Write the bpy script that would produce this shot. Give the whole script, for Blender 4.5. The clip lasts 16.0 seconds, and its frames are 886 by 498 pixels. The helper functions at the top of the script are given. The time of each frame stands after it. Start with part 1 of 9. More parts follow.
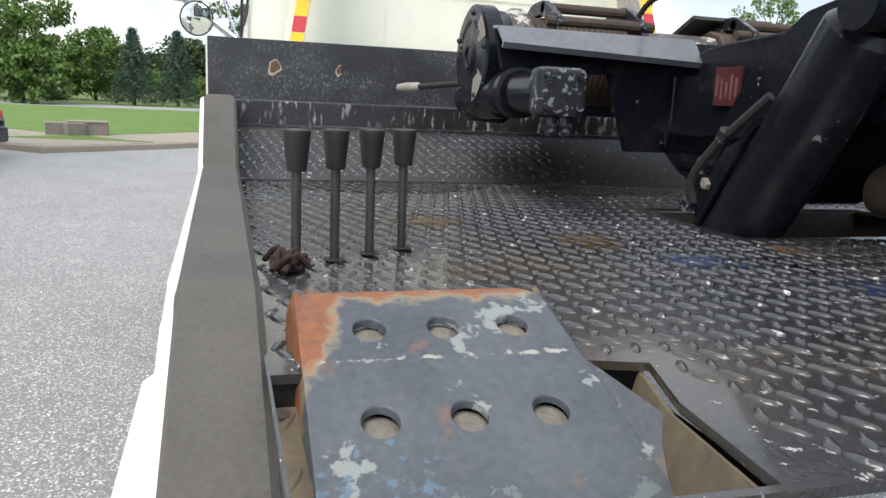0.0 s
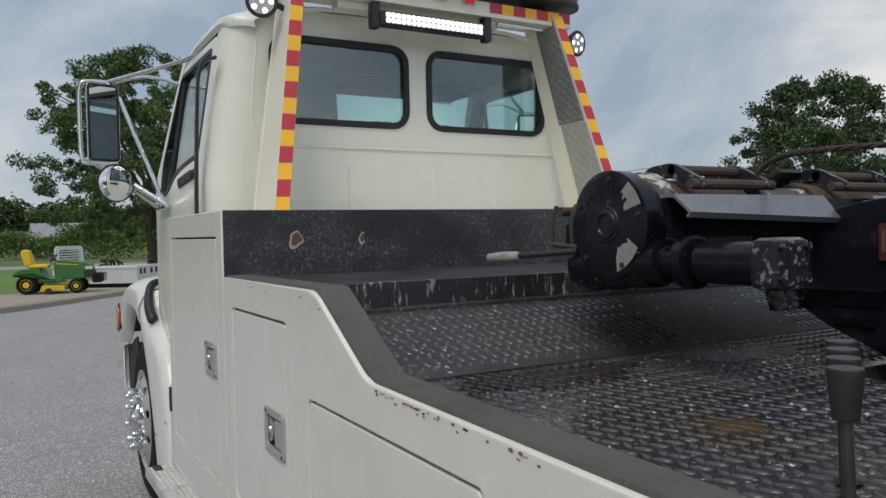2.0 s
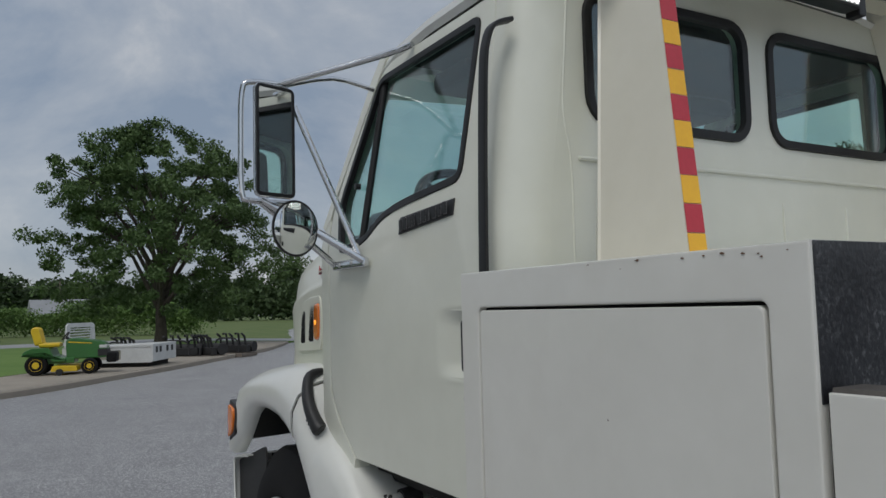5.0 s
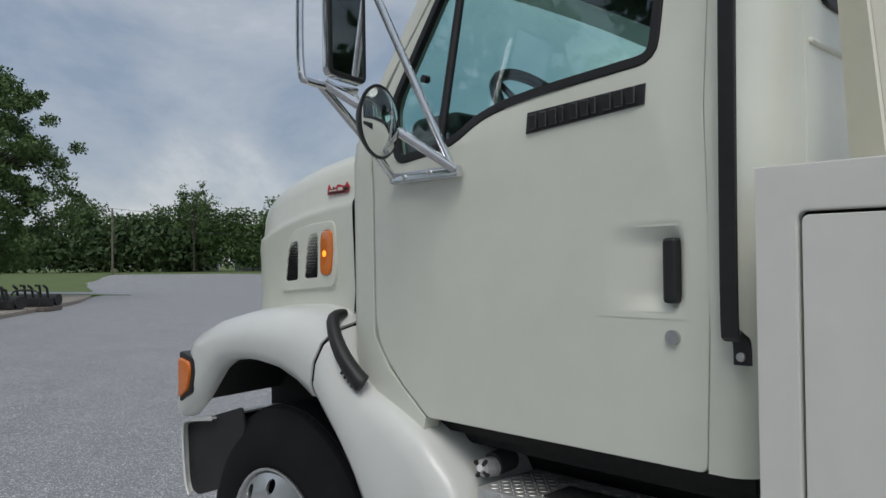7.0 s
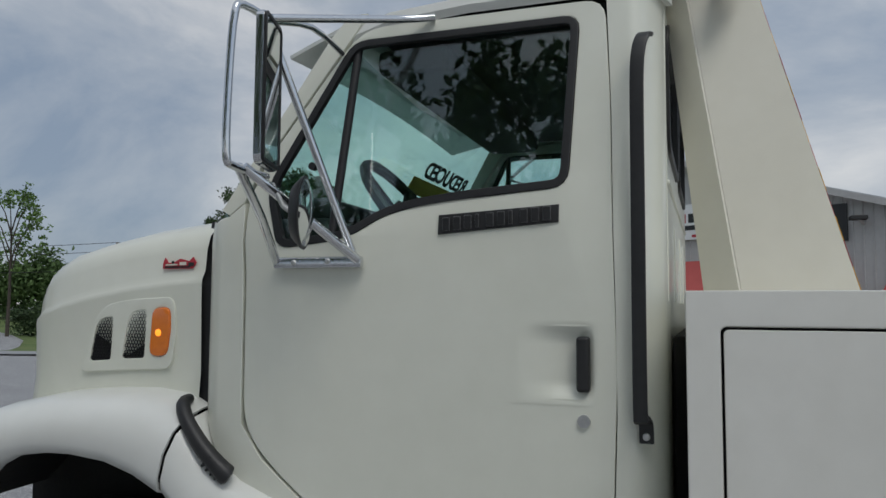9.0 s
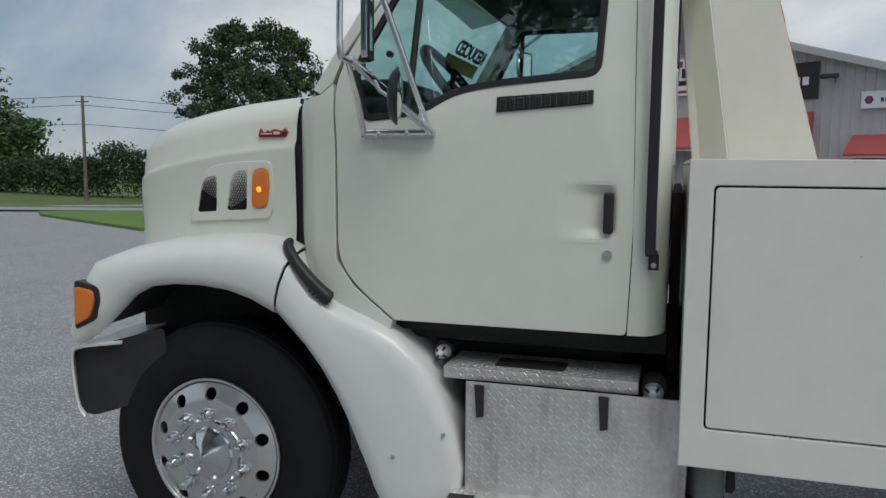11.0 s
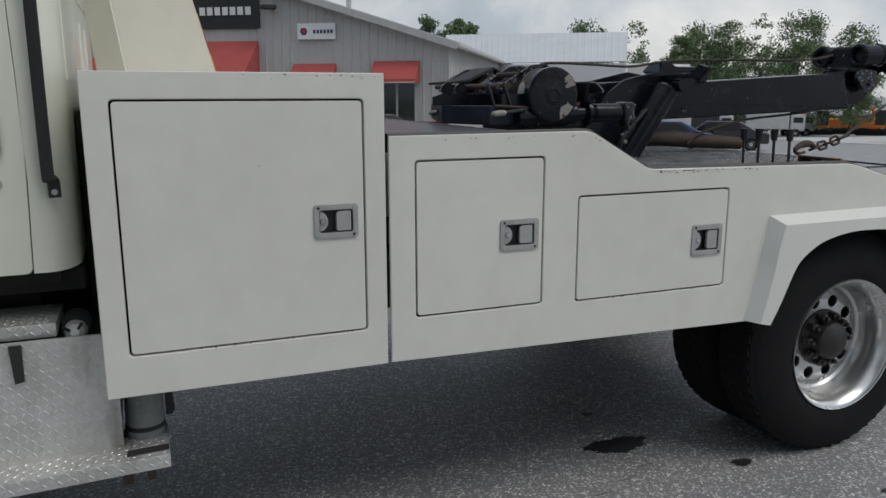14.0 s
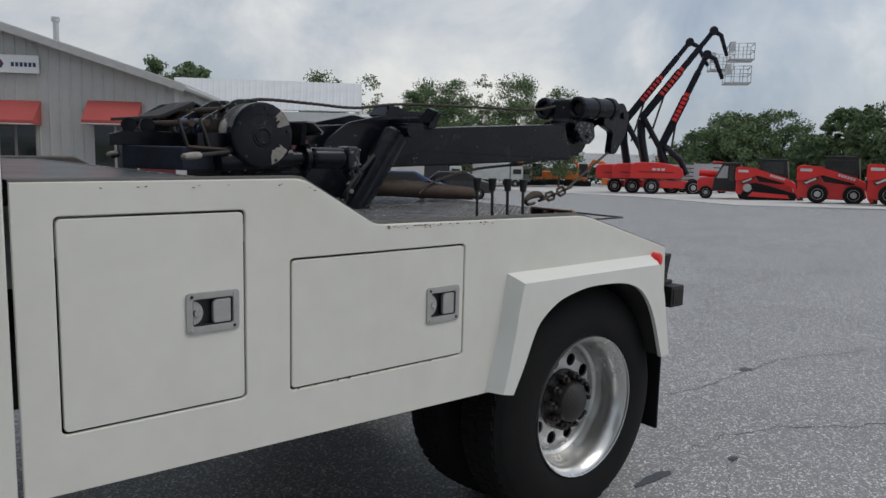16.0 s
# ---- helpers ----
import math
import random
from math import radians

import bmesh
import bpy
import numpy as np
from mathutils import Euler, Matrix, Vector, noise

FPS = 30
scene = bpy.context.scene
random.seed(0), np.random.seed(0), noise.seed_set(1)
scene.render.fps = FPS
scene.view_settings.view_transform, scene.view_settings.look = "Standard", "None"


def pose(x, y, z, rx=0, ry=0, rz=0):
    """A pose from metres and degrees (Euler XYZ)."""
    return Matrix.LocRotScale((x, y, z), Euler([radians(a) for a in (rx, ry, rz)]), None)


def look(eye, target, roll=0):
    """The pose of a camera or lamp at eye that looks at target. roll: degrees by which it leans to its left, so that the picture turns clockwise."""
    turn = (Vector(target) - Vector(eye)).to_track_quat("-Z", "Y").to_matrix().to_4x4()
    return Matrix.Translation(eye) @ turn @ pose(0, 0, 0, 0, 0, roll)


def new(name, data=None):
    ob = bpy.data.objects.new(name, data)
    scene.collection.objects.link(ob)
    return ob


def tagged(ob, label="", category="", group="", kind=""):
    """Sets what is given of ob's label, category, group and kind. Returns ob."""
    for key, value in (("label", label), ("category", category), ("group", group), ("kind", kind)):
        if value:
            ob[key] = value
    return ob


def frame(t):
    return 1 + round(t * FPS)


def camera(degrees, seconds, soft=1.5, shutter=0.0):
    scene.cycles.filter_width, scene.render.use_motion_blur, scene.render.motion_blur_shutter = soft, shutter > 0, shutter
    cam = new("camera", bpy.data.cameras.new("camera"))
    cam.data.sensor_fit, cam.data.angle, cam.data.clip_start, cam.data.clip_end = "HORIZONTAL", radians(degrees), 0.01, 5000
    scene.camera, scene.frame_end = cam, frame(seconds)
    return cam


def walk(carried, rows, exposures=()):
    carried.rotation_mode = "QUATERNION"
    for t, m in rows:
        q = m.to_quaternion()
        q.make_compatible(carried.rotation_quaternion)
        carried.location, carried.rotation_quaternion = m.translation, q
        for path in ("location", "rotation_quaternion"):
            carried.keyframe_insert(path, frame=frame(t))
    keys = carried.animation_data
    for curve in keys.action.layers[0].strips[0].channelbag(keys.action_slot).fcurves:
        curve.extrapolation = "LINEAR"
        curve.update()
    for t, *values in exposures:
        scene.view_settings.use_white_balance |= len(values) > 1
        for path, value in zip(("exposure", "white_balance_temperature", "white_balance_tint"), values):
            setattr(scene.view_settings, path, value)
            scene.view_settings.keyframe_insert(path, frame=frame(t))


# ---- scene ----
cam = camera(60.4, 16.0)
PATH = [
    (0, (3.714, 0.053, 1.545), (1.832, 0.607, 1.157), 2.7),
    (0.5, (3.711, -0.087, 1.6), (1.836, 0.558, 1.343), 1.7),
    (1, (3.586, -0.184, 1.613), (1.743, 0.578, 1.462), 0.2),
    (1.5, (3.44, -0.331, 1.626), (1.651, 0.56, 1.541), -0.7),
    (2, (3.217, -0.551, 1.637), (1.479, 0.437, 1.594), -1.2),
    (2.5, (2.962, -0.629, 1.619), (1.253, 0.411, 1.641), -1.5),
    (3, (2.694, -0.647, 1.652), (1.024, 0.448, 1.755), -1.6),
    (3.5, (2.419, -0.745, 1.675), (0.77, 0.376, 1.84), -1.6),
    (4, (2.143, -0.788, 1.664), (0.455, 0.269, 1.854), -1.5),
    (4.5, (1.843, -0.813, 1.679), (0.115, 0.177, 1.861), -1.6),
    (5, (1.532, -0.929, 1.641), (-0.195, 0.069, 1.794), -1.5),
    (5.2, (1.417, -0.987, 1.653), (-0.304, 0.025, 1.778), -1.6),
    (7.3, (0.434, -1.331, 1.56), (-0.906, 0.153, 1.611), -0.6),
    (7.5, (0.335, -1.316, 1.574), (-0.93, 0.231, 1.65), -0.5),
    (8, (0.152, -1.388, 1.614), (-0.88, 0.318, 1.773), 0.2),
    (8.2, (0.097, -1.464, 1.626), (-0.838, 0.291, 1.839), 0.5),
    (10.3, (0.009, -2.309, 1.725), (-0.492, -0.374, 1.652), 0.4),
    (10.5, (-0.014, -2.369, 1.698), (-0.541, -0.443, 1.586), 0.7),
    (11, (-0.039, -2.484, 1.699), (-0.618, -0.583, 1.476), 0.4),
    (11.5, (-0.046, -2.509, 1.676), (-0.491, -0.577, 1.408), 0.6),
    (12, (0.009, -2.461, 1.682), (-0.197, -0.496, 1.372), 0.7),
    (12.5, (0.046, -2.435, 1.672), (0.084, -0.464, 1.333), 0.5),
    (13, (0.077, -2.424, 1.652), (0.353, -0.474, 1.302), 0.2),
    (13.5, (0.114, -2.418, 1.655), (0.62, -0.519, 1.284), -0.2),
    (14, (0.155, -2.412, 1.651), (0.872, -0.588, 1.253), -0.1),
    (14.5, (0.214, -2.397, 1.638), (1.119, -0.662, 1.228), -0.1),
    (15, (0.296, -2.309, 1.606), (1.379, -0.668, 1.243), 0.1),
    (15.5, (0.443, -2.145, 1.616), (1.658, -0.585, 1.315), 0.6),
    (16, (0.526, -1.979, 1.624), (1.822, -0.48, 1.357), 1.4),
]
EXPOSURES = [(0.0, 1.2, 6950, 10), (0.5, 0.85, 6900, 10), (1.0, 0.6, 6850, 10), (1.5, 0.4, 6800, 10), (2.0, 0.2, 6800, 10), (2.5, 0.08, 6800, 10), (3.0, -0.08, 6800, 10), (3.5, -0.26, 6750, 10),
             (4.0, -0.36, 6700, 10), (5.0, -0.22, 6550, 10), (7.5, -0.02, 6500, 10), (8.2, -0.04, 6500, 10), (10.3, -0.36, 6400, 8), (10.5, -0.3, 6400, 8), (11.0, -0.04, 6400, 8), (12.0, 0.04, 6500, 9),
             (13.0, 0.03, 6600, 10), (14.0, -0.04, 6650, 10), (16.0, -0.02, 6700, 10)]
walk(cam, [(t, look(eye, target, roll)) for t, eye, target, roll in PATH], EXPOSURES)

# ---- light and sky ----
world = bpy.data.worlds.new("world")
scene.world = world
world.use_nodes = True
wn, wl = world.node_tree.nodes, world.node_tree.links
wn.clear()
w_out = wn.new("ShaderNodeOutputWorld")
w_bg = wn.new("ShaderNodeBackground")
w_sky = wn.new("ShaderNodeTexSky")
w_sky.sky_type, w_sky.sun_disc = "NISHITA", False
w_sky.sun_elevation, w_sky.sun_rotation = radians(57), radians(135)
w_geo = wn.new("ShaderNodeTexCoord")
w_map = wn.new("ShaderNodeMapping")
w_map.inputs["Scale"].default_value = (1.0, 1.0, 1.8)
w_map.inputs["Location"].default_value = (0.4, 0.7, 0.2)
w_noise = wn.new("ShaderNodeTexNoise")
w_noise.inputs["Scale"].default_value, w_noise.inputs["Detail"].default_value = 2.3, 9.0
w_noise.inputs["Roughness"].default_value = 0.58
w_noise.inputs["Distortion"].default_value = 0.35
w_ramp = wn.new("ShaderNodeValToRGB")
w_ramp.color_ramp.elements[0].position, w_ramp.color_ramp.elements[0].color = 0.38, (0.335, 0.415, 0.535, 1)
w_ramp.color_ramp.elements[1].position, w_ramp.color_ramp.elements[1].color = 0.68, (0.95, 0.945, 0.94, 1)
w_mid = w_ramp.color_ramp.elements.new(0.52)
w_mid.color = (0.535, 0.59, 0.665, 1)
w_scale = wn.new("ShaderNodeVectorMath")
w_scale.operation = "SCALE"
w_scale.inputs["Scale"].default_value = 0.09
w_mix = wn.new("ShaderNodeMix")
w_mix.data_type = "RGBA"
w_mix.inputs["Factor"].default_value = 0.80
wl.new(w_geo.outputs["Generated"], w_map.inputs["Vector"])
wl.new(w_map.outputs["Vector"], w_noise.inputs["Vector"])
wl.new(w_noise.outputs["Fac"], w_ramp.inputs["Fac"])
wl.new(w_sky.outputs["Color"], w_scale.inputs[0])
wl.new(w_scale.outputs["Vector"], w_mix.inputs["A"])
wl.new(w_ramp.outputs["Color"], w_mix.inputs["B"])
w_dot, w_glow, w_lit = wn.new("ShaderNodeVectorMath"), wn.new("ShaderNodeMapRange"), wn.new("ShaderNodeVectorMath")
w_dot.operation, w_lit.operation = "DOT_PRODUCT", "SCALE"
w_dot.inputs[1].default_value = (0.52, -0.52, 0.68)  # overcast sky, brighter round the hidden sun
w_glow.inputs["From Min"].default_value, w_glow.inputs["From Max"].default_value = -0.6, 0.95
w_glow.inputs["To Min"].default_value, w_glow.inputs["To Max"].default_value = 1.0, 1.36
wl.new(w_geo.outputs["Generated"], w_dot.inputs[0])
wl.new(w_dot.outputs["Value"], w_glow.inputs["Value"])
wl.new(w_mix.outputs["Result"], w_lit.inputs[0])
wl.new(w_glow.outputs["Result"], w_lit.inputs["Scale"])
wl.new(w_lit.outputs["Vector"], w_bg.inputs["Color"])
w_bg.inputs["Strength"].default_value = 0.85
wl.new(w_bg.outputs["Background"], w_out.inputs["Surface"])

sun_data = bpy.data.lights.new("sun", "SUN")
sun_data.energy, sun_data.angle, sun_data.color = 1.2, radians(30), (1.0, 0.97, 0.92)
sun = new("sun", sun_data)
sun.matrix_world = look((13, -13, 28), (1, 1, 0))


# ---- materials ----
def surface(name, c1, c2=None, rough=0.5, metal=0.0, scale=6.0, fine=60.0, bump=0.0, bump_scale=None,
            spots=None, spot_at=0.66, spot_scale=9.0, rough2=None, coat=0.0, per_object=0.0, edge=0.06, spot_map=(1, 1, 1), dirt=None, shine=0.5):
    """Two colours mixed by a broad and a fine noise, optional worn spots and fine relief."""
    m = bpy.data.materials.new(name)
    m.use_nodes = True
    n, l = m.node_tree.nodes, m.node_tree.links
    b = n["Principled BSDF"]
    c2 = c2 or tuple(v * 0.86 for v in c1)
    co = n.new("ShaderNodeTexCoord")
    big, small = n.new("ShaderNodeTexNoise"), n.new("ShaderNodeTexNoise")
    big.inputs["Scale"].default_value, big.inputs["Detail"].default_value = scale, 5.0
    small.inputs["Scale"].default_value, small.inputs["Detail"].default_value = fine, 3.0
    add = n.new("ShaderNodeMath")
    add.operation = "MULTIPLY_ADD"
    add.inputs[1].default_value = 0.45
    mul = n.new("ShaderNodeMath")
    mul.operation = "MULTIPLY"
    mul.inputs[1].default_value = 0.6
    rng = n.new("ShaderNodeMapRange")
    rng.inputs["From Min"].default_value, rng.inputs["From Max"].default_value = 0.36, 0.68
    mix = n.new("ShaderNodeMix")
    mix.data_type = "RGBA"
    mix.inputs["A"].default_value, mix.inputs["B"].default_value = (*c1, 1), (*c2, 1)
    for tex in (big, small):
        l.new(co.outputs["Object"], tex.inputs["Vector"])
    l.new(big.outputs["Fac"], mul.inputs[0])
    l.new(small.outputs["Fac"], add.inputs[0])
    l.new(mul.outputs[0], add.inputs[2])
    l.new(add.outputs[0], rng.inputs["Value"])
    l.new(rng.outputs["Result"], mix.inputs["Factor"])
    colour = mix.outputs["Result"]
    if spots:
        tex = n.new("ShaderNodeTexNoise")
        tex.inputs["Scale"].default_value, tex.inputs["Detail"].default_value = spot_scale, 8.0
        tex.inputs["Roughness"].default_value = 0.65
        sr = n.new("ShaderNodeMapRange")
        sr.inputs["From Min"].default_value, sr.inputs["From Max"].default_value = spot_at, spot_at + edge
        sm = n.new("ShaderNodeMix")
        sm.data_type = "RGBA"
        sm.inputs["B"].default_value = (*spots, 1)
        sp = n.new("ShaderNodeMapping")
        sp.inputs["Scale"].default_value = spot_map
        l.new(co.outputs["Object"], sp.inputs["Vector"])
        l.new(sp.outputs["Vector"], tex.inputs["Vector"])
        l.new(tex.outputs["Fac"], sr.inputs["Value"])
        l.new(sr.outputs["Result"], sm.inputs["Factor"])
        l.new(colour, sm.inputs["A"])
        colour = sm.outputs["Result"]
    if dirt:
        tone, strength, grain, lo, hi = dirt
        dm, dt, dr, dx = n.new("ShaderNodeMapping"), n.new("ShaderNodeTexNoise"), n.new("ShaderNodeMapRange"), n.new("ShaderNodeMix")
        dm.inputs["Scale"].default_value, dm.inputs["Location"].default_value = grain, (3.1, 1.7, 5.3)
        dt.inputs["Scale"].default_value, dt.inputs["Detail"].default_value, dt.inputs["Roughness"].default_value = 1.0, 7.0, 0.6
        dr.inputs["From Min"].default_value, dr.inputs["From Max"].default_value, dr.inputs["To Max"].default_value = lo, hi, strength
        dx.data_type = "RGBA"
        dx.inputs["B"].default_value = (*tone, 1)
        l.new(co.outputs["Object"], dm.inputs["Vector"])
        l.new(dm.outputs["Vector"], dt.inputs["Vector"])
        l.new(dt.outputs["Fac"], dr.inputs["Value"])
        l.new(dr.outputs["Result"], dx.inputs["Factor"])
        l.new(colour, dx.inputs["A"])
        colour = dx.outputs["Result"]
    if per_object:
        oi, hs = n.new("ShaderNodeObjectInfo"), n.new("ShaderNodeHueSaturation")
        r = n.new("ShaderNodeMapRange")
        r.inputs["To Min"].default_value, r.inputs["To Max"].default_value = 1 - per_object, 1 + per_object
        l.new(oi.outputs["Random"], r.inputs["Value"])
        l.new(r.outputs["Result"], hs.inputs["Value"])
        l.new(colour, hs.inputs["Color"])
        colour = hs.outputs["Color"]
    l.new(colour, b.inputs["Base Color"])
    b.inputs["Metallic"].default_value = metal
    b.inputs["Specular IOR Level"].default_value = shine
    b.inputs["Coat Weight"].default_value, b.inputs["Coat Roughness"].default_value = coat, 0.08
    rr = n.new("ShaderNodeMapRange")
    rr.inputs["To Min"].default_value, rr.inputs["To Max"].default_value = rough, rough2 if rough2 is not None else min(1, rough * 1.3)
    l.new(add.outputs[0], rr.inputs["Value"])
    l.new(rr.outputs["Result"], b.inputs["Roughness"])
    if bump:
        bt, bp = n.new("ShaderNodeTexNoise"), n.new("ShaderNodeBump")
        bt.inputs["Scale"].default_value, bt.inputs["Detail"].default_value = bump_scale or fine, 4.0
        bp.inputs["Strength"].default_value, bp.inputs["Distance"].default_value = min(1.0, bump * 2), 0.004
        l.new(co.outputs["Object"], bt.inputs["Vector"])
        l.new(bt.outputs["Fac"], bp.inputs["Height"])
        l.new(bp.outputs["Normal"], b.inputs["Normal"])
    return m


def glass_like(name, tint, rough=0.0, alpha=0.25):
    """A thin tinted pane: clear pass-through mixed with a sharp reflection."""
    m = bpy.data.materials.new(name)
    m.use_nodes = True
    n, l = m.node_tree.nodes, m.node_tree.links
    n.clear()
    out, mixs = n.new("ShaderNodeOutputMaterial"), n.new("ShaderNodeMixShader")
    tr, gl, lw = n.new("ShaderNodeBsdfTransparent"), n.new("ShaderNodeBsdfGlossy"), n.new("ShaderNodeLayerWeight")
    pw, ma = n.new("ShaderNodeMath"), n.new("ShaderNodeMath")
    pw.operation, ma.operation = "POWER", "MULTIPLY_ADD"
    pw.inputs[1].default_value, ma.inputs[1].default_value, ma.inputs[2].default_value = 5.0, 0.9, 0.02 + alpha * 0.08
    lw.inputs["Blend"].default_value = 0.5
    tr.inputs["Color"].default_value = (*tint, 1)
    gl.inputs["Roughness"].default_value = rough
    l.new(lw.outputs["Facing"], pw.inputs[0])
    l.new(pw.outputs[0], ma.inputs[0])
    l.new(ma.outputs[0], mixs.inputs["Fac"])
    l.new(tr.outputs["BSDF"], mixs.inputs[1])
    l.new(gl.outputs["BSDF"], mixs.inputs[2])
    l.new(mixs.outputs["Shader"], out.inputs["Surface"])
    return m


def glow(name, colour, strength, base=(0.8, 0.8, 0.8)):
    m = bpy.data.materials.new(name)
    m.use_nodes = True
    b = m.node_tree.nodes["Principled BSDF"]
    b.inputs["Base Color"].default_value = (*base, 1)
    b.inputs["Emission Color"].default_value = (*colour, 1)
    b.inputs["Emission Strength"].default_value = strength
    b.inputs["Roughness"].default_value = 0.2
    return m


WHITE = surface("white_truck_paint", (0.772, 0.776, 0.730), (0.722, 0.726, 0.680), rough=0.3, scale=1.1, fine=9, coat=0.45,
                dirt=((0.52, 0.47, 0.36), 0.07, (2.5, 2.5, 1.2), 0.52, 0.75))
WHITE_WORN = surface("chipped_white_paint", (0.782, 0.772, 0.715), (0.722, 0.712, 0.655), rough=0.3, scale=1.3, fine=12, coat=0.4,
                     spots=(0.16, 0.11, 0.08), spot_at=0.745, spot_scale=16, edge=0.02,
                     dirt=((0.50, 0.45, 0.34), 0.13, (3.0, 3.0, 0.9), 0.52, 0.76))
CREAM = surface("cream_cab_paint", (0.76, 0.73, 0.62), (0.71, 0.68, 0.57), rough=0.35, scale=1.3, fine=14, coat=0.3)
CAB_PAINT = surface("off_white_cab_paint", (0.770, 0.776, 0.675), (0.724, 0.730, 0.629), rough=0.32, scale=1.2, fine=11, coat=0.4)
BLACK = surface("black_boom_paint", (0.006, 0.007, 0.011), (0.012, 0.013, 0.019), rough=0.13, rough2=0.32, scale=5, fine=50, bump=0.05, coat=0.0, shine=0.24,
                spots=(0.26, 0.26, 0.25), spot_at=0.675, spot_scale=22, edge=0.02, dirt=((0.07, 0.064, 0.058), 0.4, (11, 11, 11), 0.58, 0.76))
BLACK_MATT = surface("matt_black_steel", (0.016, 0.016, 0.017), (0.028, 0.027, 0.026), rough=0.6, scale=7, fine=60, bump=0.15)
WORN_BLACK = surface("worn_black_deck_paint", (0.020, 0.021, 0.024), (0.050, 0.052, 0.056), rough=0.26, rough2=0.55, scale=5, fine=90, bump=0.2, coat=0.25,
                     spots=(0.24, 0.245, 0.25), spot_at=0.52, spot_scale=130, edge=0.2, spot_map=(1, 1, 0.8), dirt=((0.022, 0.023, 0.026), 0.95, (3.2, 3.2, 5), 0.44, 0.60))
TREAD = surface("black_tread_plate", (0.020, 0.021, 0.024), (0.044, 0.045, 0.049), rough=0.13, rough2=0.36, scale=6, fine=120, bump=0.10, bump_scale=200, coat=0.6,
                spots=(0.46, 0.455, 0.44), spot_at=0.625, spot_scale=55, edge=0.025, dirt=((0.060, 0.044, 0.026), 0.75, (2.6, 2.6, 2.6), 0.50, 0.68))
TREAD_DRY = surface("dull_tread_plate", (0.026, 0.027, 0.029), (0.050, 0.050, 0.052), rough=0.42, rough2=0.62, scale=6, fine=120, bump=0.25, bump_scale=260, shine=0.35,
                    spots=(0.46, 0.455, 0.44), spot_at=0.635, spot_scale=48, edge=0.02, dirt=((0.055, 0.042, 0.028), 0.5, (2.6, 2.6, 2.6), 0.50, 0.68))
SCRAPED = surface("scraped_black_edge", (0.018, 0.019, 0.021), (0.040, 0.041, 0.045), rough=0.3, rough2=0.55, scale=5, fine=90, bump=0.15, coat=0.2,
                  spots=(0.42, 0.42, 0.41), spot_at=0.555, spot_scale=60, edge=0.07, spot_map=(1, 1, 0.25), dirt=((0.022, 0.023, 0.026), 0.9, (3.0, 3.0, 5), 0.46, 0.60))
RAIL = surface("dusty_black_rail", (0.060, 0.055, 0.050), (0.105, 0.096, 0.086), rough=0.6, scale=7, fine=160, bump=0.12,
               spots=(0.03, 0.035, 0.045), spot_at=0.62, spot_scale=12, edge=0.15)
RUBBER = surface("tyre_rubber", (0.008, 0.008, 0.009), (0.014, 0.0135, 0.0135), rough=0.72, scale=9, fine=70, bump=0.12, shine=0.22)
PLASTIC = surface("black_plastic", (0.015, 0.015, 0.016), (0.022, 0.022, 0.022), rough=0.4, fine=40)
SEAL = surface("rubber_window_seal", (0.010, 0.010, 0.011), (0.016, 0.016, 0.016), rough=0.45, fine=40)
CHROME = surface("chrome", (0.72, 0.73, 0.74), (0.64, 0.65, 0.66), rough=0.08, rough2=0.16, metal=1.0, scale=9)
STEEL = surface("brushed_stainless", (0.60, 0.60, 0.59), (0.50, 0.50, 0.49), rough=0.3, metal=0.8, scale=14, fine=140)
ALU = surface("polished_aluminium_rim", (0.70, 0.70, 0.69), (0.63, 0.63, 0.62), rough=0.22, rough2=0.34, metal=0.9, scale=3, fine=20)
CHECKER = surface("aluminium_tread_plate", (0.74, 0.74, 0.72), (0.60, 0.59, 0.56), rough=0.28, rough2=0.42, metal=0.6, scale=5, fine=40, bump=0.05,
                  spots=(0.20, 0.18, 0.15), spot_at=0.68, spot_scale=6, edge=0.12, dirt=((0.17, 0.16, 0.14), 0.55, (9, 9, 2.0), 0.52, 0.72))
CHIPPED = surface("chipped_black_casting", (0.013, 0.014, 0.018), (0.026, 0.027, 0.031), rough=0.2, rough2=0.45, scale=8, fine=70, bump=0.25, coat=0.1, shine=0.3,
                  spots=(0.20, 0.21, 0.23), spot_at=0.57, spot_scale=55, edge=0.02, dirt=((0.42, 0.40, 0.37), 0.9, (33, 33, 33), 0.645, 0.675))
WORN_DRUM = surface("worn_drum_casting", (0.035, 0.030, 0.027), (0.07, 0.055, 0.045), rough=0.4, scale=9, fine=80, bump=0.25,
                    spots=(0.45, 0.43, 0.40), spot_at=0.54, spot_scale=11, edge=0.03)
SHAFT = surface("dark_steel_shaft", (0.05, 0.046, 0.043), (0.09, 0.08, 0.07), rough=0.4, metal=0.5, scale=20, fine=90)
ROPE_COIL = surface("dull_wire_rope", (0.095, 0.062, 0.045), (0.05, 0.038, 0.03), rough=0.7, scale=14, fine=120, bump=0.3)
# black paint whose base colour is lightened to stand in for reflected sky
SKY_SHEEN = surface("black_paint_with_sky_sheen", (0.105, 0.110, 0.126), (0.155, 0.160, 0.178), rough=0.22, rough2=0.4, scale=7, fine=60, coat=0.5,
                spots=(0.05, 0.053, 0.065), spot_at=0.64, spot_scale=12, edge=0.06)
RUST_DARK = surface("dark_rusty_steel", (0.045, 0.033, 0.027), (0.085, 0.056, 0.04), rough=0.7, scale=18, fine=110, bump=0.3)


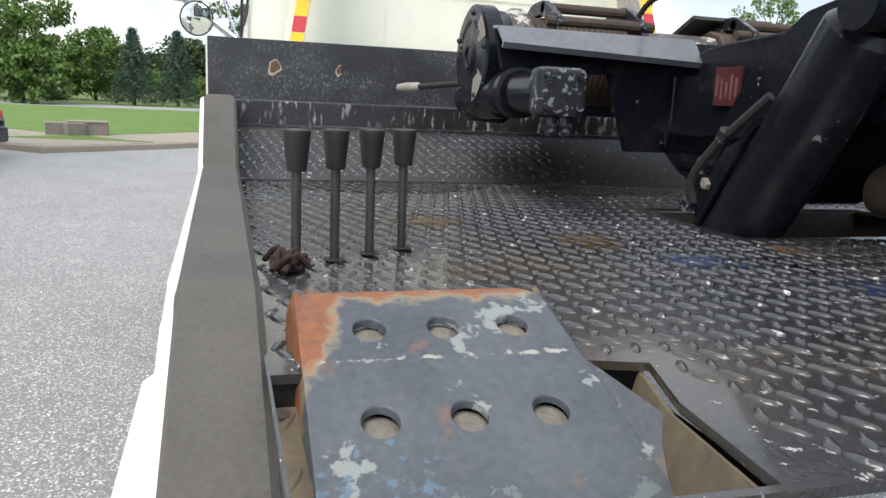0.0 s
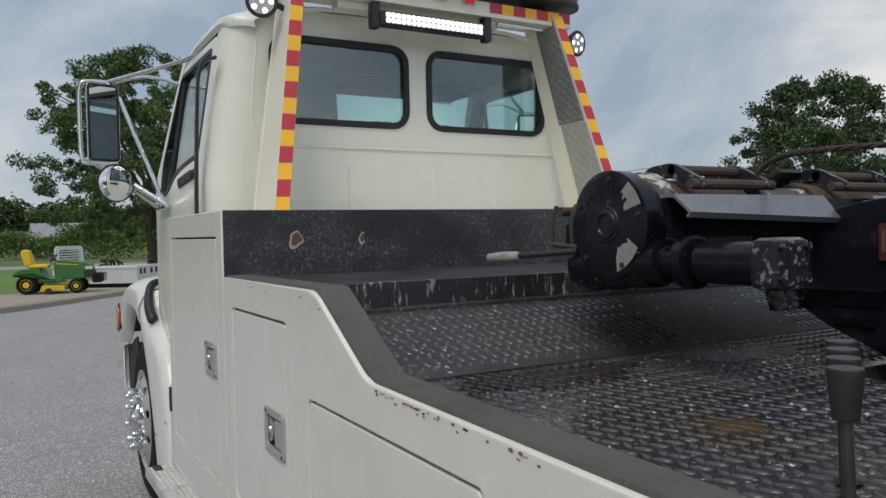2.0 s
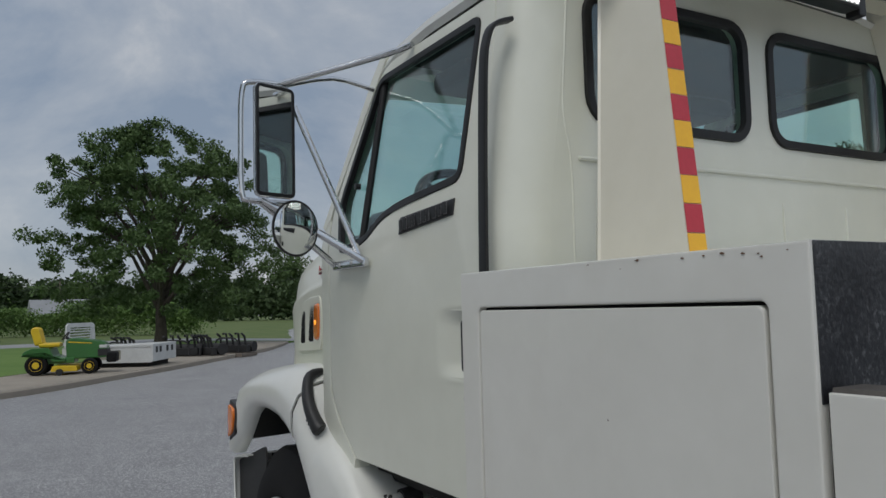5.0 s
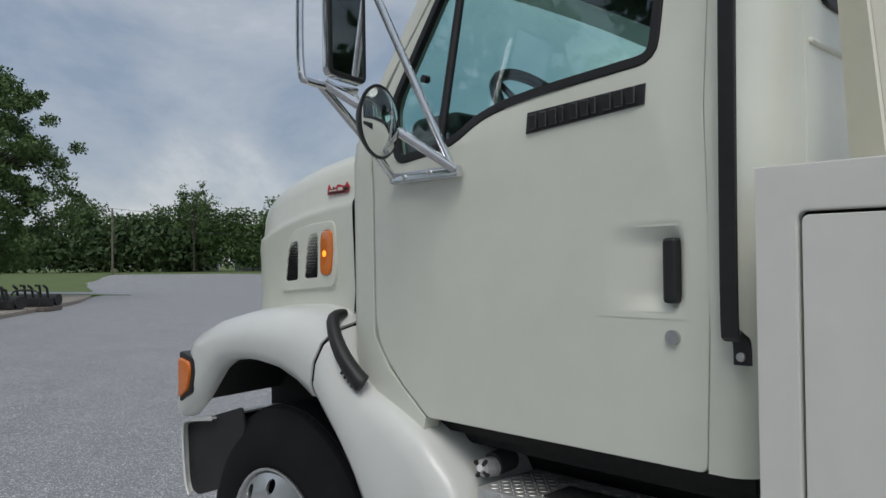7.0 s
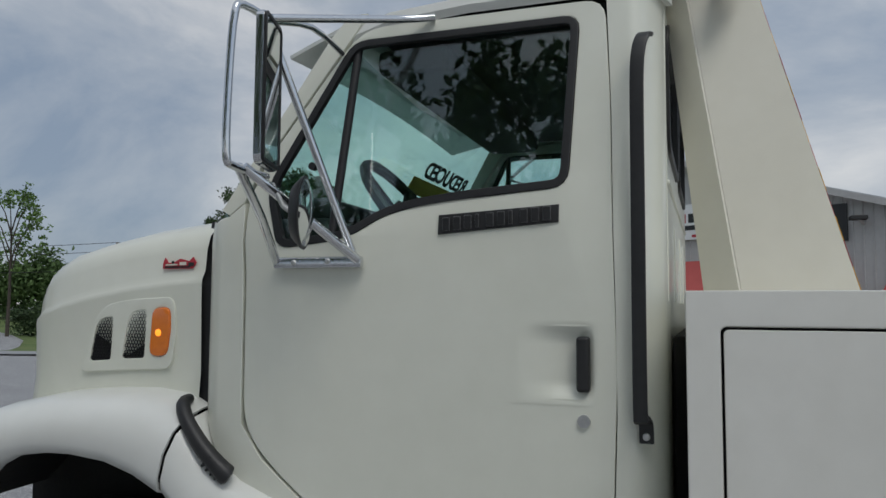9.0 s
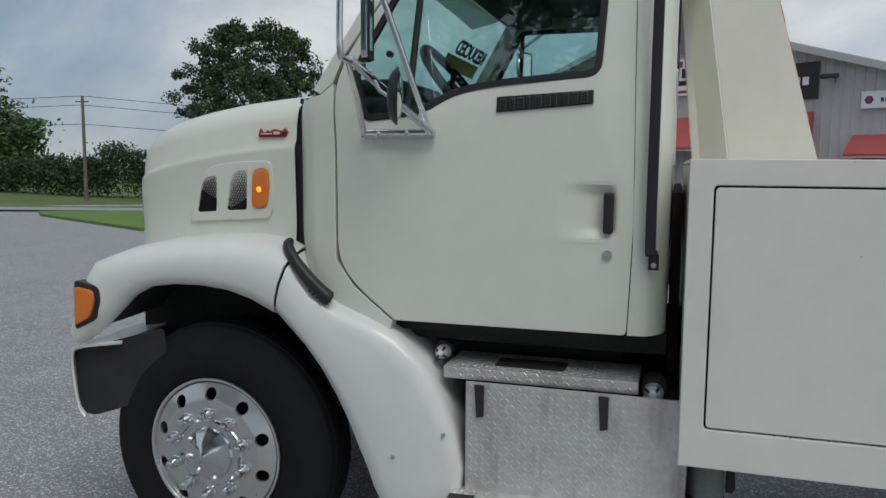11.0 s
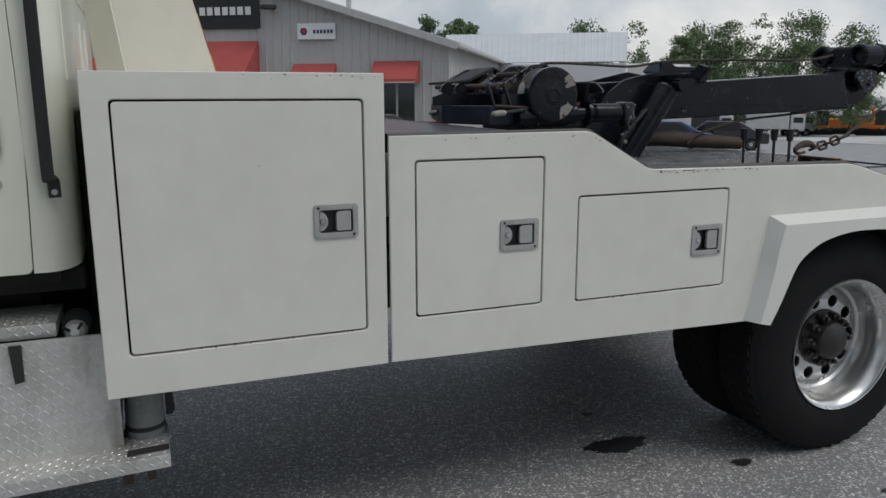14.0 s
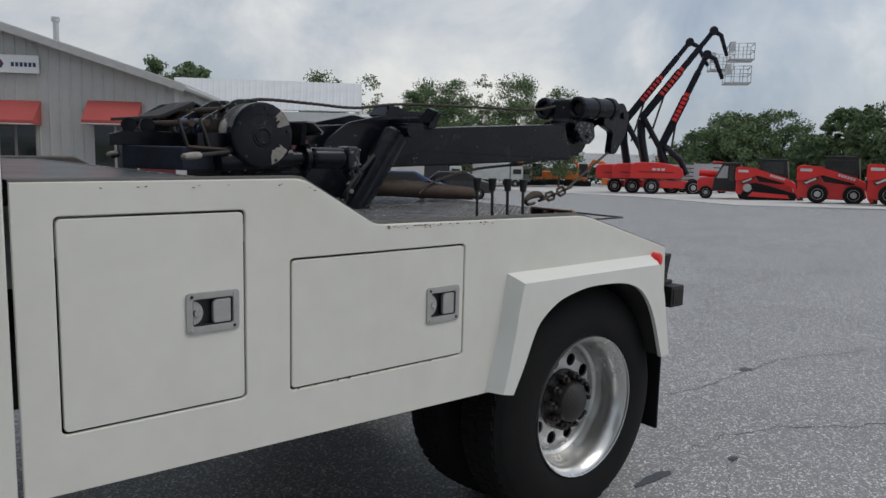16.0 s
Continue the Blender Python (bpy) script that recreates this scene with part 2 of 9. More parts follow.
def rusty_plate():
    """The worn cover plate with rust creeping in from its front edge and outer corner and a rubbed line along its fold."""
    m = surface("rusting_cover_plate", (0.052, 0.062, 0.078), (0.095, 0.105, 0.118), rough=0.42, scale=9, fine=120, bump=0.12,
                spots=(0.23, 0.25, 0.245), spot_at=0.60, spot_scale=15, edge=0.02, dirt=((0.22, 0.11, 0.06), 0.6, (26, 26, 26), 0.62, 0.74))
    n, l = m.node_tree.nodes, m.node_tree.links
    b = n["Principled BSDF"]
    colour = b.inputs["Base Color"].links[0].from_socket

    def calc(op, a, c=None, d=None):
        q = n.new("ShaderNodeMath")
        q.operation = op
        for k, v in enumerate((a, c, d)):
            if v is None:
                continue
            if isinstance(v, (int, float)):
                q.inputs[k].default_value = v
            else:
                l.new(v, q.inputs[k])
        return q.outputs[0]

    co, sep, nz, fine = n.new("ShaderNodeTexCoord"), n.new("ShaderNodeSeparateXYZ"), n.new("ShaderNodeTexNoise"), n.new("ShaderNodeTexNoise")
    nz.inputs["Scale"].default_value, nz.inputs["Detail"].default_value, nz.inputs["Roughness"].default_value = 22.0, 8.0, 0.65
    fine.inputs["Scale"].default_value, fine.inputs["Detail"].default_value = 90.0, 6.0
    for q in (sep, nz, fine):
        l.new(co.outputs["Object"], q.inputs[0])
    x, y = calc("SUBTRACT", sep.outputs[0], 2.445), calc("ADD", sep.outputs[1], 1.103)
    corner = calc("SUBTRACT", calc("MULTIPLY_ADD", x, 0.42, y), 0.036)
    d = calc("ADD", calc("MINIMUM", x, corner), calc("MULTIPLY", calc("SUBTRACT", calc("MULTIPLY_ADD", fine.outputs["Fac"], 0.35, calc("MULTIPLY", nz.outputs["Fac"], 0.65)), 0.5), 0.085))
    fold = calc("ADD", calc("ABSOLUTE", calc("SUBTRACT", x, 0.095)), calc("MULTIPLY", calc("SUBTRACT", fine.outputs["Fac"], 0.42), 0.022))

    def layer(value, lo, hi, tone, under):
        r, mx = n.new("ShaderNodeMapRange"), n.new("ShaderNodeMix")
        r.inputs["From Min"].default_value, r.inputs["From Max"].default_value = hi, lo
        mx.data_type = "RGBA"
        l.new(value, r.inputs["Value"])
        l.new(r.outputs["Result"], mx.inputs["Factor"])
        l.new(under, mx.inputs["A"])
        if isinstance(tone, tuple):
            mx.inputs["B"].default_value = (*tone, 1)
        else:
            l.new(tone, mx.inputs["B"])
        return mx.outputs["Result"]

    rust = n.new("ShaderNodeMix")
    rust.data_type = "RGBA"
    rust.inputs["A"].default_value, rust.inputs["B"].default_value = (0.36, 0.115, 0.035, 1), (0.07, 0.045, 0.035, 1)
    l.new(fine.outputs["Fac"], rust.inputs["Factor"])
    worn = calc("ADD", calc("SUBTRACT", 0.265, x), calc("MULTIPLY", calc("SUBTRACT", nz.outputs["Fac"], 0.5), 0.55))
    colour = layer(worn, 0.0, 0.004, (0.125, 0.150, 0.150), colour)
    bare = calc("ADD", calc("SUBTRACT", 0.235, x), calc("MULTIPLY", calc("SUBTRACT", fine.outputs["Fac"], 0.45), 0.35))
    colour = layer(calc("MAXIMUM", bare, calc("SUBTRACT", y, 0.07)), 0.0, 0.03, (0.10, 0.155, 0.21), colour)
    colour = layer(fold, 0.0005, 0.0030, (0.34, 0.33, 0.30), colour)
    colour = layer(d, 0.012, 0.024, (0.27, 0.215, 0.14), colour)
    colour = layer(d, 0.007, 0.016, rust.outputs["Result"], colour)
    l.new(colour, b.inputs["Base Color"])
    return m


PLATE_RUSTY = rusty_plate()
# chassis black, also on flat dark pieces that stand in for shade
FRAME = surface("dirty_chassis_and_shade_black", (0.014, 0.014, 0.014), (0.03, 0.027, 0.024), rough=0.75, scale=6, fine=50, bump=0.2)


def asphalt(name, low, high, grain):
    """Coarse asphalt: pale and dark stones of about a centimetre, broad worn patches and a rough relief."""
    m = bpy.data.materials.new(name)
    m.use_nodes = True
    n, l = m.node_tree.nodes, m.node_tree.links
    b = n["Principled BSDF"]
    co, stone, fine, broad = n.new("ShaderNodeTexCoord"), n.new("ShaderNodeTexVoronoi"), n.new("ShaderNodeTexNoise"), n.new("ShaderNodeTexNoise")
    stone.inputs["Scale"].default_value = grain
    fine.inputs["Scale"].default_value, fine.inputs["Detail"].default_value = grain * 2.2, 4.0
    broad.inputs["Scale"].default_value, broad.inputs["Detail"].default_value, broad.inputs["Roughness"].default_value = 0.9, 9.0, 0.7
    for tex in (stone, fine, broad):
        l.new(co.outputs["Object"], tex.inputs["Vector"])
    sep, pw = n.new("ShaderNodeSeparateColor"), n.new("ShaderNodeMath")
    l.new(stone.outputs["Color"], sep.inputs["Color"])
    pw.operation, pw.inputs[1].default_value = "POWER", 6.0
    l.new(sep.outputs[0], pw.inputs[0])
    mix, tone = n.new("ShaderNodeMix"), n.new("ShaderNodeMix")
    mix.data_type = tone.data_type = "RGBA"
    mix.inputs["A"].default_value, mix.inputs["B"].default_value = (*low, 1), (*high, 1)
    l.new(pw.outputs[0], mix.inputs["Factor"])
    tone.blend_type, tone.inputs["Factor"].default_value = "MULTIPLY", 1.0
    ramp, ramp2, both_ = n.new("ShaderNodeMapRange"), n.new("ShaderNodeMapRange"), n.new("ShaderNodeMath")
    ramp.inputs["From Min"].default_value, ramp.inputs["From Max"].default_value = 0.3, 0.7
    ramp.inputs["To Min"].default_value, ramp.inputs["To Max"].default_value = 0.88, 1.12
    ramp2.inputs["From Min"].default_value, ramp2.inputs["From Max"].default_value = 0.3, 0.7
    ramp2.inputs["To Min"].default_value, ramp2.inputs["To Max"].default_value = 0.62, 1.36
    both_.operation = "MULTIPLY"
    l.new(broad.outputs["Fac"], ramp.inputs["Value"])
    l.new(fine.outputs["Fac"], ramp2.inputs["Value"])
    l.new(ramp.outputs["Result"], both_.inputs[0])
    l.new(ramp2.outputs["Result"], both_.inputs[1])
    l.new(mix.outputs["Result"], tone.inputs["A"])
    l.new(both_.outputs[0], tone.inputs["B"])
    l.new(tone.outputs["Result"], b.inputs["Base Color"])
    b.inputs["Roughness"].default_value = 0.6
    bp = n.new("ShaderNodeBump")
    bp.inputs["Strength"].default_value, bp.inputs["Distance"].default_value = 0.55, 0.003
    l.new(stone.outputs["Distance"], bp.inputs["Height"])
    bp.invert = True
    l.new(bp.outputs["Normal"], b.inputs["Normal"])
    return m


ASPHALT = asphalt("grey_asphalt", (0.205, 0.203, 0.206), (0.78, 0.775, 0.76), 115)
GLASS = glass_like("tinted_cab_glass", (0.84, 0.955, 0.935), alpha=0.6)
GLASS_REAR = glass_like("reflecting_rear_glass", (0.84, 0.955, 0.935), alpha=1.35)
GLASS_DARK = glass_like("dark_window_glass", (0.35, 0.42, 0.43))
AMBER = glow("amber_lamp_lens", (1.0, 0.36, 0.03), 1.3, (0.85, 0.26, 0.02))
AMBER_DIM = surface("amber_lens", (0.85, 0.22, 0.02), (0.75, 0.18, 0.02), rough=0.15, coat=0.8)
RED_LAMP = glow("red_lamp_lens", (1.0, 0.02, 0.02), 0.16, (0.42, 0.01, 0.01))
LED = glow("lit_led", (1.0, 1.0, 0.96), 1.6)
TAPE_RED = surface("red_reflective_tape", (0.55, 0.04, 0.06), (0.48, 0.035, 0.05), rough=0.35, fine=80)
TAPE_YELLOW = surface("yellow_reflective_tape", (0.95, 0.52, 0.03), (0.88, 0.46, 0.03), rough=0.35, fine=80)


# ---- mesh helpers ----
def place_at(ob):
    """World place of a thing's root, which its parts' vertices are measured from."""
    while ob.parent:
        ob = ob.parent
    return ob.location


def part(name, bm, material, parent=None, label="", smooth=True, angle=0.6):
    """Links a bmesh in world coordinates as one mesh object, under a thing or part."""
    if parent is not None:
        bm.transform(Matrix.Translation(-place_at(parent)))
    bmesh.ops.recalc_face_normals(bm, faces=bm.faces)
    if smooth:
        for e in bm.edges:
            e.smooth = len(e.link_faces) == 2 and e.calc_face_angle(0) < angle
        for f in bm.faces:
            f.smooth = True
    data = bpy.data.meshes.new(name)
    bm.to_mesh(data)
    bm.free()
    for mt in material if isinstance(material, (list, tuple)) else [material]:
        data.materials.append(mt)
    ob = new(name, data)
    ob.parent = parent
    if smooth and len(data.polygons) < 6000:
        wm = ob.modifiers.new("even_normals", "WEIGHTED_NORMAL")
        wm.keep_sharp, wm.weight = True, 80
    if label:
        tagged(ob, label)
    return ob


def thing(name, label, category, at=(0, 0, 0), group="", kind=""):
    ob = new(name)
    ob.location = at
    ob.empty_display_size = 0.1
    return tagged(ob, label, category, group, kind)


def B():
    return bmesh.new()


def box(bm, lo, hi, bevel=0.0, m=None, seg=2):
    r = bmesh.ops.create_cube(bm, size=1)
    vs = r["verts"]
    for v in vs:
        v.co = Vector([lo[i] + (v.co[i] + 0.5) * (hi[i] - lo[i]) for i in range(3)])
    if bevel:
        es = list({e for v in vs for e in v.link_edges})
        got = bmesh.ops.bevel(bm, geom=es, offset=bevel, segments=seg, profile=0.5, affect="EDGES")
        vs = list({v for f in got["faces"] for v in f.verts} | {v for v in vs if v.is_valid})
    if m is not None:
        bmesh.ops.transform(bm, matrix=m, verts=[v for v in vs if v.is_valid])
    return bm


def plate(bm, outer, holes=(), thick=0.01, fn=None, bevel=0.0, cuts=()):
    """A plate from a 2D outline with holes, with thickness; fn maps (u, v, depth) to the world. cuts: (axis, value) splits for bending."""
    rings, first = [], []
    t = B()
    for ring in (outer, *holes):
        vs = [t.verts.new((u, v, 0)) for u, v in ring]
        rings.append([t.edges.new((vs[i], vs[(i + 1) % len(vs)])) for i in range(len(vs))])
    bmesh.ops.triangle_fill(t, use_beauty=True, use_dissolve=False, edges=[e for r in rings for e in r], normal=(0, 0, 1))
    for axis, value in cuts:
        no = (1, 0, 0) if axis == 0 else (0, 1, 0)
        bmesh.ops.bisect_plane(t, geom=t.verts[:] + t.edges[:] + t.faces[:], plane_co=[value * c for c in no], plane_no=no)
    got = bmesh.ops.extrude_face_region(t, geom=t.faces[:])
    for v in got["geom"]:
        if isinstance(v, bmesh.types.BMVert):
            v.co.z += thick
    if bevel:
        es = [e for e in t.edges if len(e.link_faces) == 2 and e.calc_face_angle(0) > 1.0 and all(v.co.z < 1e-6 for v in e.verts)]
        bmesh.ops.bevel(t, geom=es, offset=bevel, segments=2, profile=0.5, affect="EDGES")
    if fn:
        for v in t.verts:
            v.co = fn(*v.co)
    join(bm, t)
    return bm


def join(bm, t):
    data = bpy.data.meshes.new("tmp")
    t.to_mesh(data)
    t.free()
    bm.from_mesh(data)
    bpy.data.meshes.remove(data)


def ys(y0):
    """Side view outline (x, z) with depth growing into the truck."""
    return lambda u, v, w: Vector((u, y0 + w, v))


def prism(bm, pts, axis, a, b, bevel=0.0):
    """An outline extruded along an axis from a to b; the outline holds the other two coordinates in order."""
    t = B()
    lo = [t.verts.new((u, v, a)) for u, v in pts]
    f = t.faces.new(lo)
    got = bmesh.ops.extrude_face_region(t, geom=[f])
    for v in got["geom"]:
        if isinstance(v, bmesh.types.BMVert):
            v.co.z = b
    if bevel:
        bmesh.ops.bevel(t, geom=[e for e in t.edges if e.calc_face_angle(0) > 0.5], offset=bevel, segments=2, profile=0.5, affect="EDGES")
    for v in t.verts:
        u, w, d = v.co
        v.co = (d, u, w) if axis == "x" else (u, d, w) if axis == "y" else (u, w, d)
    join(bm, t)
    return bm


def smooth_path(pts, n=6):
    """Catmull-Rom through points."""
    pts = [Vector(p) for p in pts]
    out = []
    for i in range(len(pts) - 1):
        p0, p1, p2, p3 = pts[max(i - 1, 0)], pts[i], pts[i + 1], pts[min(i + 2, len(pts) - 1)]
        for k in range(n):
            t = k / n
            out.append(0.5 * (2 * p1 + (p2 - p0) * t + (2 * p0 - 5 * p1 + 4 * p2 - p3) * t * t + (3 * p1 - p0 - 3 * p2 + p3) * t ** 3))
    return out + [pts[-1]]


def tube(bm, pts, r, seg=12, curve=0, flat=1.0, closed=False):
    """A round (or flattened) bar along points; r is a radius or one per point."""
    pts = smooth_path(pts, curve) if curve else [Vector(p) for p in pts]
    rs = r if isinstance(r, (list, tuple)) else [r] * len(pts)
    rings, side = [], None
    for i, p in enumerate(pts):
        a, b = pts[(i - 1) % len(pts) if closed else max(i - 1, 0)], pts[(i + 1) % len(pts) if closed else min(i + 1, len(pts) - 1)]
        way = (b - a).normalized()
        if side is None:
            side = way.cross(Vector((0, 0, 1)) if abs(way.z) < 0.9 else Vector((0, 1, 0))).normalized()
        side = (side - way * side.dot(way)).normalized()
        up = side.cross(way)
        q = rs[min(i, len(rs) - 1)]
        rings.append([bm.verts.new(p + (side * math.cos(t) * q + up * math.sin(t) * q * flat)) for t in (2 * math.pi * k / seg for k in range(seg))])
    for i in range(len(rings) - (0 if closed else 1)):
        a, b = rings[i], rings[(i + 1) % len(rings)]
        for k in range(seg):
            bm.faces.new((a[k], a[(k + 1) % seg], b[(k + 1) % seg], b[k]))
    if not closed:
        bm.faces.new(rings[0][::-1])
        bm.faces.new(rings[-1])
    return bm


def lathe(bm, profile, at, way=(0, 1, 0), seg=40, caps=True):
    """Rings of (along, radius) round an axis through at."""
    way = Vector(way).normalized()
    side = way.cross(Vector((0, 0, 1)) if abs(way.z) < 0.9 else Vector((1, 0, 0))).normalized()
    up = side.cross(way)
    rings = []
    for d, r in profile:
        c = Vector(at) + way * d
        rings.append([bm.verts.new(c + side * math.cos(t) * r + up * math.sin(t) * r) for t in (2 * math.pi * k / seg for k in range(seg))])
    for a, b in zip(rings, rings[1:]):
        for k in range(seg):
            bm.faces.new((a[k], a[(k + 1) % seg], b[(k + 1) % seg], b[k]))
    if caps:
        bm.faces.new(rings[0][::-1])
        bm.faces.new(rings[-1])
    return bm


def loft(bm, rows, closed=False):
    vs = [[bm.verts.new(p) for p in row] for row in rows]
    for a, b in zip(vs, vs[1:]):
        for k in range(len(a) - (0 if closed else 1)):
            j = (k + 1) % len(a)
            bm.faces.new((a[k], a[j], b[j], b[k]))
    return bm


def thicken(bm, d):
    """Gives an open sheet thickness."""
    bmesh.ops.recalc_face_normals(bm, faces=bm.faces)
    bmesh.ops.solidify(bm, geom=bm.faces[:], thickness=d)
    return bm


def round_rect(x0, z0, x1, z1, r, n=5):
    out = []
    for cx, cz, a0 in ((x1 - r, z1 - r, 0), (x0 + r, z1 - r, 90), (x0 + r, z0 + r, 180), (x1 - r, z0 + r, 270)):
        for k in range(n + 1):
            a = radians(a0 + 90 * k / n)
            out.append((cx + r * math.cos(a), cz + r * math.sin(a)))
    return out


def round_poly(pts, r, n=4):
    """Corners of an outline rounded; r is a radius or one per corner."""
    out, m = [], len(pts)
    for i, p in enumerate(pts):
        p, a, b = Vector(p), Vector(pts[i - 1]), Vector(pts[(i + 1) % m])
        q = r[i] if isinstance(r, (list, tuple)) else r
        if q <= 0:
            out.append(tuple(p))
            continue
        q1, q2 = min(q, (a - p).length * 0.48), min(q, (b - p).length * 0.48)
        s, e = p + (a - p).normalized() * q1, p + (b - p).normalized() * q2
        for k in range(n + 1):
            t = k / n
            out.append(tuple((1 - t) ** 2 * s + 2 * t * (1 - t) * p + t * t * e))
    return out


def ring_strip(bm, outline, width, thick, fn):
    """A frame of even width round an outline."""
    c = Vector((sum(p[0] for p in outline) / len(outline), sum(p[1] for p in outline) / len(outline)))
    n = len(outline)
    inner = []
    for i in range(n):
        a, p, b = Vector(outline[i - 1]), Vector(outline[i]), Vector(outline[(i + 1) % n])
        t = (b - a).normalized()
        nrm = Vector((-t.y, t.x))
        if nrm.dot(c - p) < 0:
            nrm = -nrm
        inner.append(tuple(p + nrm * width))
    return plate(bm, outline, [inner], thick, fn, bevel=min(0.003, thick * 0.3))


YC = 1.215  # the truck's middle line


def mirrored(bm):
    for v in bm.verts:
        v.co.y = 2 * YC - v.co.y
    bmesh.ops.reverse_faces(bm, faces=bm.faces[:])
    return bm


# ---- the tow truck ----
truck = thing("tow_truck", "white conventional-cab tow truck with black wrecker deck, parked on asphalt", "tow truck", (0.6, YC, 0))


def cs(z):
    """How far in the cab's side lies at a height: upright to the belt line, leaning in above it."""
    return 0.175 + max(0.0, z - 1.88) * 0.15


def cab_side(off=0.0):
    return lambda u, v, w: Vector((u, cs(v) + off + w, v))


def cowl_bend(u, v, w):
    """The cowl's side, which turns in towards the hood joint."""
    return Vector((u, cs(v) + 0.10 * (max(0.0, -1.34 - u) / 0.128) ** 2 + w, v))


BELT = ((1, 1.88),)


# cab shell
DOOR = round_poly([(-1.04, 1.108), (-0.185, 1.11), (-0.172, 1.5), (-0.188, 2.24), (-0.205, 2.535), (-0.945, 2.535), (-1.245, 2.10), (-1.283, 1.98),
                   (-1.273, 1.76), (-1.27, 1.33), (-1.2, 1.235)], [0.01, 0.02, 0, 0, 0.06, 0.09, 0.1, 0.05, 0, 0.08, 0.08])
WINDOW = round_poly([(-0.272, 2.495), (-0.297, 2.0), (-0.66, 1.972), (-0.82, 1.945), (-0.93, 1.875), (-1.165, 1.85), (-1.222, 2.04), (-0.968, 2.495)],
                    [0.05, 0.05, 0.1, 0.1, 0.08, 0.04, 0.06, 0.05])


def door_panel():
    return plate(B(), DOOR, [WINDOW, [(-0.425, 1.446), (-0.231, 1.446), (-0.231, 1.629), (-0.425, 1.629)]], 0.05, cab_side(), bevel=0.004, cuts=BELT)


for far in (0, 1):
    fix = mirrored if far else (lambda b: b)
    door = part("cab_door", fix(door_panel()), CAB_PAINT, truck, "smooth white cab door, shut")
    part("window_seal", fix(ring_strip(B(), WINDOW, 0.024, 0.02, cab_side(-0.004))), SEAL, door, "black rubber window seal")
    part("door_glass", fix(plate(B(), WINDOW, [], 0.005, cab_side(0.018), cuts=BELT)), GLASS, door, "green-tinted door glass")
    part("vent_bar", fix(tube(B(), [(-0.995, cs(1.87) + 0.016, 1.87), (-0.955, cs(2.49) + 0.016, 2.49)], 0.013)), SEAL, door)
    scoop = []
    for i in range(29):
        a, row = i / 28, []
        for k in range(25):
            c = k / 24
            across = max(0.0, min(1.0, (a - 0.07) / 0.60)) ** 1.3 * max(0.0, min(1.0, (0.935 - a) / 0.13)) ** 0.7
            upright = max(0.0, min(1.0, min(c - 0.07, 0.93 - c) / 0.17)) ** 0.8
            row.append((-0.447 + 0.230 * a, cs(1.5) - 0.0009 + 0.026 * across * upright, 1.428 + 0.220 * c))
        scoop.append(row)
    part("handle_recess", fix(thicken(loft(B(), scoop), -0.0004)), CAB_PAINT, door, "hollow pressed round the door handle", angle=1.2)
    part("door_handle", fix(box(B(), (-0.274, 0.160, 1.463), (-0.240, 0.196, 1.605), 0.009, seg=3)), PLASTIC, door, "black paddle door handle")
    part("door_lock", fix(lathe(B(), [(0, 0.0165), (0.004, 0.017), (0.012, 0.017)], (-0.256, 0.167, 1.39), seg=20)), STEEL, door)
    part("window_latch", fix(lathe(B(), [(0, 0.012), (0.02, 0.012)], (-1.07, cs(2.1) - 0.006, 2.10), seg=12)), PLASTIC, door)
    part("cowl_side", fix(plate(B(), [(-1.468, 1.952), (-1.414, 1.94), (-1.345, 1.955), (-1.295, 1.995), (-1.291, 1.98), (-1.281, 1.76), (-1.278, 1.33), (-1.207, 1.23),
                                      (-1.05, 1.106), (-1.06, 1.06), (-1.2, 1.10), (-1.33, 1.2), (-1.43, 1.33), (-1.468, 1.43)], [], 0.06, cowl_bend, bevel=0.004, cuts=((1, 1.88), (0, -1.36), (0, -1.39), (0, -1.415), (0, -1.44), (0, -1.455)))),
         CAB_PAINT, truck)
    part("windscreen_pillar", fix(plate(B(), [(-1.295, 1.998), (-1.345, 1.957), (-1.375, 1.975), (-1.045, 2.52), (-0.99, 2.585), (-0.93, 2.585), (-0.95, 2.542), (-1.253, 2.104)], [],
                                        0.07, cab_side(), bevel=0.004)), CAB_PAINT, truck)
    rows = []
    for z in (1.112, 1.4, 1.7, 1.88, 2.2, 2.5, 2.57):
        y = cs(z)
        edge_x = -0.1815 + 0.0335 * (z - 1.112) if z < 1.4 else -0.1720 if z < 1.6 else -0.1720 - 0.0205 * (z - 1.6) if z < 2.3 else -0.1835 - 0.058 * (z - 2.24)
        rows.append([(edge_x, y, z)] + [(-0.145 + 0.09 * math.sin(a), y + 0.15 * (1 - math.cos(a)), z) for a in (math.pi / 2 * k / 8 for k in range(9))])
    part("cab_corner", fix(thicken(loft(B(), rows), -0.02)), CAB_PAINT, truck)
    part("sill", fix(box(B(), (-1.04, 0.30, 1.02), (-0.05, 0.42, 1.105), 0.01)), FRAME, truck)
    # grab rail of flattened black bar, with feet
    line = smooth_path([(-0.092, 0.235, 2.405), (-0.098, 0.185, 2.385), (-0.108, 0.168, 2.345), (-0.113, 0.158, 2.25), (-0.113, 0.145, 1.9), (-0.113, 0.138, 1.44), (-0.108, 0.146, 1.41), (-0.102, 0.166, 1.392), (-0.101, 0.1685, 1.345)], 4)
    bar = []
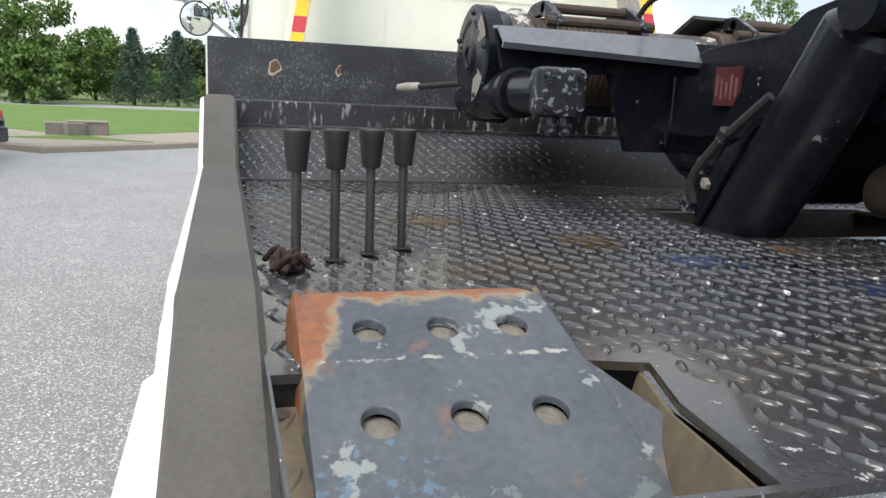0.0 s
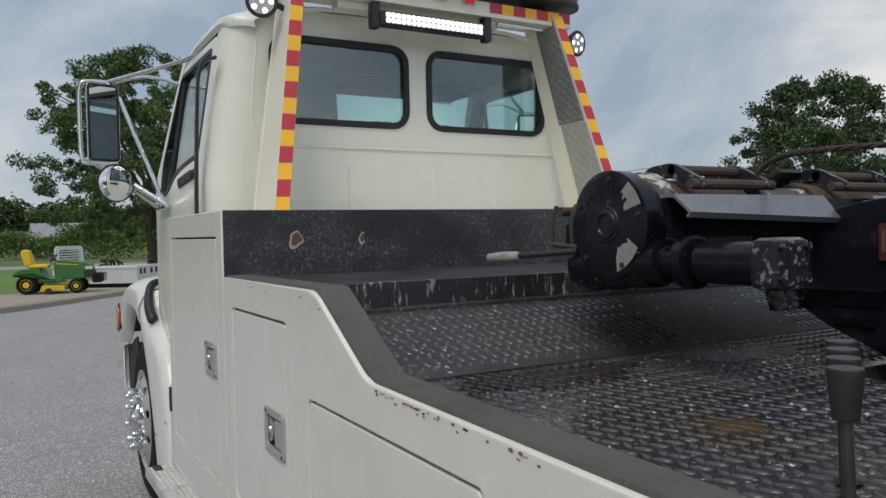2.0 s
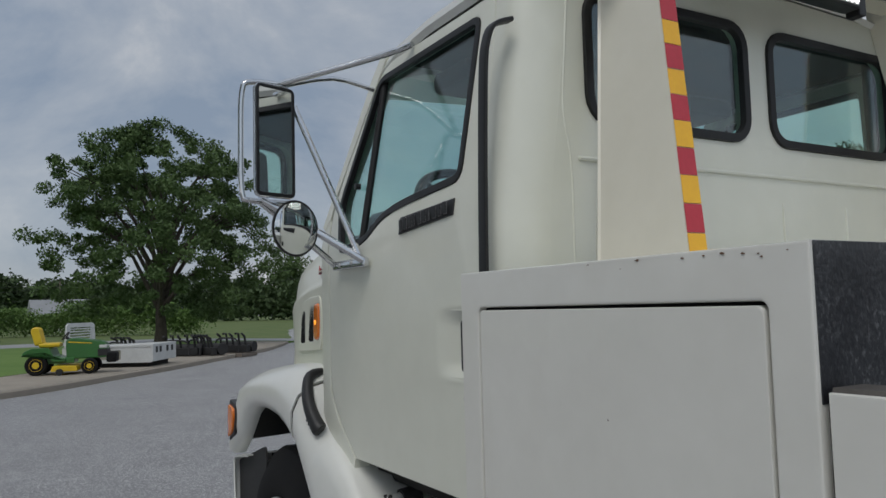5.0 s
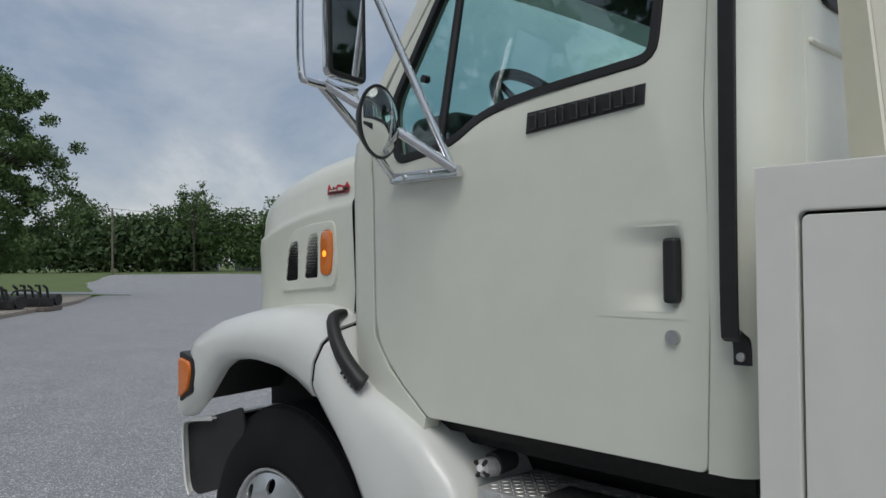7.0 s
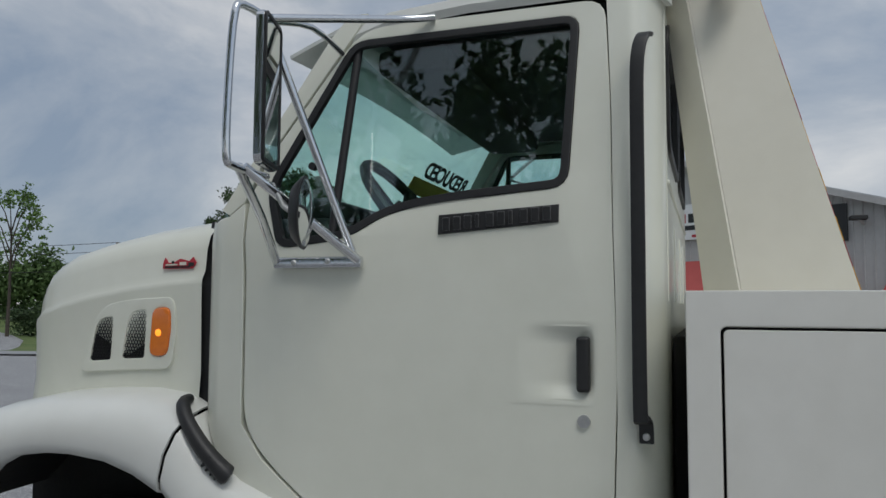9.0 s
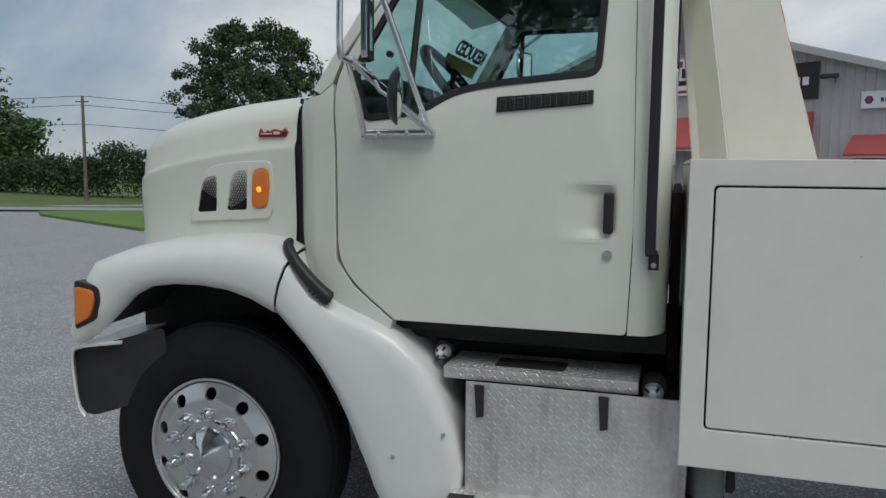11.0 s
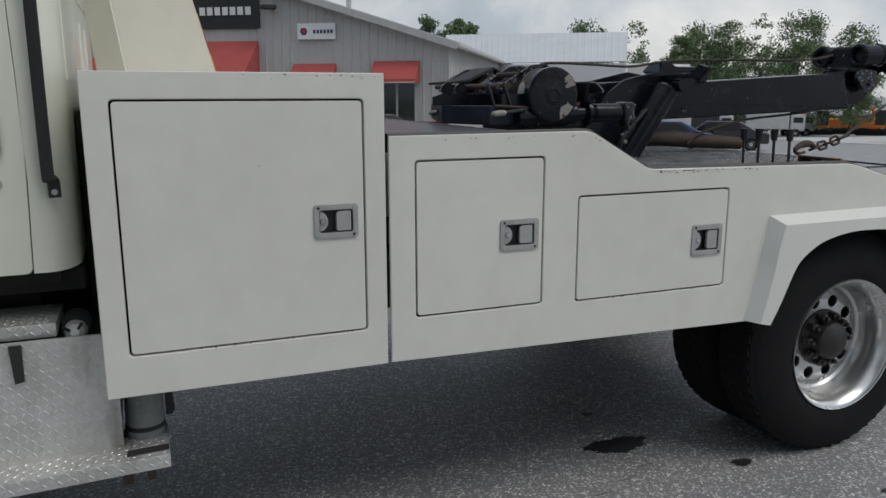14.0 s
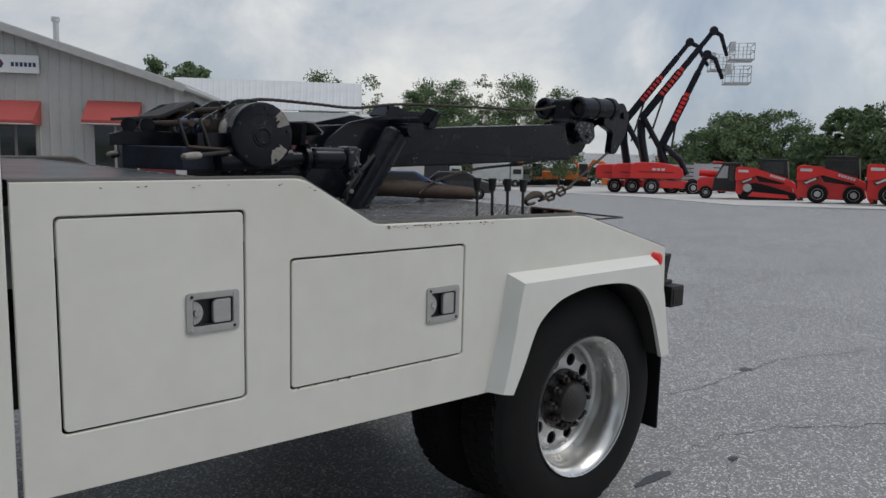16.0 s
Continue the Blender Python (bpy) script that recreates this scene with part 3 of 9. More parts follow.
    for k, p in enumerate(line):
        way = (line[min(k + 1, len(line) - 1)] - line[max(k - 1, 0)]).normalized()
        out_ = Vector((1, 0, 0)).cross(way).normalized() * 0.0065
        bar.append([tuple(p + Vector((dx, 0, 0)) + out_ * q) for dx, q in ((-0.0175, 0.6), (-0.013, 1), (0.013, 1), (0.0175, 0.6), (0.0175, -0.6), (0.013, -1), (-0.013, -1), (-0.0175, -0.6))])
    bm = loft(B(), bar, closed=True)
    bm.verts.ensure_lookup_table()
    bm.faces.new(bm.verts[:8])
    bm.faces.new(bm.verts[-8:])
    rail_ = part("grab_rail", fix(bm), PLASTIC, truck, "long flat black grab rail beside the door")
    part("rail_bolt", fix(lathe(B(), [(-0.012, 0.005), (-0.010, 0.009), (0.0, 0.010)], (-0.101, 0.166, 1.362), seg=10)), STEEL, rail_)

# back wall with two rounded windows
PANE = round_rect(0.455, 2.135, 1.138, 2.53, 0.085)
PANE_FAR = round_rect(1.235, 2.135, 1.945, 2.53, 0.085)
back_outline = [(0.315, 1.112), (0.315, 1.88), (0.415, 2.59), (0.5, 2.64), (YC, 2.655)]
back_outline += [(2 * YC - y, z) for y, z in reversed(back_outline[:-1])]
panes = [PANE, PANE_FAR]


def back(off=0.0):
    return lambda u, v, w: Vector((-0.055 - off - w, u, v))


cab_back = part("cab_back_wall", plate(B(), back_outline, panes, 0.05, back(), bevel=0.003), CAB_PAINT, truck, "cream painted back wall of the cab")
for ring in panes:
    seal = part("rear_window", ring_strip(B(), ring, 0.028, 0.022, back(-0.01)), SEAL, cab_back, "rounded rear cab window in black rubber")
    part("pane", plate(B(), ring, [], 0.005, back(0.012)), GLASS_REAR, cab_back)
for side_ in (0, 1):
    bm = tube(B(), [(-0.057, 0.41, 2.57), (-0.0565, 0.402, 2.486), (-0.0565, 0.385, 2.311), (-0.0565, 0.375, 2.17), (-0.0565, 0.392, 2.06), (-0.0565, 0.398, 1.95), (-0.0565, 0.395, 1.70)], 0.004, seg=8, curve=5)
    part("corner_seam", mirrored(bm) if side_ else bm, CAB_PAINT, cab_back)
bm = B()
box(bm, (-0.06, 0.42, 2.03), (-0.046, 2 * YC - 0.42, 2.044), 0.006)
part("pressed_crease", bm, CAB_PAINT, cab_back)
for y in (0.818, 1.28, 1.621):
    part("pressed_ridge", tube(B(), [(-0.060, y, 1.962), (-0.0555, y, 1.935), (-0.055, y, 1.86), (-0.055, y, 1.70)], [0.003, 0.006, 0.0065, 0.0065], seg=8), CAB_PAINT, cab_back)
# roof with a soft dome and drip edge
rows = []
for x, dz, dy in ((-0.050, -0.008, 0.11), (-0.058, -0.004, 0.082), (-0.072, 0.0, 0.050), (-0.098, 0.0, 0.022), (-0.125, 0.002, 0.009), (-0.165, 0.003, 0.0), (-0.3, 0.004, 0.0), (-0.6, 0.004, 0.002), (-0.85, -0.012, 0.008), (-0.97, -0.045, 0.015), (-1.01, -0.08, 0.03)):
    half = [(0.290 + dy, 2.548), (0.282 + dy, 2.562), (0.285 + dy, 2.573), (0.33 + dy, 2.592), (0.46 + dy * 0.7, 2.628), (0.72, 2.655), (YC, 2.665)]
    sec = [(x, y, z + dz) for y, z in half]
    rows.append(sec + [(x, 2 * YC - y, z) for x, y, z in reversed(sec[:-1])])
part("cab_roof", thicken(loft(B(), rows), -0.02), WHITE, truck)
part("sun_visor", thicken(loft(B(), [[(-1.0 - 0.25 * t, 0.32 + 0.05 * t + k * (2 * YC - 0.64 - 0.1 * t) / 8, 2.57 - 0.07 * t + 0.03 * math.sin(math.pi * k / 8)) for k in range(9)]
                                    for t in (0, 0.5, 1)]), -0.012), WHITE, truck, "white outside sun visor above the windscreen")
# windscreen and its header
ws = [[(-1.385 + 0.36 * t - 0.10 * (1 - abs(k - 4) / 4) ** 0.7, 0.20 + 0.075 * t + k * (2 * YC - 0.40 - 0.15 * t) / 8, 1.94 + 0.60 * t) for k in range(9)] for t in (0, 0.5, 1)]
part("windscreen", thicken(loft(B(), ws), 0.006), GLASS, truck, "raked green-tinted windscreen")
part("cowl_top", thicken(loft(B(), [[(-1.47, 0.27 + k * (2 * YC - 0.54) / 6, 1.95 + 0.05 * (1 - abs(k - 3) / 3)) for k in range(7)],
                                    [(-1.36, 0.20 + k * (2 * YC - 0.40) / 6, 1.945) for k in range(7)]]), 0.02), BLACK_MATT, truck)
part("cab_floor", box(B(), (-1.4, 0.26, 1.06), (-0.12, 2.17, 1.12)), FRAME, truck)
part("firewall", box(B(), (-1.46, 0.28, 1.1), (-1.42, 2.15, 1.9)), FRAME, truck)
part("headliner", box(B(), (-0.95, 0.34, 2.55), (-0.13, 2.09, 2.57)), BLACK_MATT, truck)

# hood
rows = []
for x, zs, y0 in ((-1.492, 1.953, 0.262), (-1.6, 1.947, 0.268), (-1.8, 1.928, 0.285), (-2.0, 1.898, 0.31), (-2.15, 1.868, 0.335), (-2.26, 1.83, 0.365), (-2.325, 1.785, 0.40), (-2.36, 1.72, 0.44), (-2.372, 1.6, 0.47)):
    lo = zs - 1.30
    half = [(y0 - 0.01, 1.30), (y0 + 0.004, 1.30 + lo * 0.25), (y0 - 0.003, 1.30 + lo * 0.55), (y0 - 0.006, zs - min(0.205, lo * 0.36)), (y0 - 0.003, zs - min(0.187, lo * 0.33)), (y0 + 0.012, zs - min(0.162, lo * 0.30)), (y0 + 0.02, zs - 0.09), (y0 + 0.035, zs - 0.045), (y0 + 0.075, zs - 0.008), (y0 + 0.16, zs + 0.018), (y0 + 0.4, zs + 0.05), (YC, zs + 0.065)]
    sec = [(x, y, min(z, zs + 0.07)) for y, z in half]
    rows.append(sec + [(x, 2 * YC - y, z) for x, y, z in reversed(sec[:-1])])
bm = loft(B(), rows)
bm.faces.new([v for v in bm.verts if abs(v.co.x + 2.372) < 1e-4])
part("hood", bm, CAB_PAINT, truck, "long white sloping hood")
part("hood_seal", thicken(loft(B(), [[(x, p[1] + 0.012, p[2] - 0.012) for p in rows[0]] for x in (-1.53, -1.44)]), 0.006), SEAL, truck, "black rubber gap between hood and cowl")
part("grille", box(B(), (-2.40, 0.62, 1.0), (-2.36, 1.81, 1.62), 0.015), CHROME, truck)
VENT = round_poly([(-2.022, 1.447), (-1.945, 1.668), (-1.83, 1.698), (-1.60, 1.708), (-1.588, 1.60), (-1.603, 1.474)], [0.03, 0.08, 0.07, 0.035, 0.0, 0.035])


def hood_side(off):
    """The hood's side near the vents, which runs in towards the nose."""
    return lambda u, v, w: Vector((u, 0.268 + max(0, -1.6 - u) * 0.105 + off + w, v))


def inside(u, v, ring, margin=0.007):
    """True where a point lies well inside an outline."""
    for du, dv in ((margin, 0), (-margin, 0), (0, margin), (0, -margin)):
        hit = False
        for (a, b), (c, d) in zip(ring, ring[1:] + ring[:1]):
            if (b > v + dv) != (d > v + dv) and u + du < a + (c - a) * (v + dv - b) / (d - b):
                hit = not hit
        if not hit:
            return False
    return True


SLOTS = [round_poly([(-1.975, 1.487), (-1.877, 1.495), (-1.870, 1.642), (-1.945, 1.632)], [0.012, 0.012, 0.016, 0.05]), round_poly([(-1.823, 1.500), (-1.724, 1.505), (-1.718, 1.666), (-1.795, 1.658)], [0.012, 0.012, 0.016, 0.05]),
         round_poly([(-1.697, 1.512), (-1.622, 1.514), (-1.610, 1.60), (-1.613, 1.675), (-1.688, 1.672)], [0.03, 0.03, 0.0, 0.03, 0.03])]
for far in (0, 1):
    fix = mirrored if far else (lambda b: b)
    vent = part("hood_vent", fix(plate(B(), VENT, SLOTS, 0.014, hood_side(-0.010), bevel=0.004)), CAB_PAINT, truck, "white bezel with two mesh vents and an amber marker")
    for s in SLOTS[:2]:
        part("vent_mesh", fix(plate(B(), s, [], 0.004, hood_side(-0.002))), BLACK_MATT, vent)
        bm = B()
        us, vs = [p[0] for p in s], [p[1] for p in s]
        for i in range(10):
            for j in range(16):
                u, v = min(us) + i * 0.0125 + (j % 2) * 0.00625, min(vs) + j * 0.011
                if inside(u, v, s, 0.004):
                    lathe(bm, [(-0.003, 0.0052), (-0.003, 0.0064), (0.002, 0.0064)], hood_side(-0.004)(u, v, 0), seg=6, caps=False)
        part("mesh_grid", fix(bm), PLASTIC, vent)
    part("marker_lens", fix(plate(B(), SLOTS[2], [], 0.03, hood_side(-0.018), bevel=0.008)), AMBER_DIM, vent, "amber marker lamp, lit")
    part("marker_bulb", fix(lathe(B(), [(0, 0.004), (0.003, 0.012), (0.006, 0.004)], hood_side(-0.0225)(-1.655, 1.59, 0), seg=12)), AMBER, vent)
    # red hood emblem as a plain shape
    em = part("hood_emblem", fix(plate(B(), [(-1.665, 1.80), (-1.665, 1.815), (-1.655, 1.838), (-1.64, 1.82), (-1.615, 1.822), (-1.59, 1.833), (-1.555, 1.825), (-1.54, 1.838), (-1.527, 1.82), (-1.54, 1.80)],
                                       [], 0.003, hood_side(0.004))), TAPE_RED, truck, "small red emblem sticker on the hood")
    for u0, u1, z0, z1, tone in ((-1.655, -1.55, 1.803, 1.808, BLACK_MATT), (-1.652, -1.60, 1.811, 1.816, CREAM), (-1.592, -1.566, 1.811, 1.822, CREAM), (-1.557, -1.535, 1.808, 1.82, BLACK_MATT), (-1.625, -1.615, 1.817, 1.826, BLACK_MATT)):
        part("emblem_bar", fix(plate(B(), [(u0, z0), (u1, z0), (u1, z1), (u0, z1)], [], 0.001, hood_side(0.0025))), tone, em)

# fenders in two pieces over the front wheel
ARCH = [((-2.475, 1.02), (-2.45, 0.93)), ((-2.465, 1.19), (-2.34, 1.0)), ((-2.40, 1.275), (-2.18, 1.15)), ((-2.22, 1.335), (-2.09, 1.195)), ((-2.02, 1.375), (-1.98, 1.21)), ((-1.83, 1.395), (-1.86, 1.212)),
        ((-1.65, 1.402), (-1.72, 1.198)), ((-1.53, 1.39), (-1.61, 1.165)), ((-1.455, 1.355), (-1.515, 1.12))]
ARCH_REAR = [((-1.447, 1.35), (-1.507, 1.116)), ((-1.37, 1.235), (-1.38, 0.99)), ((-1.27, 1.165), (-1.31, 0.90)), ((-1.16, 1.115), (-1.252, 0.80)), ((-1.03, 1.05), (-1.205, 0.70)), ((-0.92, 0.955), (-1.17, 0.61)),
             ((-0.84, 0.83), (-1.135, 0.53)), ((-0.785, 0.70), (-1.11, 0.46)), ((-0.75, 0.57), (-1.085, 0.415)), ((-0.76, 0.49), (-1.02, 0.408)), ((-0.80, 0.45), (-0.97, 0.412))]


def fender(rows, flat=0.0):
    """Rounded shell along the arch; flat squares its outer edge towards the last rows."""
    out = []
    for k, ((ox, oz), (ix, iz)) in enumerate(rows):
        f = flat * min(1.0, k / 4)
        at = lambda t, y: (ix + (ox - ix) * t, y, iz + (oz - iz) * t)
        out.append([at(0.03, 0.165), at(0.0, 0.14), at(0.04, 0.11), at(0.2, 0.092), at(0.5, 0.09 + 0.004 * f), at(0.75 + 0.08 * f, 0.112 - 0.007 * f), at(0.92 + 0.05 * f, 0.16 - 0.038 * f), at(1.0 + 0.02 * f, 0.235 - 0.075 * f), at(1.02, 0.32 - 0.04 * f), at(1.0, 0.48)])
    fine = []
    for a, b in zip(out, out[1:]):
        fine += [a, [tuple((Vector(p) + Vector(q)) / 2) for p, q in zip(a, b)]]
    return thicken(loft(B(), fine + [out[-1]]), -0.008)


for far in (0, 1):
    fix = mirrored if far else (lambda b: b)
    part("front_fender", fix(fender(ARCH)), WHITE, truck, "rounded white front fender", angle=1.2)
    part("fender_extension", fix(fender(ARCH_REAR, 1.0)), WHITE, truck, "white fender extension behind the front wheel", angle=1.2)
    for x, z, y in ((-1.015, 0.607, 0.088), (-0.822, 0.706, 0.104)):
        part("fender_bolt", fix(lathe(B(), [(-0.004, 0.003), (-0.003, 0.007), (0.004, 0.008)], (x, y, z), seg=10)), STEEL, truck)
    part("fender_liner", fix(thicken(loft(B(), [[(ix + (ox - ix) * 0.04, 0.15, iz + (oz - iz) * 0.04), (ix + (ox - ix) * 0.10, 0.52, iz + (oz - iz) * 0.10)] for (ox, oz), (ix, iz) in ARCH[1:] + ARCH_REAR]), 0.004)), FRAME, truck)
    lampf = part("turn_signal", fix(plate(B(), round_poly([(-2.44, 0.99), (-2.435, 1.205), (-2.31, 1.18), (-2.305, 1.12), (-2.335, 1.04)], 0.02), [], 0.05, ys(0.078), bevel=0.006)), PLASTIC, truck, "amber turn signal in a black surround")
    part("signal_lens", fix(plate(B(), round_poly([(-2.432, 1.01), (-2.428, 1.18), (-2.335, 1.165), (-2.33, 1.12), (-2.355, 1.05)], 0.02), [], 0.03, ys(0.066), bevel=0.008)), AMBER_DIM, lampf)
    strap = part("fender_strap", fix(tube(B(), [(-1.50, 0.225, 1.388), (-1.478, 0.165, 1.375), (-1.435, 0.137, 1.325), (-1.37, 0.124, 1.258), (-1.305, 0.130, 1.196), (-1.288, 0.138, 1.180)],
                                          [0.015, 0.018, 0.020, 0.021, 0.022, 0.022, 0.023, 0.024, 0.025, 0.026, 0.027, 0.028, 0.030, 0.031, 0.030, 0.024], seg=12, curve=3)), PLASTIC, truck,
                 "black rubber hood strap over the fender joint")
    for k in range(4):
        c_ = Vector((-1.345 + 0.013 * k, 0.106 + 0.003 * k, 1.226 - 0.0125 * k))
        part("grip_rib", fix(box(B(), (-0.022, -0.004, -0.0035), (0.022, 0.008, 0.0035), 0.001, Matrix.Translation(c_) @ Matrix.Rotation(radians(-45), 4, "Y"))), PLASTIC, strap)
    part("wheel_well", fix(box(B(), (-2.42, 0.5, 0.70), (-1.2, 0.56, 1.26))), FRAME, truck)
prof = smooth_path([(-2.27, 0.945, 0), (-2.40, 0.925, 0), (-2.50, 0.905, 0), (-2.535, 0.87, 0), (-2.53, 0.75, 0), (-2.51, 0.64, 0), (-2.48, 0.60, 0)], 3)
rows = []
for y, dx in ((0.115, 0.035), (0.13, 0.012), (0.20, 0.0), (0.6, -0.05), (YC, -0.075), (2 * YC - 0.6, -0.05), (2 * YC - 0.2, 0.0), (2 * YC - 0.13, 0.012), (2 * YC - 0.115, 0.035)):
    rows.append([(p.x + dx, y, p.y) for p in prof])
part("front_bumper", thicken(loft(B(), rows), 0.008), WHITE, truck, "white steel front bumper with open ends", angle=0.9)
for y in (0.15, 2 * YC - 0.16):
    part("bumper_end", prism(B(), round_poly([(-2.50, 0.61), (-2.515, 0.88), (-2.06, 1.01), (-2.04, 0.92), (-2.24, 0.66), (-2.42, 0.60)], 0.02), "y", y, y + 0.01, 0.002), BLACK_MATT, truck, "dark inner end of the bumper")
part("bumper_bracket", box(B(), (-2.45, 0.3, 0.7), (-1.0, 0.42, 0.92), 0.01), FRAME, truck)


# wheels
GREASE = surface("black_axle_grease", (0.014, 0.013, 0.012), (0.030, 0.026, 0.022), rough=0.3, rough2=0.5, scale=20, fine=90, bump=0.3)


def ring_holes(r, hole, n, turn=0.0, seg=14):
    return [[(r * math.cos(turn + 2 * math.pi * i / n) + hole * math.cos(-2 * math.pi * k / seg), r * math.sin(turn + 2 * math.pi * i / n) + hole * math.sin(-2 * math.pi * k / seg))
             for k in range(seg)] for i in range(n)]


def circle(r, seg=48):
    return [(r * math.cos(2 * math.pi * k / seg), r * math.sin(2 * math.pi * k / seg)) for k in range(seg)]


def tyre(bm, c, grow=1.0):
    return lathe(bm, [(d, r * grow if r > 0.36 else r) for d, r in [(0.055, 0.288), (0.02, 0.298), (0.004, 0.325), (0.0, 0.375), (0.008, 0.43), (0.026, 0.478), (0.034, 0.484), (0.05, 0.508), (0.075, 0.516), (0.215, 0.516), (0.24, 0.508),
                      (0.256, 0.484), (0.264, 0.478), (0.282, 0.43), (0.29, 0.375), (0.286, 0.325), (0.27, 0.298), (0.235, 0.288)]], c, seg=64, caps=False)


def tread_blocks(c, grow):
    """Staggered raised lugs round the tread of a driven tyre."""
    bm = B()
    c = Vector(c)
    n = 54
    for i in range(n):
        for d0, d1, sh in ((0.058, 0.088, 0.0), (0.097, 0.14, 0.5), (0.15, 0.195, 0.0), (0.203, 0.232, 0.5)):
            a = 2 * math.pi * (i + sh) / n
            r0 = grow + (0.508 if d0 < 0.06 or d1 > 0.23 else 0.51)
            m = Matrix.Translation(c) @ Matrix.Rotation(a, 4, "Y") @ Matrix.Rotation(0.25, 4, "Z")
            w = 0.020
            vs = []
            for z, k in ((r0, 1.0), (0.011 + r0 if r0 - grow > 0.509 else 0.009 + r0, 0.86)):
                for x, d in ((-w * k, d0), (w * k, d0), (w * k, d1), (-w * k, d1)):
                    vs.append(bm.verts.new(m @ Vector((x, d, z))))
            for q in ((4, 5, 6, 7), (0, 1, 5, 4), (1, 2, 6, 5), (2, 3, 7, 6), (3, 0, 4, 7)):
                bm.faces.new([vs[k] for k in q])
    return bm


def front_wheel(fix):
    c = (-1.82, 0.135, 0.517)
    w = part("front_wheel", fix(tyre(B(), c)), RUBBER, truck, "front wheel with polished rim and chrome hub cover")
    for d in (0.085, 0.115, 0.145, 0.175, 0.205):
        part("tread_rib", fix(lathe(B(), [(d - 0.011, 0.515), (d - 0.0095, 0.522), (d + 0.0095, 0.522), (d + 0.011, 0.515)], c, seg=56, caps=False)), RUBBER, w)
    part("rim", fix(lathe(B(), [(0.05, 0.272), (0.03, 0.285), (0.012, 0.303), (0.004, 0.303), (0.004, 0.294), (0.02, 0.285), (0.045, 0.277), (0.06, 0.272)], c, caps=False)), ALU, w, "polished aluminium rim")
    part("rim_face", fix(plate(B(), circle(0.285, 60), ring_holes(0.242, 0.0255, 10, 0.31, 18), 0.012, lambda u, v, d: Vector((c[0] + u, c[1] + 0.012 - 0.03 * min(1, max(0, (0.285 - math.hypot(u, v)) / 0.06)) + d, c[2] + v)), bevel=0.002)),
         ALU, w, "polished disc with ten round hand holes")
    # dark disc added for the shade seen through the hand holes
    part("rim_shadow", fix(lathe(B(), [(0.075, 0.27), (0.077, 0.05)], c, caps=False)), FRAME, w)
    part("hub_cover", fix(lathe(B(), [(-0.012, 0.150), (-0.026, 0.146), (-0.030, 0.138), (-0.030, 0.112), (-0.040, 0.108), (-0.064, 0.055), (-0.080, 0.012), (-0.083, 0.003)], c, seg=12)), CHROME, w, "faceted chrome hub cone", angle=0.2)
    for i in range(10):
        a = 2 * math.pi * (i + 0.5) / 10
        p = (c[0] + 0.166 * math.cos(a), c[1], c[2] + 0.166 * math.sin(a))
        part("lug_nut", fix(lathe(B(), [(-0.015, 0.026), (-0.03, 0.026), (-0.034, 0.021), (-0.070, 0.020), (-0.080, 0.015), (-0.084, 0.004)], p, seg=14)), CHROME, w)


def rear_wheel(fix):
    for k, d in enumerate((0.0, 0.335)):
        c = (3.08, 0.0 + d, 0.524)
        w = part("rear_wheel", fix(tyre(B(), c, 1.014)), RUBBER, truck, "dual rear wheel with deep polished rim" if not k else "inner dual rear wheel")
        part("tread", fix(tread_blocks(c, 0.007)), RUBBER, w, smooth=False)
        if k:
            continue
        part("rim", fix(lathe(B(), [(0.19, 0.243), (0.165, 0.246), (0.155, 0.258), (0.12, 0.260), (0.112, 0.266), (0.09, 0.267), (0.07, 0.268), (0.045, 0.276), (0.02, 0.29), (0.012, 0.304), (0.004, 0.304), (0.002, 0.308), (0.014, 0.31), (0.03, 0.292)], c, caps=False)),
             ALU, w, "deep polished rim barrel")
        dish = lambda u, v, q: Vector((c[0] + u, c[1] + 0.19 - 0.045 * min(1, max(0, (0.245 - math.hypot(u, v)) / 0.028)) + q, c[2] + v))
        part("rim_disc", fix(plate(B(), circle(0.245), ring_holes(0.178, 0.029, 10), 0.012, dish, bevel=0.002)), ALU, w)
        # dark disc added for the shade behind the dished rim
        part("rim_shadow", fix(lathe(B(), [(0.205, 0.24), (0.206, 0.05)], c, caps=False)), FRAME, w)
        part("hub", fix(lathe(B(), [(0.15, 0.138), (0.135, 0.134), (0.125, 0.098), (0.085, 0.09), (0.07, 0.085), (0.055, 0.062), (0.05, 0.03), (0.046, 0.01)], c, seg=28)), GREASE, w, "black greasy axle hub")
        for i in range(10):
            a = 2 * math.pi * i / 10
            p = (c[0] + 0.113 * math.cos(a), c[1], c[2] + 0.113 * math.sin(a))
            part("lug_nut", fix(lathe(B(), [(0.13, 0.02), (0.095, 0.02), (0.09, 0.011), (0.075, 0.01)], p, seg=6)), GREASE, w, smooth=False)


for fix in (lambda b: b, mirrored):
    front_wheel(fix)
    rear_wheel(fix)
part("rear_axle", tube(B(), [(3.05, 0.4, 0.517), (3.05, 2.03, 0.517)], 0.075), FRAME, truck)
part("differential", lathe(B(), [(-0.2, 0.05), (-0.15, 0.16), (0, 0.2), (0.15, 0.16), (0.2, 0.05)], (3.0, YC, 0.517), seg=20), FRAME, truck)
for y in (0.80, 1.55):
    part("frame_rail", box(B(), (-2.3, y, 0.72), (3.6, y + 0.08, 0.98), 0.008), FRAME, truck)
part("drive_shaft", tube(B(), [(-0.8, YC, 0.72), (2.9, YC, 0.55)], 0.05), FRAME, truck)
part("underbody", box(B(), (-1.9, 0.5, 0.62), (-0.2, 1.93, 1.05), 0.05), FRAME, truck)
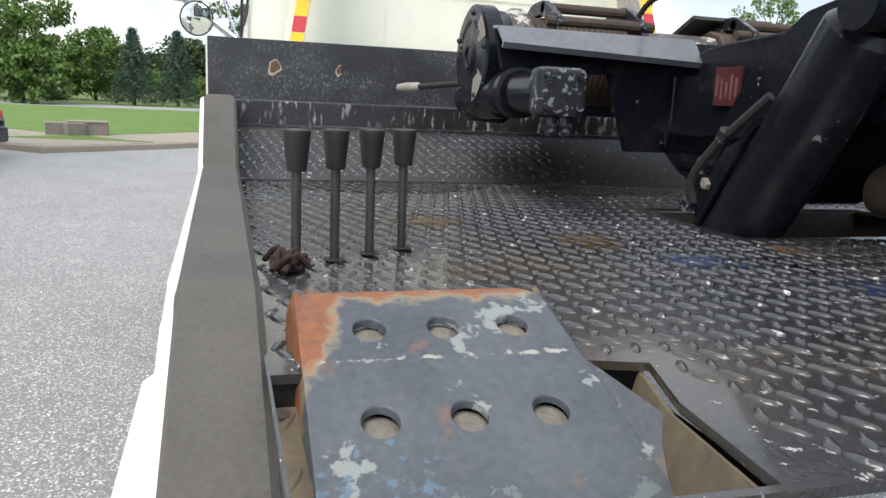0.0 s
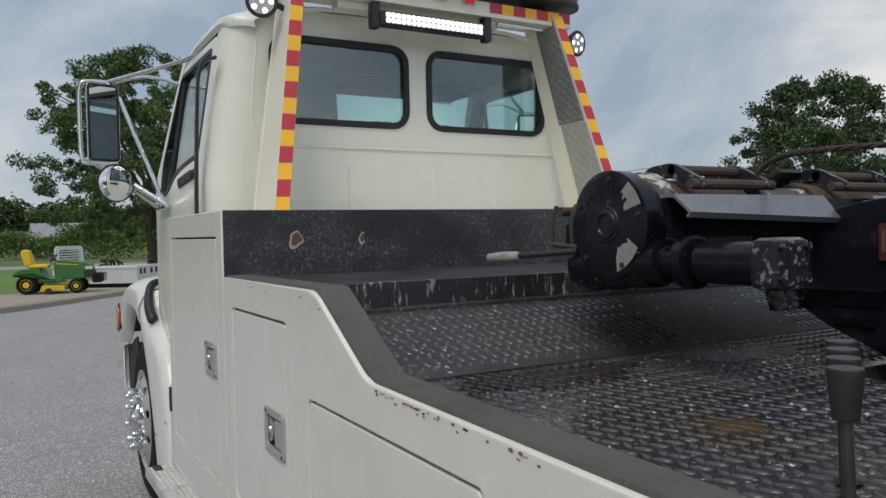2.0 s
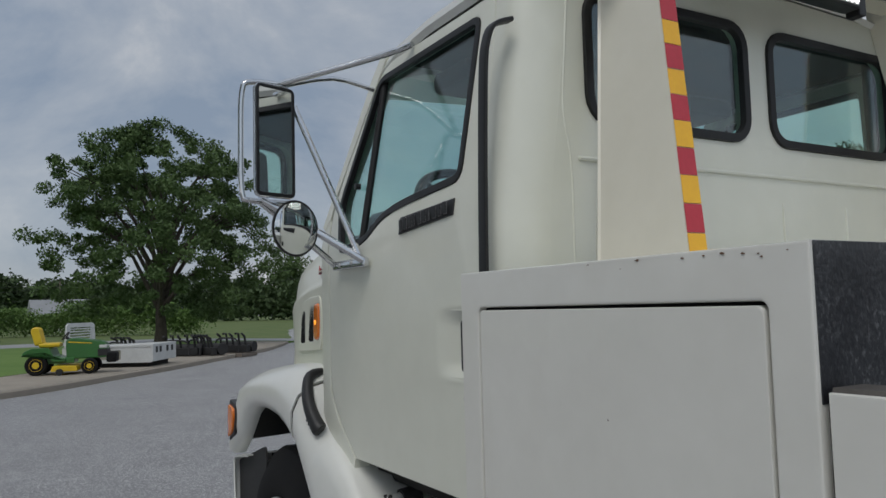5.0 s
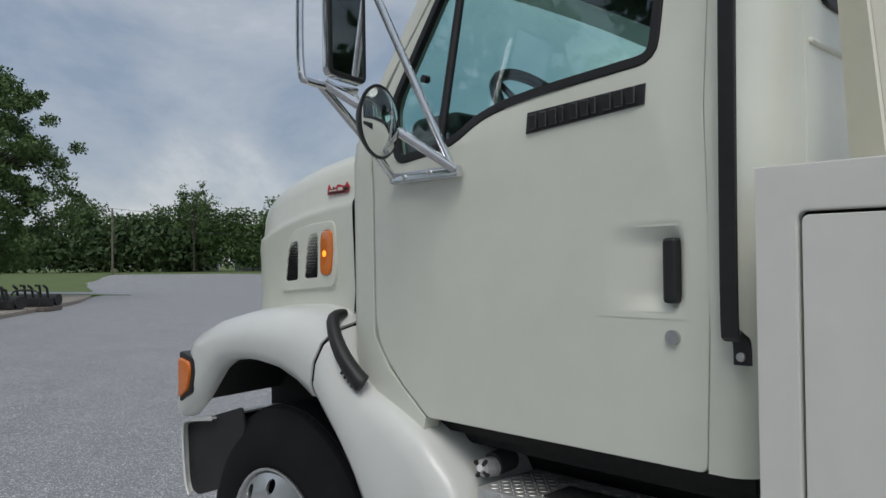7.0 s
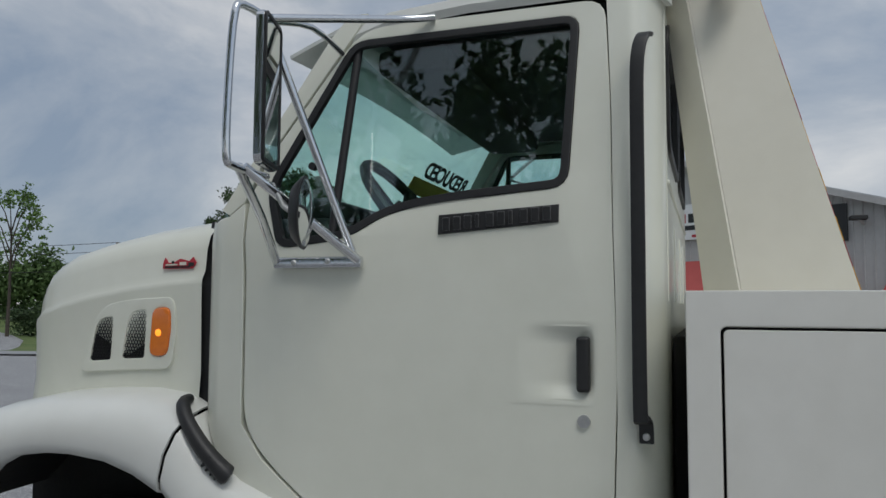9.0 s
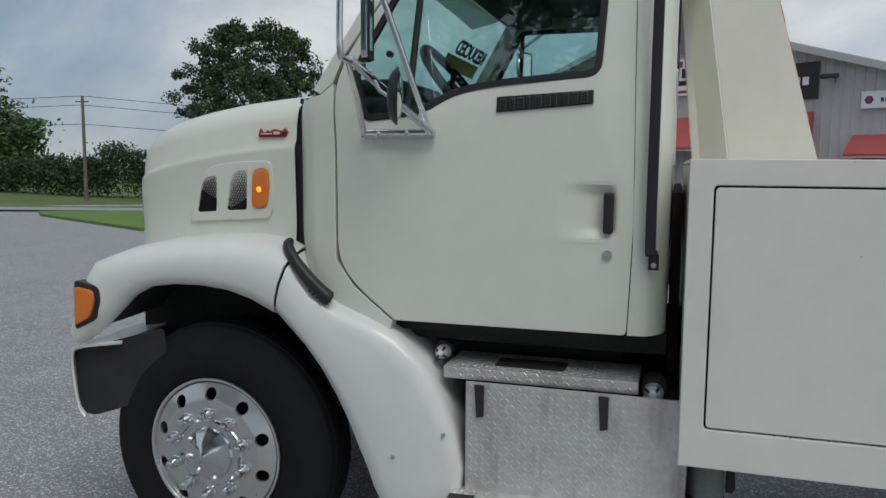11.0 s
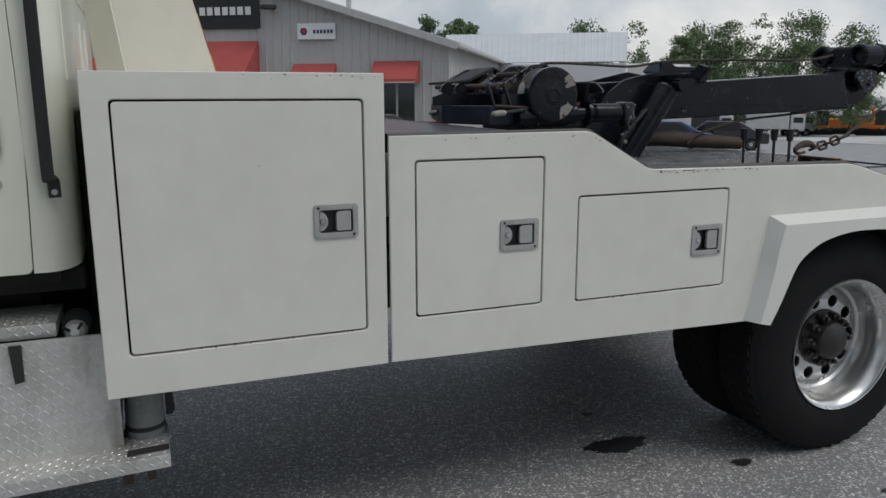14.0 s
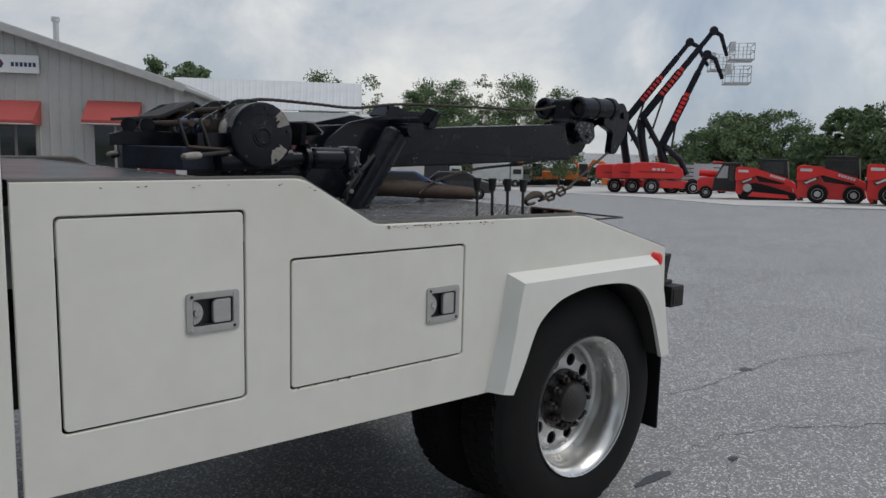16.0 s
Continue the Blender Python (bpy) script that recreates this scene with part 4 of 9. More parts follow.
part("leaf_spring", tube(B(), [(2.4, 0.72, 0.70), (3.05, 0.72, 0.62), (3.65, 0.72, 0.72)], 0.045, curve=4), FRAME, truck)


# tool boxes with flush doors
LATCH = surface("satin_latch_metal", (0.46, 0.46, 0.45), (0.40, 0.40, 0.39), rough=0.35, rough2=0.5, metal=0.35, scale=20, fine=140)


def latch(x0, z0, x1, z1, parent, y=0.0):
    w, h = x1 - x0, z1 - z0
    cut = round_rect(x0 + 0.12 * w, z0 + 0.17 * h, x1 - 0.12 * w, z1 - 0.17 * h, 0.008)
    fr = part("paddle_latch", plate(B(), round_rect(x0, z0, x1, z1, 0.012), [cut], 0.02, ys(y - 0.005), bevel=0.002), LATCH, parent, "satin metal paddle latch with key lock")
    part("latch_dish", plate(B(), cut, [], 0.004, ys(y + 0.018)), PLASTIC, fr)
    part("dish_rim", ring_strip(B(), cut, 0.004, 0.016, ys(y + 0.001)), PLASTIC, fr)
    part("paddle", prism(B(), round_poly([(x0 + 0.52 * w, z0 + 0.21 * h), (x0 + 0.50 * w, z0 + 0.27 * h), (x0 + 0.50 * w, z0 + 0.72 * h), (x0 + 0.55 * w, z0 + 0.79 * h), (x1 - 0.16 * w, z0 + 0.79 * h), (x1 - 0.16 * w, z0 + 0.21 * h)], 0.005), "y", y - 0.003, y + 0.012, 0.003), LATCH, fr)
    cz = z0 + 0.5 * h
    half = [(x0 + 0.125 * w, cz - 0.29 * h)] + [(x0 + 0.125 * w + 0.20 * w * math.cos(a), cz + 0.29 * h * math.sin(a)) for a in (radians(-80 + 16 * k) for k in range(11))] + [(x0 + 0.125 * w, cz + 0.29 * h)]
    part("lock_plate", plate(B(), half, [], 0.014, ys(y + 0.002), bevel=0.001), LATCH, fr)
    part("lock_cylinder", lathe(B(), [(-0.002, 0.009), (0.003, 0.0115), (0.012, 0.0115)], (x0 + 0.21 * w, y - 0.001, cz), seg=16), CHROME, fr)
    for u, v, dark in ((0.10, 0.10, 0), (0.90, 0.10, 1), (0.10, 0.90, 1), (0.90, 0.90, 0)):
        part("screw", lathe(B(), [(0, 0.0042), (0.002, 0.005)], (x0 + u * w, y - 0.007, z0 + v * h), seg=8), PLASTIC if dark else STEEL, fr)


def box_door(x0, z0, x1, z1, hole, parent, lat):
    gap = 0.005
    d = part("toolbox_door", plate(B(), round_rect(x0, z0, x1, z1, 0.012), [round_rect(lat[0] + 0.004, lat[1] + 0.004, lat[2] - 0.004, lat[3] - 0.004, 0.008)], 0.018, ys(0.001), bevel=0.003),
             WHITE_WORN, parent, "flush white toolbox door with a paddle latch")
    latch(*lat, d)
    return d


front_hole, mid_hole, rear_hole = (round_rect(x0 - 0.006, z0 - 0.006, x1 + 0.006, z1 + 0.006, 0.014) for x0, z0, x1, z1 in
                                   ((0.08, 0.87, 0.823, 1.632), (1.009, 0.893, 1.493, 1.428), (1.647, 0.885, 2.337, 1.277)))
b1 = part("front_toolbox", plate(B(), [(0, 0.735), (0.9, 0.733), (0.9, 1.719), (0, 1.719)], [front_hole], 0.02, ys(0), bevel=0.006), WHITE_WORN, truck, "tall white steel toolbox behind the cab")
box_door(0.08, 0.87, 0.823, 1.632, front_hole, b1, (0.655, 1.19, 0.802, 1.303))
part("box_back", box(B(), (0.012, 0.032, 0.75), (0.888, 0.05, 1.70)), FRAME, b1)
part("box_front", box(B(), (0.0, 0.022, 0.735), (0.012, 2 * YC - 0.004, 1.70)), WHITE, b1)
part("box_top", box(B(), (0.0, 0.0205, 1.705), (0.896, 2 * YC - 0.0, 1.719), 0.004), WHITE_WORN, b1)
part("box_floor", box(B(), (0.012, 0.022, 0.735), (0.89, 0.6, 0.748)), FRAME, b1)
part("bulkhead", box(B(), (0.886, 0.006, 1.50), (0.902, 2 * YC - 0.006, 1.7185), 0.002), WORN_BLACK, truck, "worn black steel bulkhead across the deck")
PRIMER_RIM = surface("pale_primer_rim", (0.52, 0.44, 0.36), (0.40, 0.32, 0.25), rough=0.8, scale=60, fine=200)
BARE_RUST = surface("dull_bare_rust", (0.17, 0.095, 0.055), (0.10, 0.06, 0.04), rough=0.85, scale=60, fine=200)
for y, r in ((0.23, 0.022), (0.458, 0.017)):
    ring = [(y + r * (1.0 + 0.25 * math.sin(3 * a + y * 9)) * math.cos(a) * (1.0 if r > 0.02 else 0.6), 1.624 + r * 1.3 * (1.0 + 0.22 * math.sin(2 * a + y)) * math.sin(a)) for a in (2 * math.pi * k / 20 for k in range(20))]
    hole = part("rust_hole", plate(B(), ring, [], 0.001, lambda u, v, w: Vector((0.9055 - w, u, v))), PRIMER_RIM, truck, "rusted hole in the black paint")
    part("hole_core", plate(B(), [(y + 0.0015 + (a - y) * 0.76, 1.627 + (b - 1.624) * 0.72) for a, b in ring], [], 0.001, lambda u, v, w: Vector((0.9065 - w, u, v))), BARE_RUST, hole)

TOP = [(0.912, 1.517), (1.686, 1.52), (1.952, 1.37), (3.0, 1.357), (3.605, 1.186)]
side = round_poly([*TOP, (3.63, 0.70), (3.54, 0.70), (3.475, 0.89), (3.40, 1.01), (3.315, 1.085), (3.2, 1.11), (2.86, 1.11), (2.72, 1.09), (2.64, 1.05), (2.60, 1.0), (2.54, 0.706), (0.912, 0.735)],
                  [0, 0.03, 0.03, 0.05, 0.02, 0.02, 0.0, 0, 0, 0, 0, 0, 0, 0, 0, 0, 0])
for far in (0, 1):
    fix = mirrored if far else (lambda b: b)
    holes = [] if far else [mid_hole, rear_hole]
    bed = part("deck_side", fix(plate(B(), side, holes, 0.012, ys(0), bevel=0.005)), WHITE_WORN, truck, "white side panel of the wrecker body with toolbox doors")
    if not far:
        box_door(1.009, 0.893, 1.493, 1.428, mid_hole, bed, (1.322, 1.098, 1.476, 1.213))
        box_door(1.647, 0.885, 2.337, 1.277, rear_hole, bed, (2.168, 1.013, 2.316, 1.141))
        part("box_back", box(B(), (0.93, 0.03, 0.75), (2.5, 0.04, 1.33)), FRAME, bed)
    rail = [[(x, y, z + dz) for y, dz in ((0.0125, -0.004), (0.016, 0.002), (0.079, 0.002), (0.0835, -0.003), (0.0835, -0.06))] for x, z in TOP]
    part("deck_rail", fix(thicken(loft(B(), rail), -0.004)), RAIL, bed, "dusty black flat rail along the deck edge", angle=0.5)
    # flare over the dual wheels
    outer = [(2.466, 0.714), (2.49, 0.80), (2.522, 0.924), (2.54, 1.02), (2.553, 1.10), (2.562, 1.153), (2.80, 1.153), (3.0, 1.154), (3.25, 1.155), (3.40, 1.155), (3.505, 1.155), (3.555, 1.0), (3.625, 0.69)]
    crease = [(2.502, 0.710), (2.527, 0.80), (2.556, 0.924), (2.572, 1.02), (2.588, 1.09), (2.597, 1.12), (2.80, 1.12), (3.0, 1.121), (3.25, 1.121), (3.38, 1.121), (3.468, 1.12), (3.522, 0.98), (3.588, 0.69)]
    lip = [(2.548, 0.702), (2.60, 0.80), (2.656, 0.924), (2.70, 0.98), (2.779, 1.031), (2.85, 1.055), (2.95, 1.073), (3.041, 1.077), (3.16, 1.073), (3.277, 1.053), (3.37, 1.0), (3.45, 0.89), (3.528, 0.69)]
    lip = [(p.x, p.y) for p in smooth_path([(u, v, 0) for u, v in lip], 3)]
    outer, crease = ([(p.x, p.y) for a_, b_ in zip(q, q[1:]) for p in (Vector(a_).lerp(Vector(b_), k_ / 3) for k_ in range(3))] + [q[-1]] for q in (outer, crease))
    shape = list(zip(outer, crease, lip))
    rows = [[(o[0], 0.002, o[1]), (c[0], -0.058, c[1]), (i[0], -0.060, i[1]), (i[0], -0.052, i[1]), (i[0], -0.046, i[1])] for o, c, i in shape]
    part("wheel_flare", fix(thicken(loft(B(), rows), -0.004)), WHITE, bed, "white flare over the rear wheels", angle=0.35)
    part("wheel_arch", fix(thicken(loft(B(), [[(p[4][0], -0.052, p[4][2] + 0.003), (p[4][0], 0.7, p[4][2] + 0.003)] for p in rows]), -0.01)), FRAME, bed)
    part("mud_flap", fix(box(B(), (3.648, 0.02, 0.29), (3.661, 0.64, 0.80), 0.004)), RUBBER, bed, "black rubber mud flap")
    tl = part("tail_lamp", fix(lathe(B(), [(-0.012, 0.010), (-0.008, 0.024), (0.0, 0.031), (0.03, 0.033)], (3.512, -0.030, 1.137), (-0.25, 1, 0), seg=20)), RED_LAMP, bed, "small round red tail lamp")
    part("bed_tail", fix(box(B(), (3.59, 0.0125, 0.74), (3.604, 2 * YC - 0.02, 1.16))), WHITE, bed)

# deck: shelf, lip, ramp and tread plate floor
part("deck_shelf", box(B(), (0.903, 0.0845, 1.495), (1.46, 2 * YC - 0.0845, 1.513), 0.003), WORN_BLACK, truck, "worn black shelf in front of the winch")
part("shelf_lip", box(B(), (1.46, 0.0845, 1.45), (1.478, 2 * YC - 0.0845, 1.516), 0.004), SCRAPED, truck)
part("shelf_lap", box(B(), (1.46, 0.0845, 1.44), (1.52, 2 * YC - 0.0845, 1.452), 0.002), WORN_BLACK, truck)
RAMP = ((1.50, 1.449), (1.83, 1.333))
part("deck_ramp", prism(B(), [(1.50, 1.449), (1.83, 1.333), (1.83, 1.315), (1.50, 1.43)], "y", 0.0845, 2 * YC - 0.0845), TREAD_DRY, truck, "black tread plate ramp")
deck = part("deck_floor", plate(B(), [(1.83, 0.084), (3.38, 0.084), (3.38, 2 * YC - 0.084), (1.83, 2 * YC - 0.084)],
                                [[(3.146, 0.0865), (3.372, 0.0865), (3.372, 0.37), (3.25, 0.38), (3.165, 0.405), (3.15, 0.35)], [(2.25, 0.93), (2.42, 0.915), (2.60, 0.93), (2.60, 1.50), (2.42, 1.515), (2.25, 1.50)]], 0.008,
                                lambda u, v, w: Vector((u, v, 1.33 - w))), TREAD, truck, "wet black tread plate deck floor with worn paint")


def lozenges(spots, place, length=0.013, width=0.0048, high=0.0018, seg=8):
    """Raised domed bars of tread plate, each turned one way or the other."""
    v, f = [], []
    ring = [(math.cos(2 * math.pi * k / seg), math.sin(2 * math.pi * k / seg)) for k in range(seg)]
    for u, w, turn in spots:
        c, s_ = math.cos(turn), math.sin(turn)
        o = len(v)
        for ku, kw, h in ((1.0, 1.0, 0.0), (0.86, 0.72, high * 0.72), (0.5, 0.34, high)):
            for x, y in ring:
                p, q = length * ku * x, width * kw * y
                v.append(tuple(place(u + p * c - q * s_, w + p * s_ + q * c, h)))
        for r in (0, seg):
            f += [(o + r + k, o + r + (k + 1) % seg, o + r + seg + (k + 1) % seg, o + r + seg + k) for k in range(seg)]
        f.append(tuple(o + 2 * seg + k for k in range(seg)))
    data = bpy.data.meshes.new("tmp")
    data.from_pydata(v, [], f)
    bm = B()
    bm.from_mesh(data)
    bpy.data.meshes.remove(data)
    return bm


def diamond_grid(x0, x1, y0, y1, skip=None):
    """Tread plate laid in rows across the deck, the bars of neighbouring rows turned against each other."""
    out, i, x = [], 0, x0 + 0.012
    while x < x1 - 0.01:
        y = y0 + 0.008 + (0.0, 0.004, 0.015, 0.019)[i % 4]
        while y < y1 - 0.008:
            if not (skip and skip(x, y)):
                out.append((x, y, -0.40 if i % 2 == 0 else 0.42))
            y += 0.030
        x += 0.0256
        i += 1
    return out


def tread_grid(u0, u1, v0, v1, step=0.034, skip=None):
    i, out = 0, []
    u = u0 + step / 2
    while u < u1:
        j, v = 0, v0 + step / 2
        while v < v1:
            if not (skip and skip(u, v)):
                out.append((u, v, 0.78 if (i + j) % 2 else -0.78))
            v += step
            j += 1
        u += step
        i += 1
    return out


deck_bars = diamond_grid(1.835, 3.375, 0.09, 2.33, skip=lambda u, v: (u > 3.13 and v < 0.42) or (2.23 < u < 2.62 and 0.895 < v < 1.535))
tagged(part("tread_pattern", lozenges(deck_bars, lambda u, v, h: (u, v, 1.33 + h), 0.0150, 0.0052, 0.0026), TREAD, deck, angle=1.3), kind="stuff")
slope = (RAMP[1][1] - RAMP[0][1]) / (RAMP[1][0] - RAMP[0][0])
tagged(part("ramp_tread", lozenges(diamond_grid(1.525, 1.825, 0.09, 2.33, lambda x, y: 0.98 < y < 1.45), lambda u, v, h: (u + h * 0.3, v, RAMP[0][1] + (u - RAMP[0][0]) * slope + h), 0.0150, 0.0054, 0.0020), TREAD, deck, angle=1.3), kind="stuff")


# ---- stains, chips and rust on the body ----
def stain_mat(name, colour, rough, cover):
    """A thin film with a ragged, fading edge."""
    m = surface(name, colour, tuple(v * 0.6 for v in colour), rough=rough, scale=12, fine=70)
    n, l = m.node_tree.nodes, m.node_tree.links
    co, off, ln, nz = n.new("ShaderNodeTexCoord"), n.new("ShaderNodeVectorMath"), n.new("ShaderNodeVectorMath"), n.new("ShaderNodeTexNoise")
    off.operation, off.inputs[1].default_value, ln.operation = "SUBTRACT", (0.5, 0.5, 0.5), "LENGTH"
    flat = n.new("ShaderNodeVectorMath")
    flat.operation, flat.inputs[1].default_value = "MULTIPLY", (2, 2, 0)
    nz.inputs["Scale"].default_value, nz.inputs["Detail"].default_value, nz.inputs["Roughness"].default_value = 14.0, 8.0, 0.65
    add, rg, mx, tr = n.new("ShaderNodeMath"), n.new("ShaderNodeMapRange"), n.new("ShaderNodeMixShader"), n.new("ShaderNodeBsdfTransparent")
    add.operation, add.inputs[1].default_value = "MULTIPLY_ADD", -0.55
    rg.inputs["From Min"].default_value, rg.inputs["From Max"].default_value, rg.inputs["To Max"].default_value = cover, cover + 0.22, 0.92
    l.new(co.outputs["Generated"], off.inputs[0])
    l.new(off.outputs["Vector"], flat.inputs[0])
    l.new(flat.outputs["Vector"], ln.inputs[0])
    l.new(co.outputs["Object"], nz.inputs["Vector"])
    l.new(ln.outputs["Value"], add.inputs[0])
    l.new(nz.outputs["Fac"], add.inputs[2])
    l.new(add.outputs[0], rg.inputs["Value"])
    l.new(rg.outputs["Result"], mx.inputs["Fac"])
    l.new(tr.outputs["BSDF"], mx.inputs[1])
    l.new(n["Principled BSDF"].outputs["BSDF"], mx.inputs[2])
    l.new(mx.outputs["Shader"], n["Material Output"].inputs["Surface"])
    return m


MUD = stain_mat("brown_puddle_film", (0.018, 0.012, 0.007), 0.22, 0.08)
OCHRE = stain_mat("ochre_rust_stain", (0.13, 0.082, 0.030), 0.35, 0.27)
BLUE_SMEAR = stain_mat("blue_paint_smear", (0.035, 0.055, 0.13), 0.35, 0.30)
RUSTY_FILM = stain_mat("orange_rust_stain", (0.16, 0.075, 0.035), 0.5, 0.30)
for name, mat_, x, y, rx, ry in (("puddle", MUD, 1.94, 0.42, 0.15, 0.36), ("puddle", MUD, 1.98, 0.95, 0.12, 0.30), ("rust_stain", OCHRE, 2.42, 0.40, 0.20, 0.14), ("rust_stain", OCHRE, 2.62, 0.62, 0.14, 0.12),
                                 ("paint_smear", BLUE_SMEAR, 2.78, 0.72, 0.16, 0.14), ("paint_smear", BLUE_SMEAR, 2.95, 0.86, 0.2, 0.12), ("rust_stain", RUSTY_FILM, 2.72, 0.93, 0.15, 0.09)):
    part(name, plate(B(), [(x - rx, y - ry), (x + rx, y - ry), (x + rx, y + ry), (x - rx, y + ry)], [], 0.0004, lambda u, v, w, h=1.3316 if name == "puddle" else 1.3310: Vector((u, v, h - w))), mat_, deck, smooth=False)
CHIP = surface("bare_rusty_chip", (0.24, 0.13, 0.07), (0.13, 0.08, 0.055), rough=0.8, scale=30, fine=150)
CHIP_PALE = surface("pale_primer_chip", (0.42, 0.33, 0.24), (0.30, 0.2, 0.13), rough=0.8, scale=30, fine=150)
crng = random.Random(12)


def chip(x, z, r, parent, mat_):
    k = crng.uniform(0, 6)
    ring = [(x + r * (1 + 0.35 * math.sin(3 * a + k) + 0.2 * math.sin(5 * a)) * math.cos(a) * 1.3, z + r * 0.55 * (1 + 0.3 * math.sin(2 * a + k)) * math.sin(a)) for a in (2 * math.pi * i / 12 for i in range(12))]
    part("paint_chip", plate(B(), ring, [], 0.0006, ys(-0.0012)), mat_, parent, smooth=False)


side_near = [o for o in truck.children if o.name.startswith("deck_side")][0]
for k in range(40):
    x = 2.0 + 0.5 * crng.random() ** 1.4
    chip(x, 1.369 - 0.0125 * (x - 1.95) - 0.006 - 0.010 * crng.random() ** 2, crng.uniform(0.0015, 0.0045), side_near, CHIP if crng.random() < 0.6 else CHIP_PALE)
for k in range(12):
    x = 1.0 + 0.9 * crng.random()
    z = 1.518 if x < 1.686 else 1.518 - 0.564 * (x - 1.686)
    chip(x, z - 0.010 - 0.01 * crng.random(), crng.uniform(0.0015, 0.003), side_near, CHIP)
for k in range(11):
    chip(0.45 + 0.43 * crng.random(), 1.712 - 0.016 * crng.random() ** 2, crng.uniform(0.0012, 0.0036), b1, CHIP)
for k in range(22):
    chip(1.66 + 0.62 * crng.random(), 0.8805 + 0.004 * crng.random(), crng.uniform(0.0015, 0.005), side_near, CHIP)
for k in range(12):
    chip(0.12 + 0.68 * crng.random(), 0.866 + 0.003 * crng.random(), crng.uniform(0.0015, 0.0035), b1, CHIP)


# ---- mirrors, badge, steps ----
for far in (0, 1):
    fix = mirrored if far else (lambda b: b)
    arm = part("mirror_bracket", fix(box(tube(B(), [(-1.155, 0.163, 1.80), (-1.11, 0.0, 1.92), (-1.077, -0.165, 2.035)], 0.0125), (-1.16, 0.142, 1.788), (-0.875, 0.168, 1.822), 0.008)), CHROME, truck, "polished tube bracket of the door mirrors")
    part("bracket_tube", fix(tube(B(), [(-0.89, 0.15, 1.812), (-1.07, -0.15, 2.035)], 0.014)), CHROME, arm)
    part("bracket_tube", fix(tube(B(), [(-0.895, 0.145, 1.815), (-1.045, -0.04, 2.37)], 0.0115)), CHROME, arm)
    part("bracket_tube", fix(tube(B(), [(-0.70, 0.262, 2.535), (-0.80, 0.20, 2.52), (-1.035, -0.09, 2.445)], 0.0115, curve=3)), CHROME, arm)
    part("bracket_tube", fix(tube(B(), [(-1.0, 0.255, 2.455), (-1.02, 0.10, 2.485), (-1.04, -0.08, 2.44)], 0.009, curve=3)), CHROME, arm)
    part("mirror_loop", fix(tube(B(), [(-1.05, -0.06, 2.445), (-1.055, -0.19, 2.445), (-1.06, -0.222, 2.41), (-1.07, -0.225, 2.25), (-1.075, -0.22, 2.06), (-1.072, -0.19, 2.03), (-1.065, -0.05, 2.025)], 0.0105, curve=4)), CHROME, arm)
    for x, z in ((-1.09, 1.805), (-0.98, 1.808)):
        part("bracket_bolt", fix(lathe(B(), [(0, 0.006), (0.003, 0.009), (0.006, 0.009)], (x, 0.138, z), seg=8)), STEEL, arm)
    head = lambda u, v, w: Vector((-1.012 - w - (u + 0.12) * 0.30, u, v))
    mh = part("door_mirror", fix(plate(B(), round_rect(-0.198, 2.035, -0.04, 2.43, 0.022), [], 0.024, head, bevel=0.008)), CHROME, truck, "tall rectangular chrome door mirror")
    part("mirror_rim", fix(ring_strip(B(), round_rect(-0.195, 2.038, -0.043, 2.427, 0.02), 0.012, 0.008, lambda u, v, w: head(u, v, w - 0.006))), PLASTIC, mh)
    glass_m = surface("mirror_glass", (0.80, 0.82, 0.82), (0.78, 0.80, 0.80), rough=0.015, rough2=0.02, metal=1.0) if not far else glass_m
    part("mirror_face", fix(plate(B(), round_rect(-0.186, 2.047, -0.052, 2.418, 0.014), [], 0.002, lambda u, v, w: head(u, v, w - 0.003))), glass_m, mh)
    sp = part("round_mirror", fix(lathe(B(), [(-0.03, 0.02), (-0.022, 0.07), (0.0, 0.094), (0.006, 0.096), (0.008, 0.09)], (-0.937, -0.08, 1.92), (1, 0.33, -0.03), seg=36)), PLASTIC, truck, "round convex spot mirror with black rim")
    part("mirror_face", fix(lathe(B(), [(0.007, 0.09), (0.014, 0.075), (0.020, 0.05), (0.023, 0.02), (0.0235, 0.002)], (-0.937, -0.08, 1.92), (1, 0.33, -0.03), seg=36)), glass_m, sp)
    part("mirror_stay", fix(tube(B(), [(-0.965, -0.08, 1.92), (-1.0, -0.07, 1.94), (-1.03, -0.08, 2.0)], 0.007)), STEEL, sp)
    # door badge: black plate with raised plain blocks
    LATCH_EDGE = surface("worn_chrome_edge", (0.20, 0.20, 0.20), (0.06, 0.06, 0.06), rough=0.35, metal=0.5, scale=40, fine=160) if not far else LATCH_EDGE
    badge = part("door_badge", fix(plate(B(), [(-0.655, 1.879), (-0.319, 1.904), (-0.319, 1.952), (-0.655, 1.934)], [], 0.006, cab_side(-0.006), bevel=0.002)), PLASTIC, truck, "black badge plate with raised chrome-edged blocks")
    for k in range(10):
        u = -0.64 + k * 0.0312
        w = 0.012 if k in (3, 6) else 0.022
        z = 1.886 + (u + 0.655) * 0.075
        blk = part("badge_block", fix(box(B(), (u, 0.1645, z), (u + w, 0.169, z + 0.038), 0.002)), LATCH_EDGE, badge, "raised block with a worn metal edge")
        part("block_face", fix(box(B(), (u + 0.0018, 0.163, z + 0.0018), (u + w - 0.0018, 0.1655, z + 0.0362), 0.001)), PLASTIC, blk)

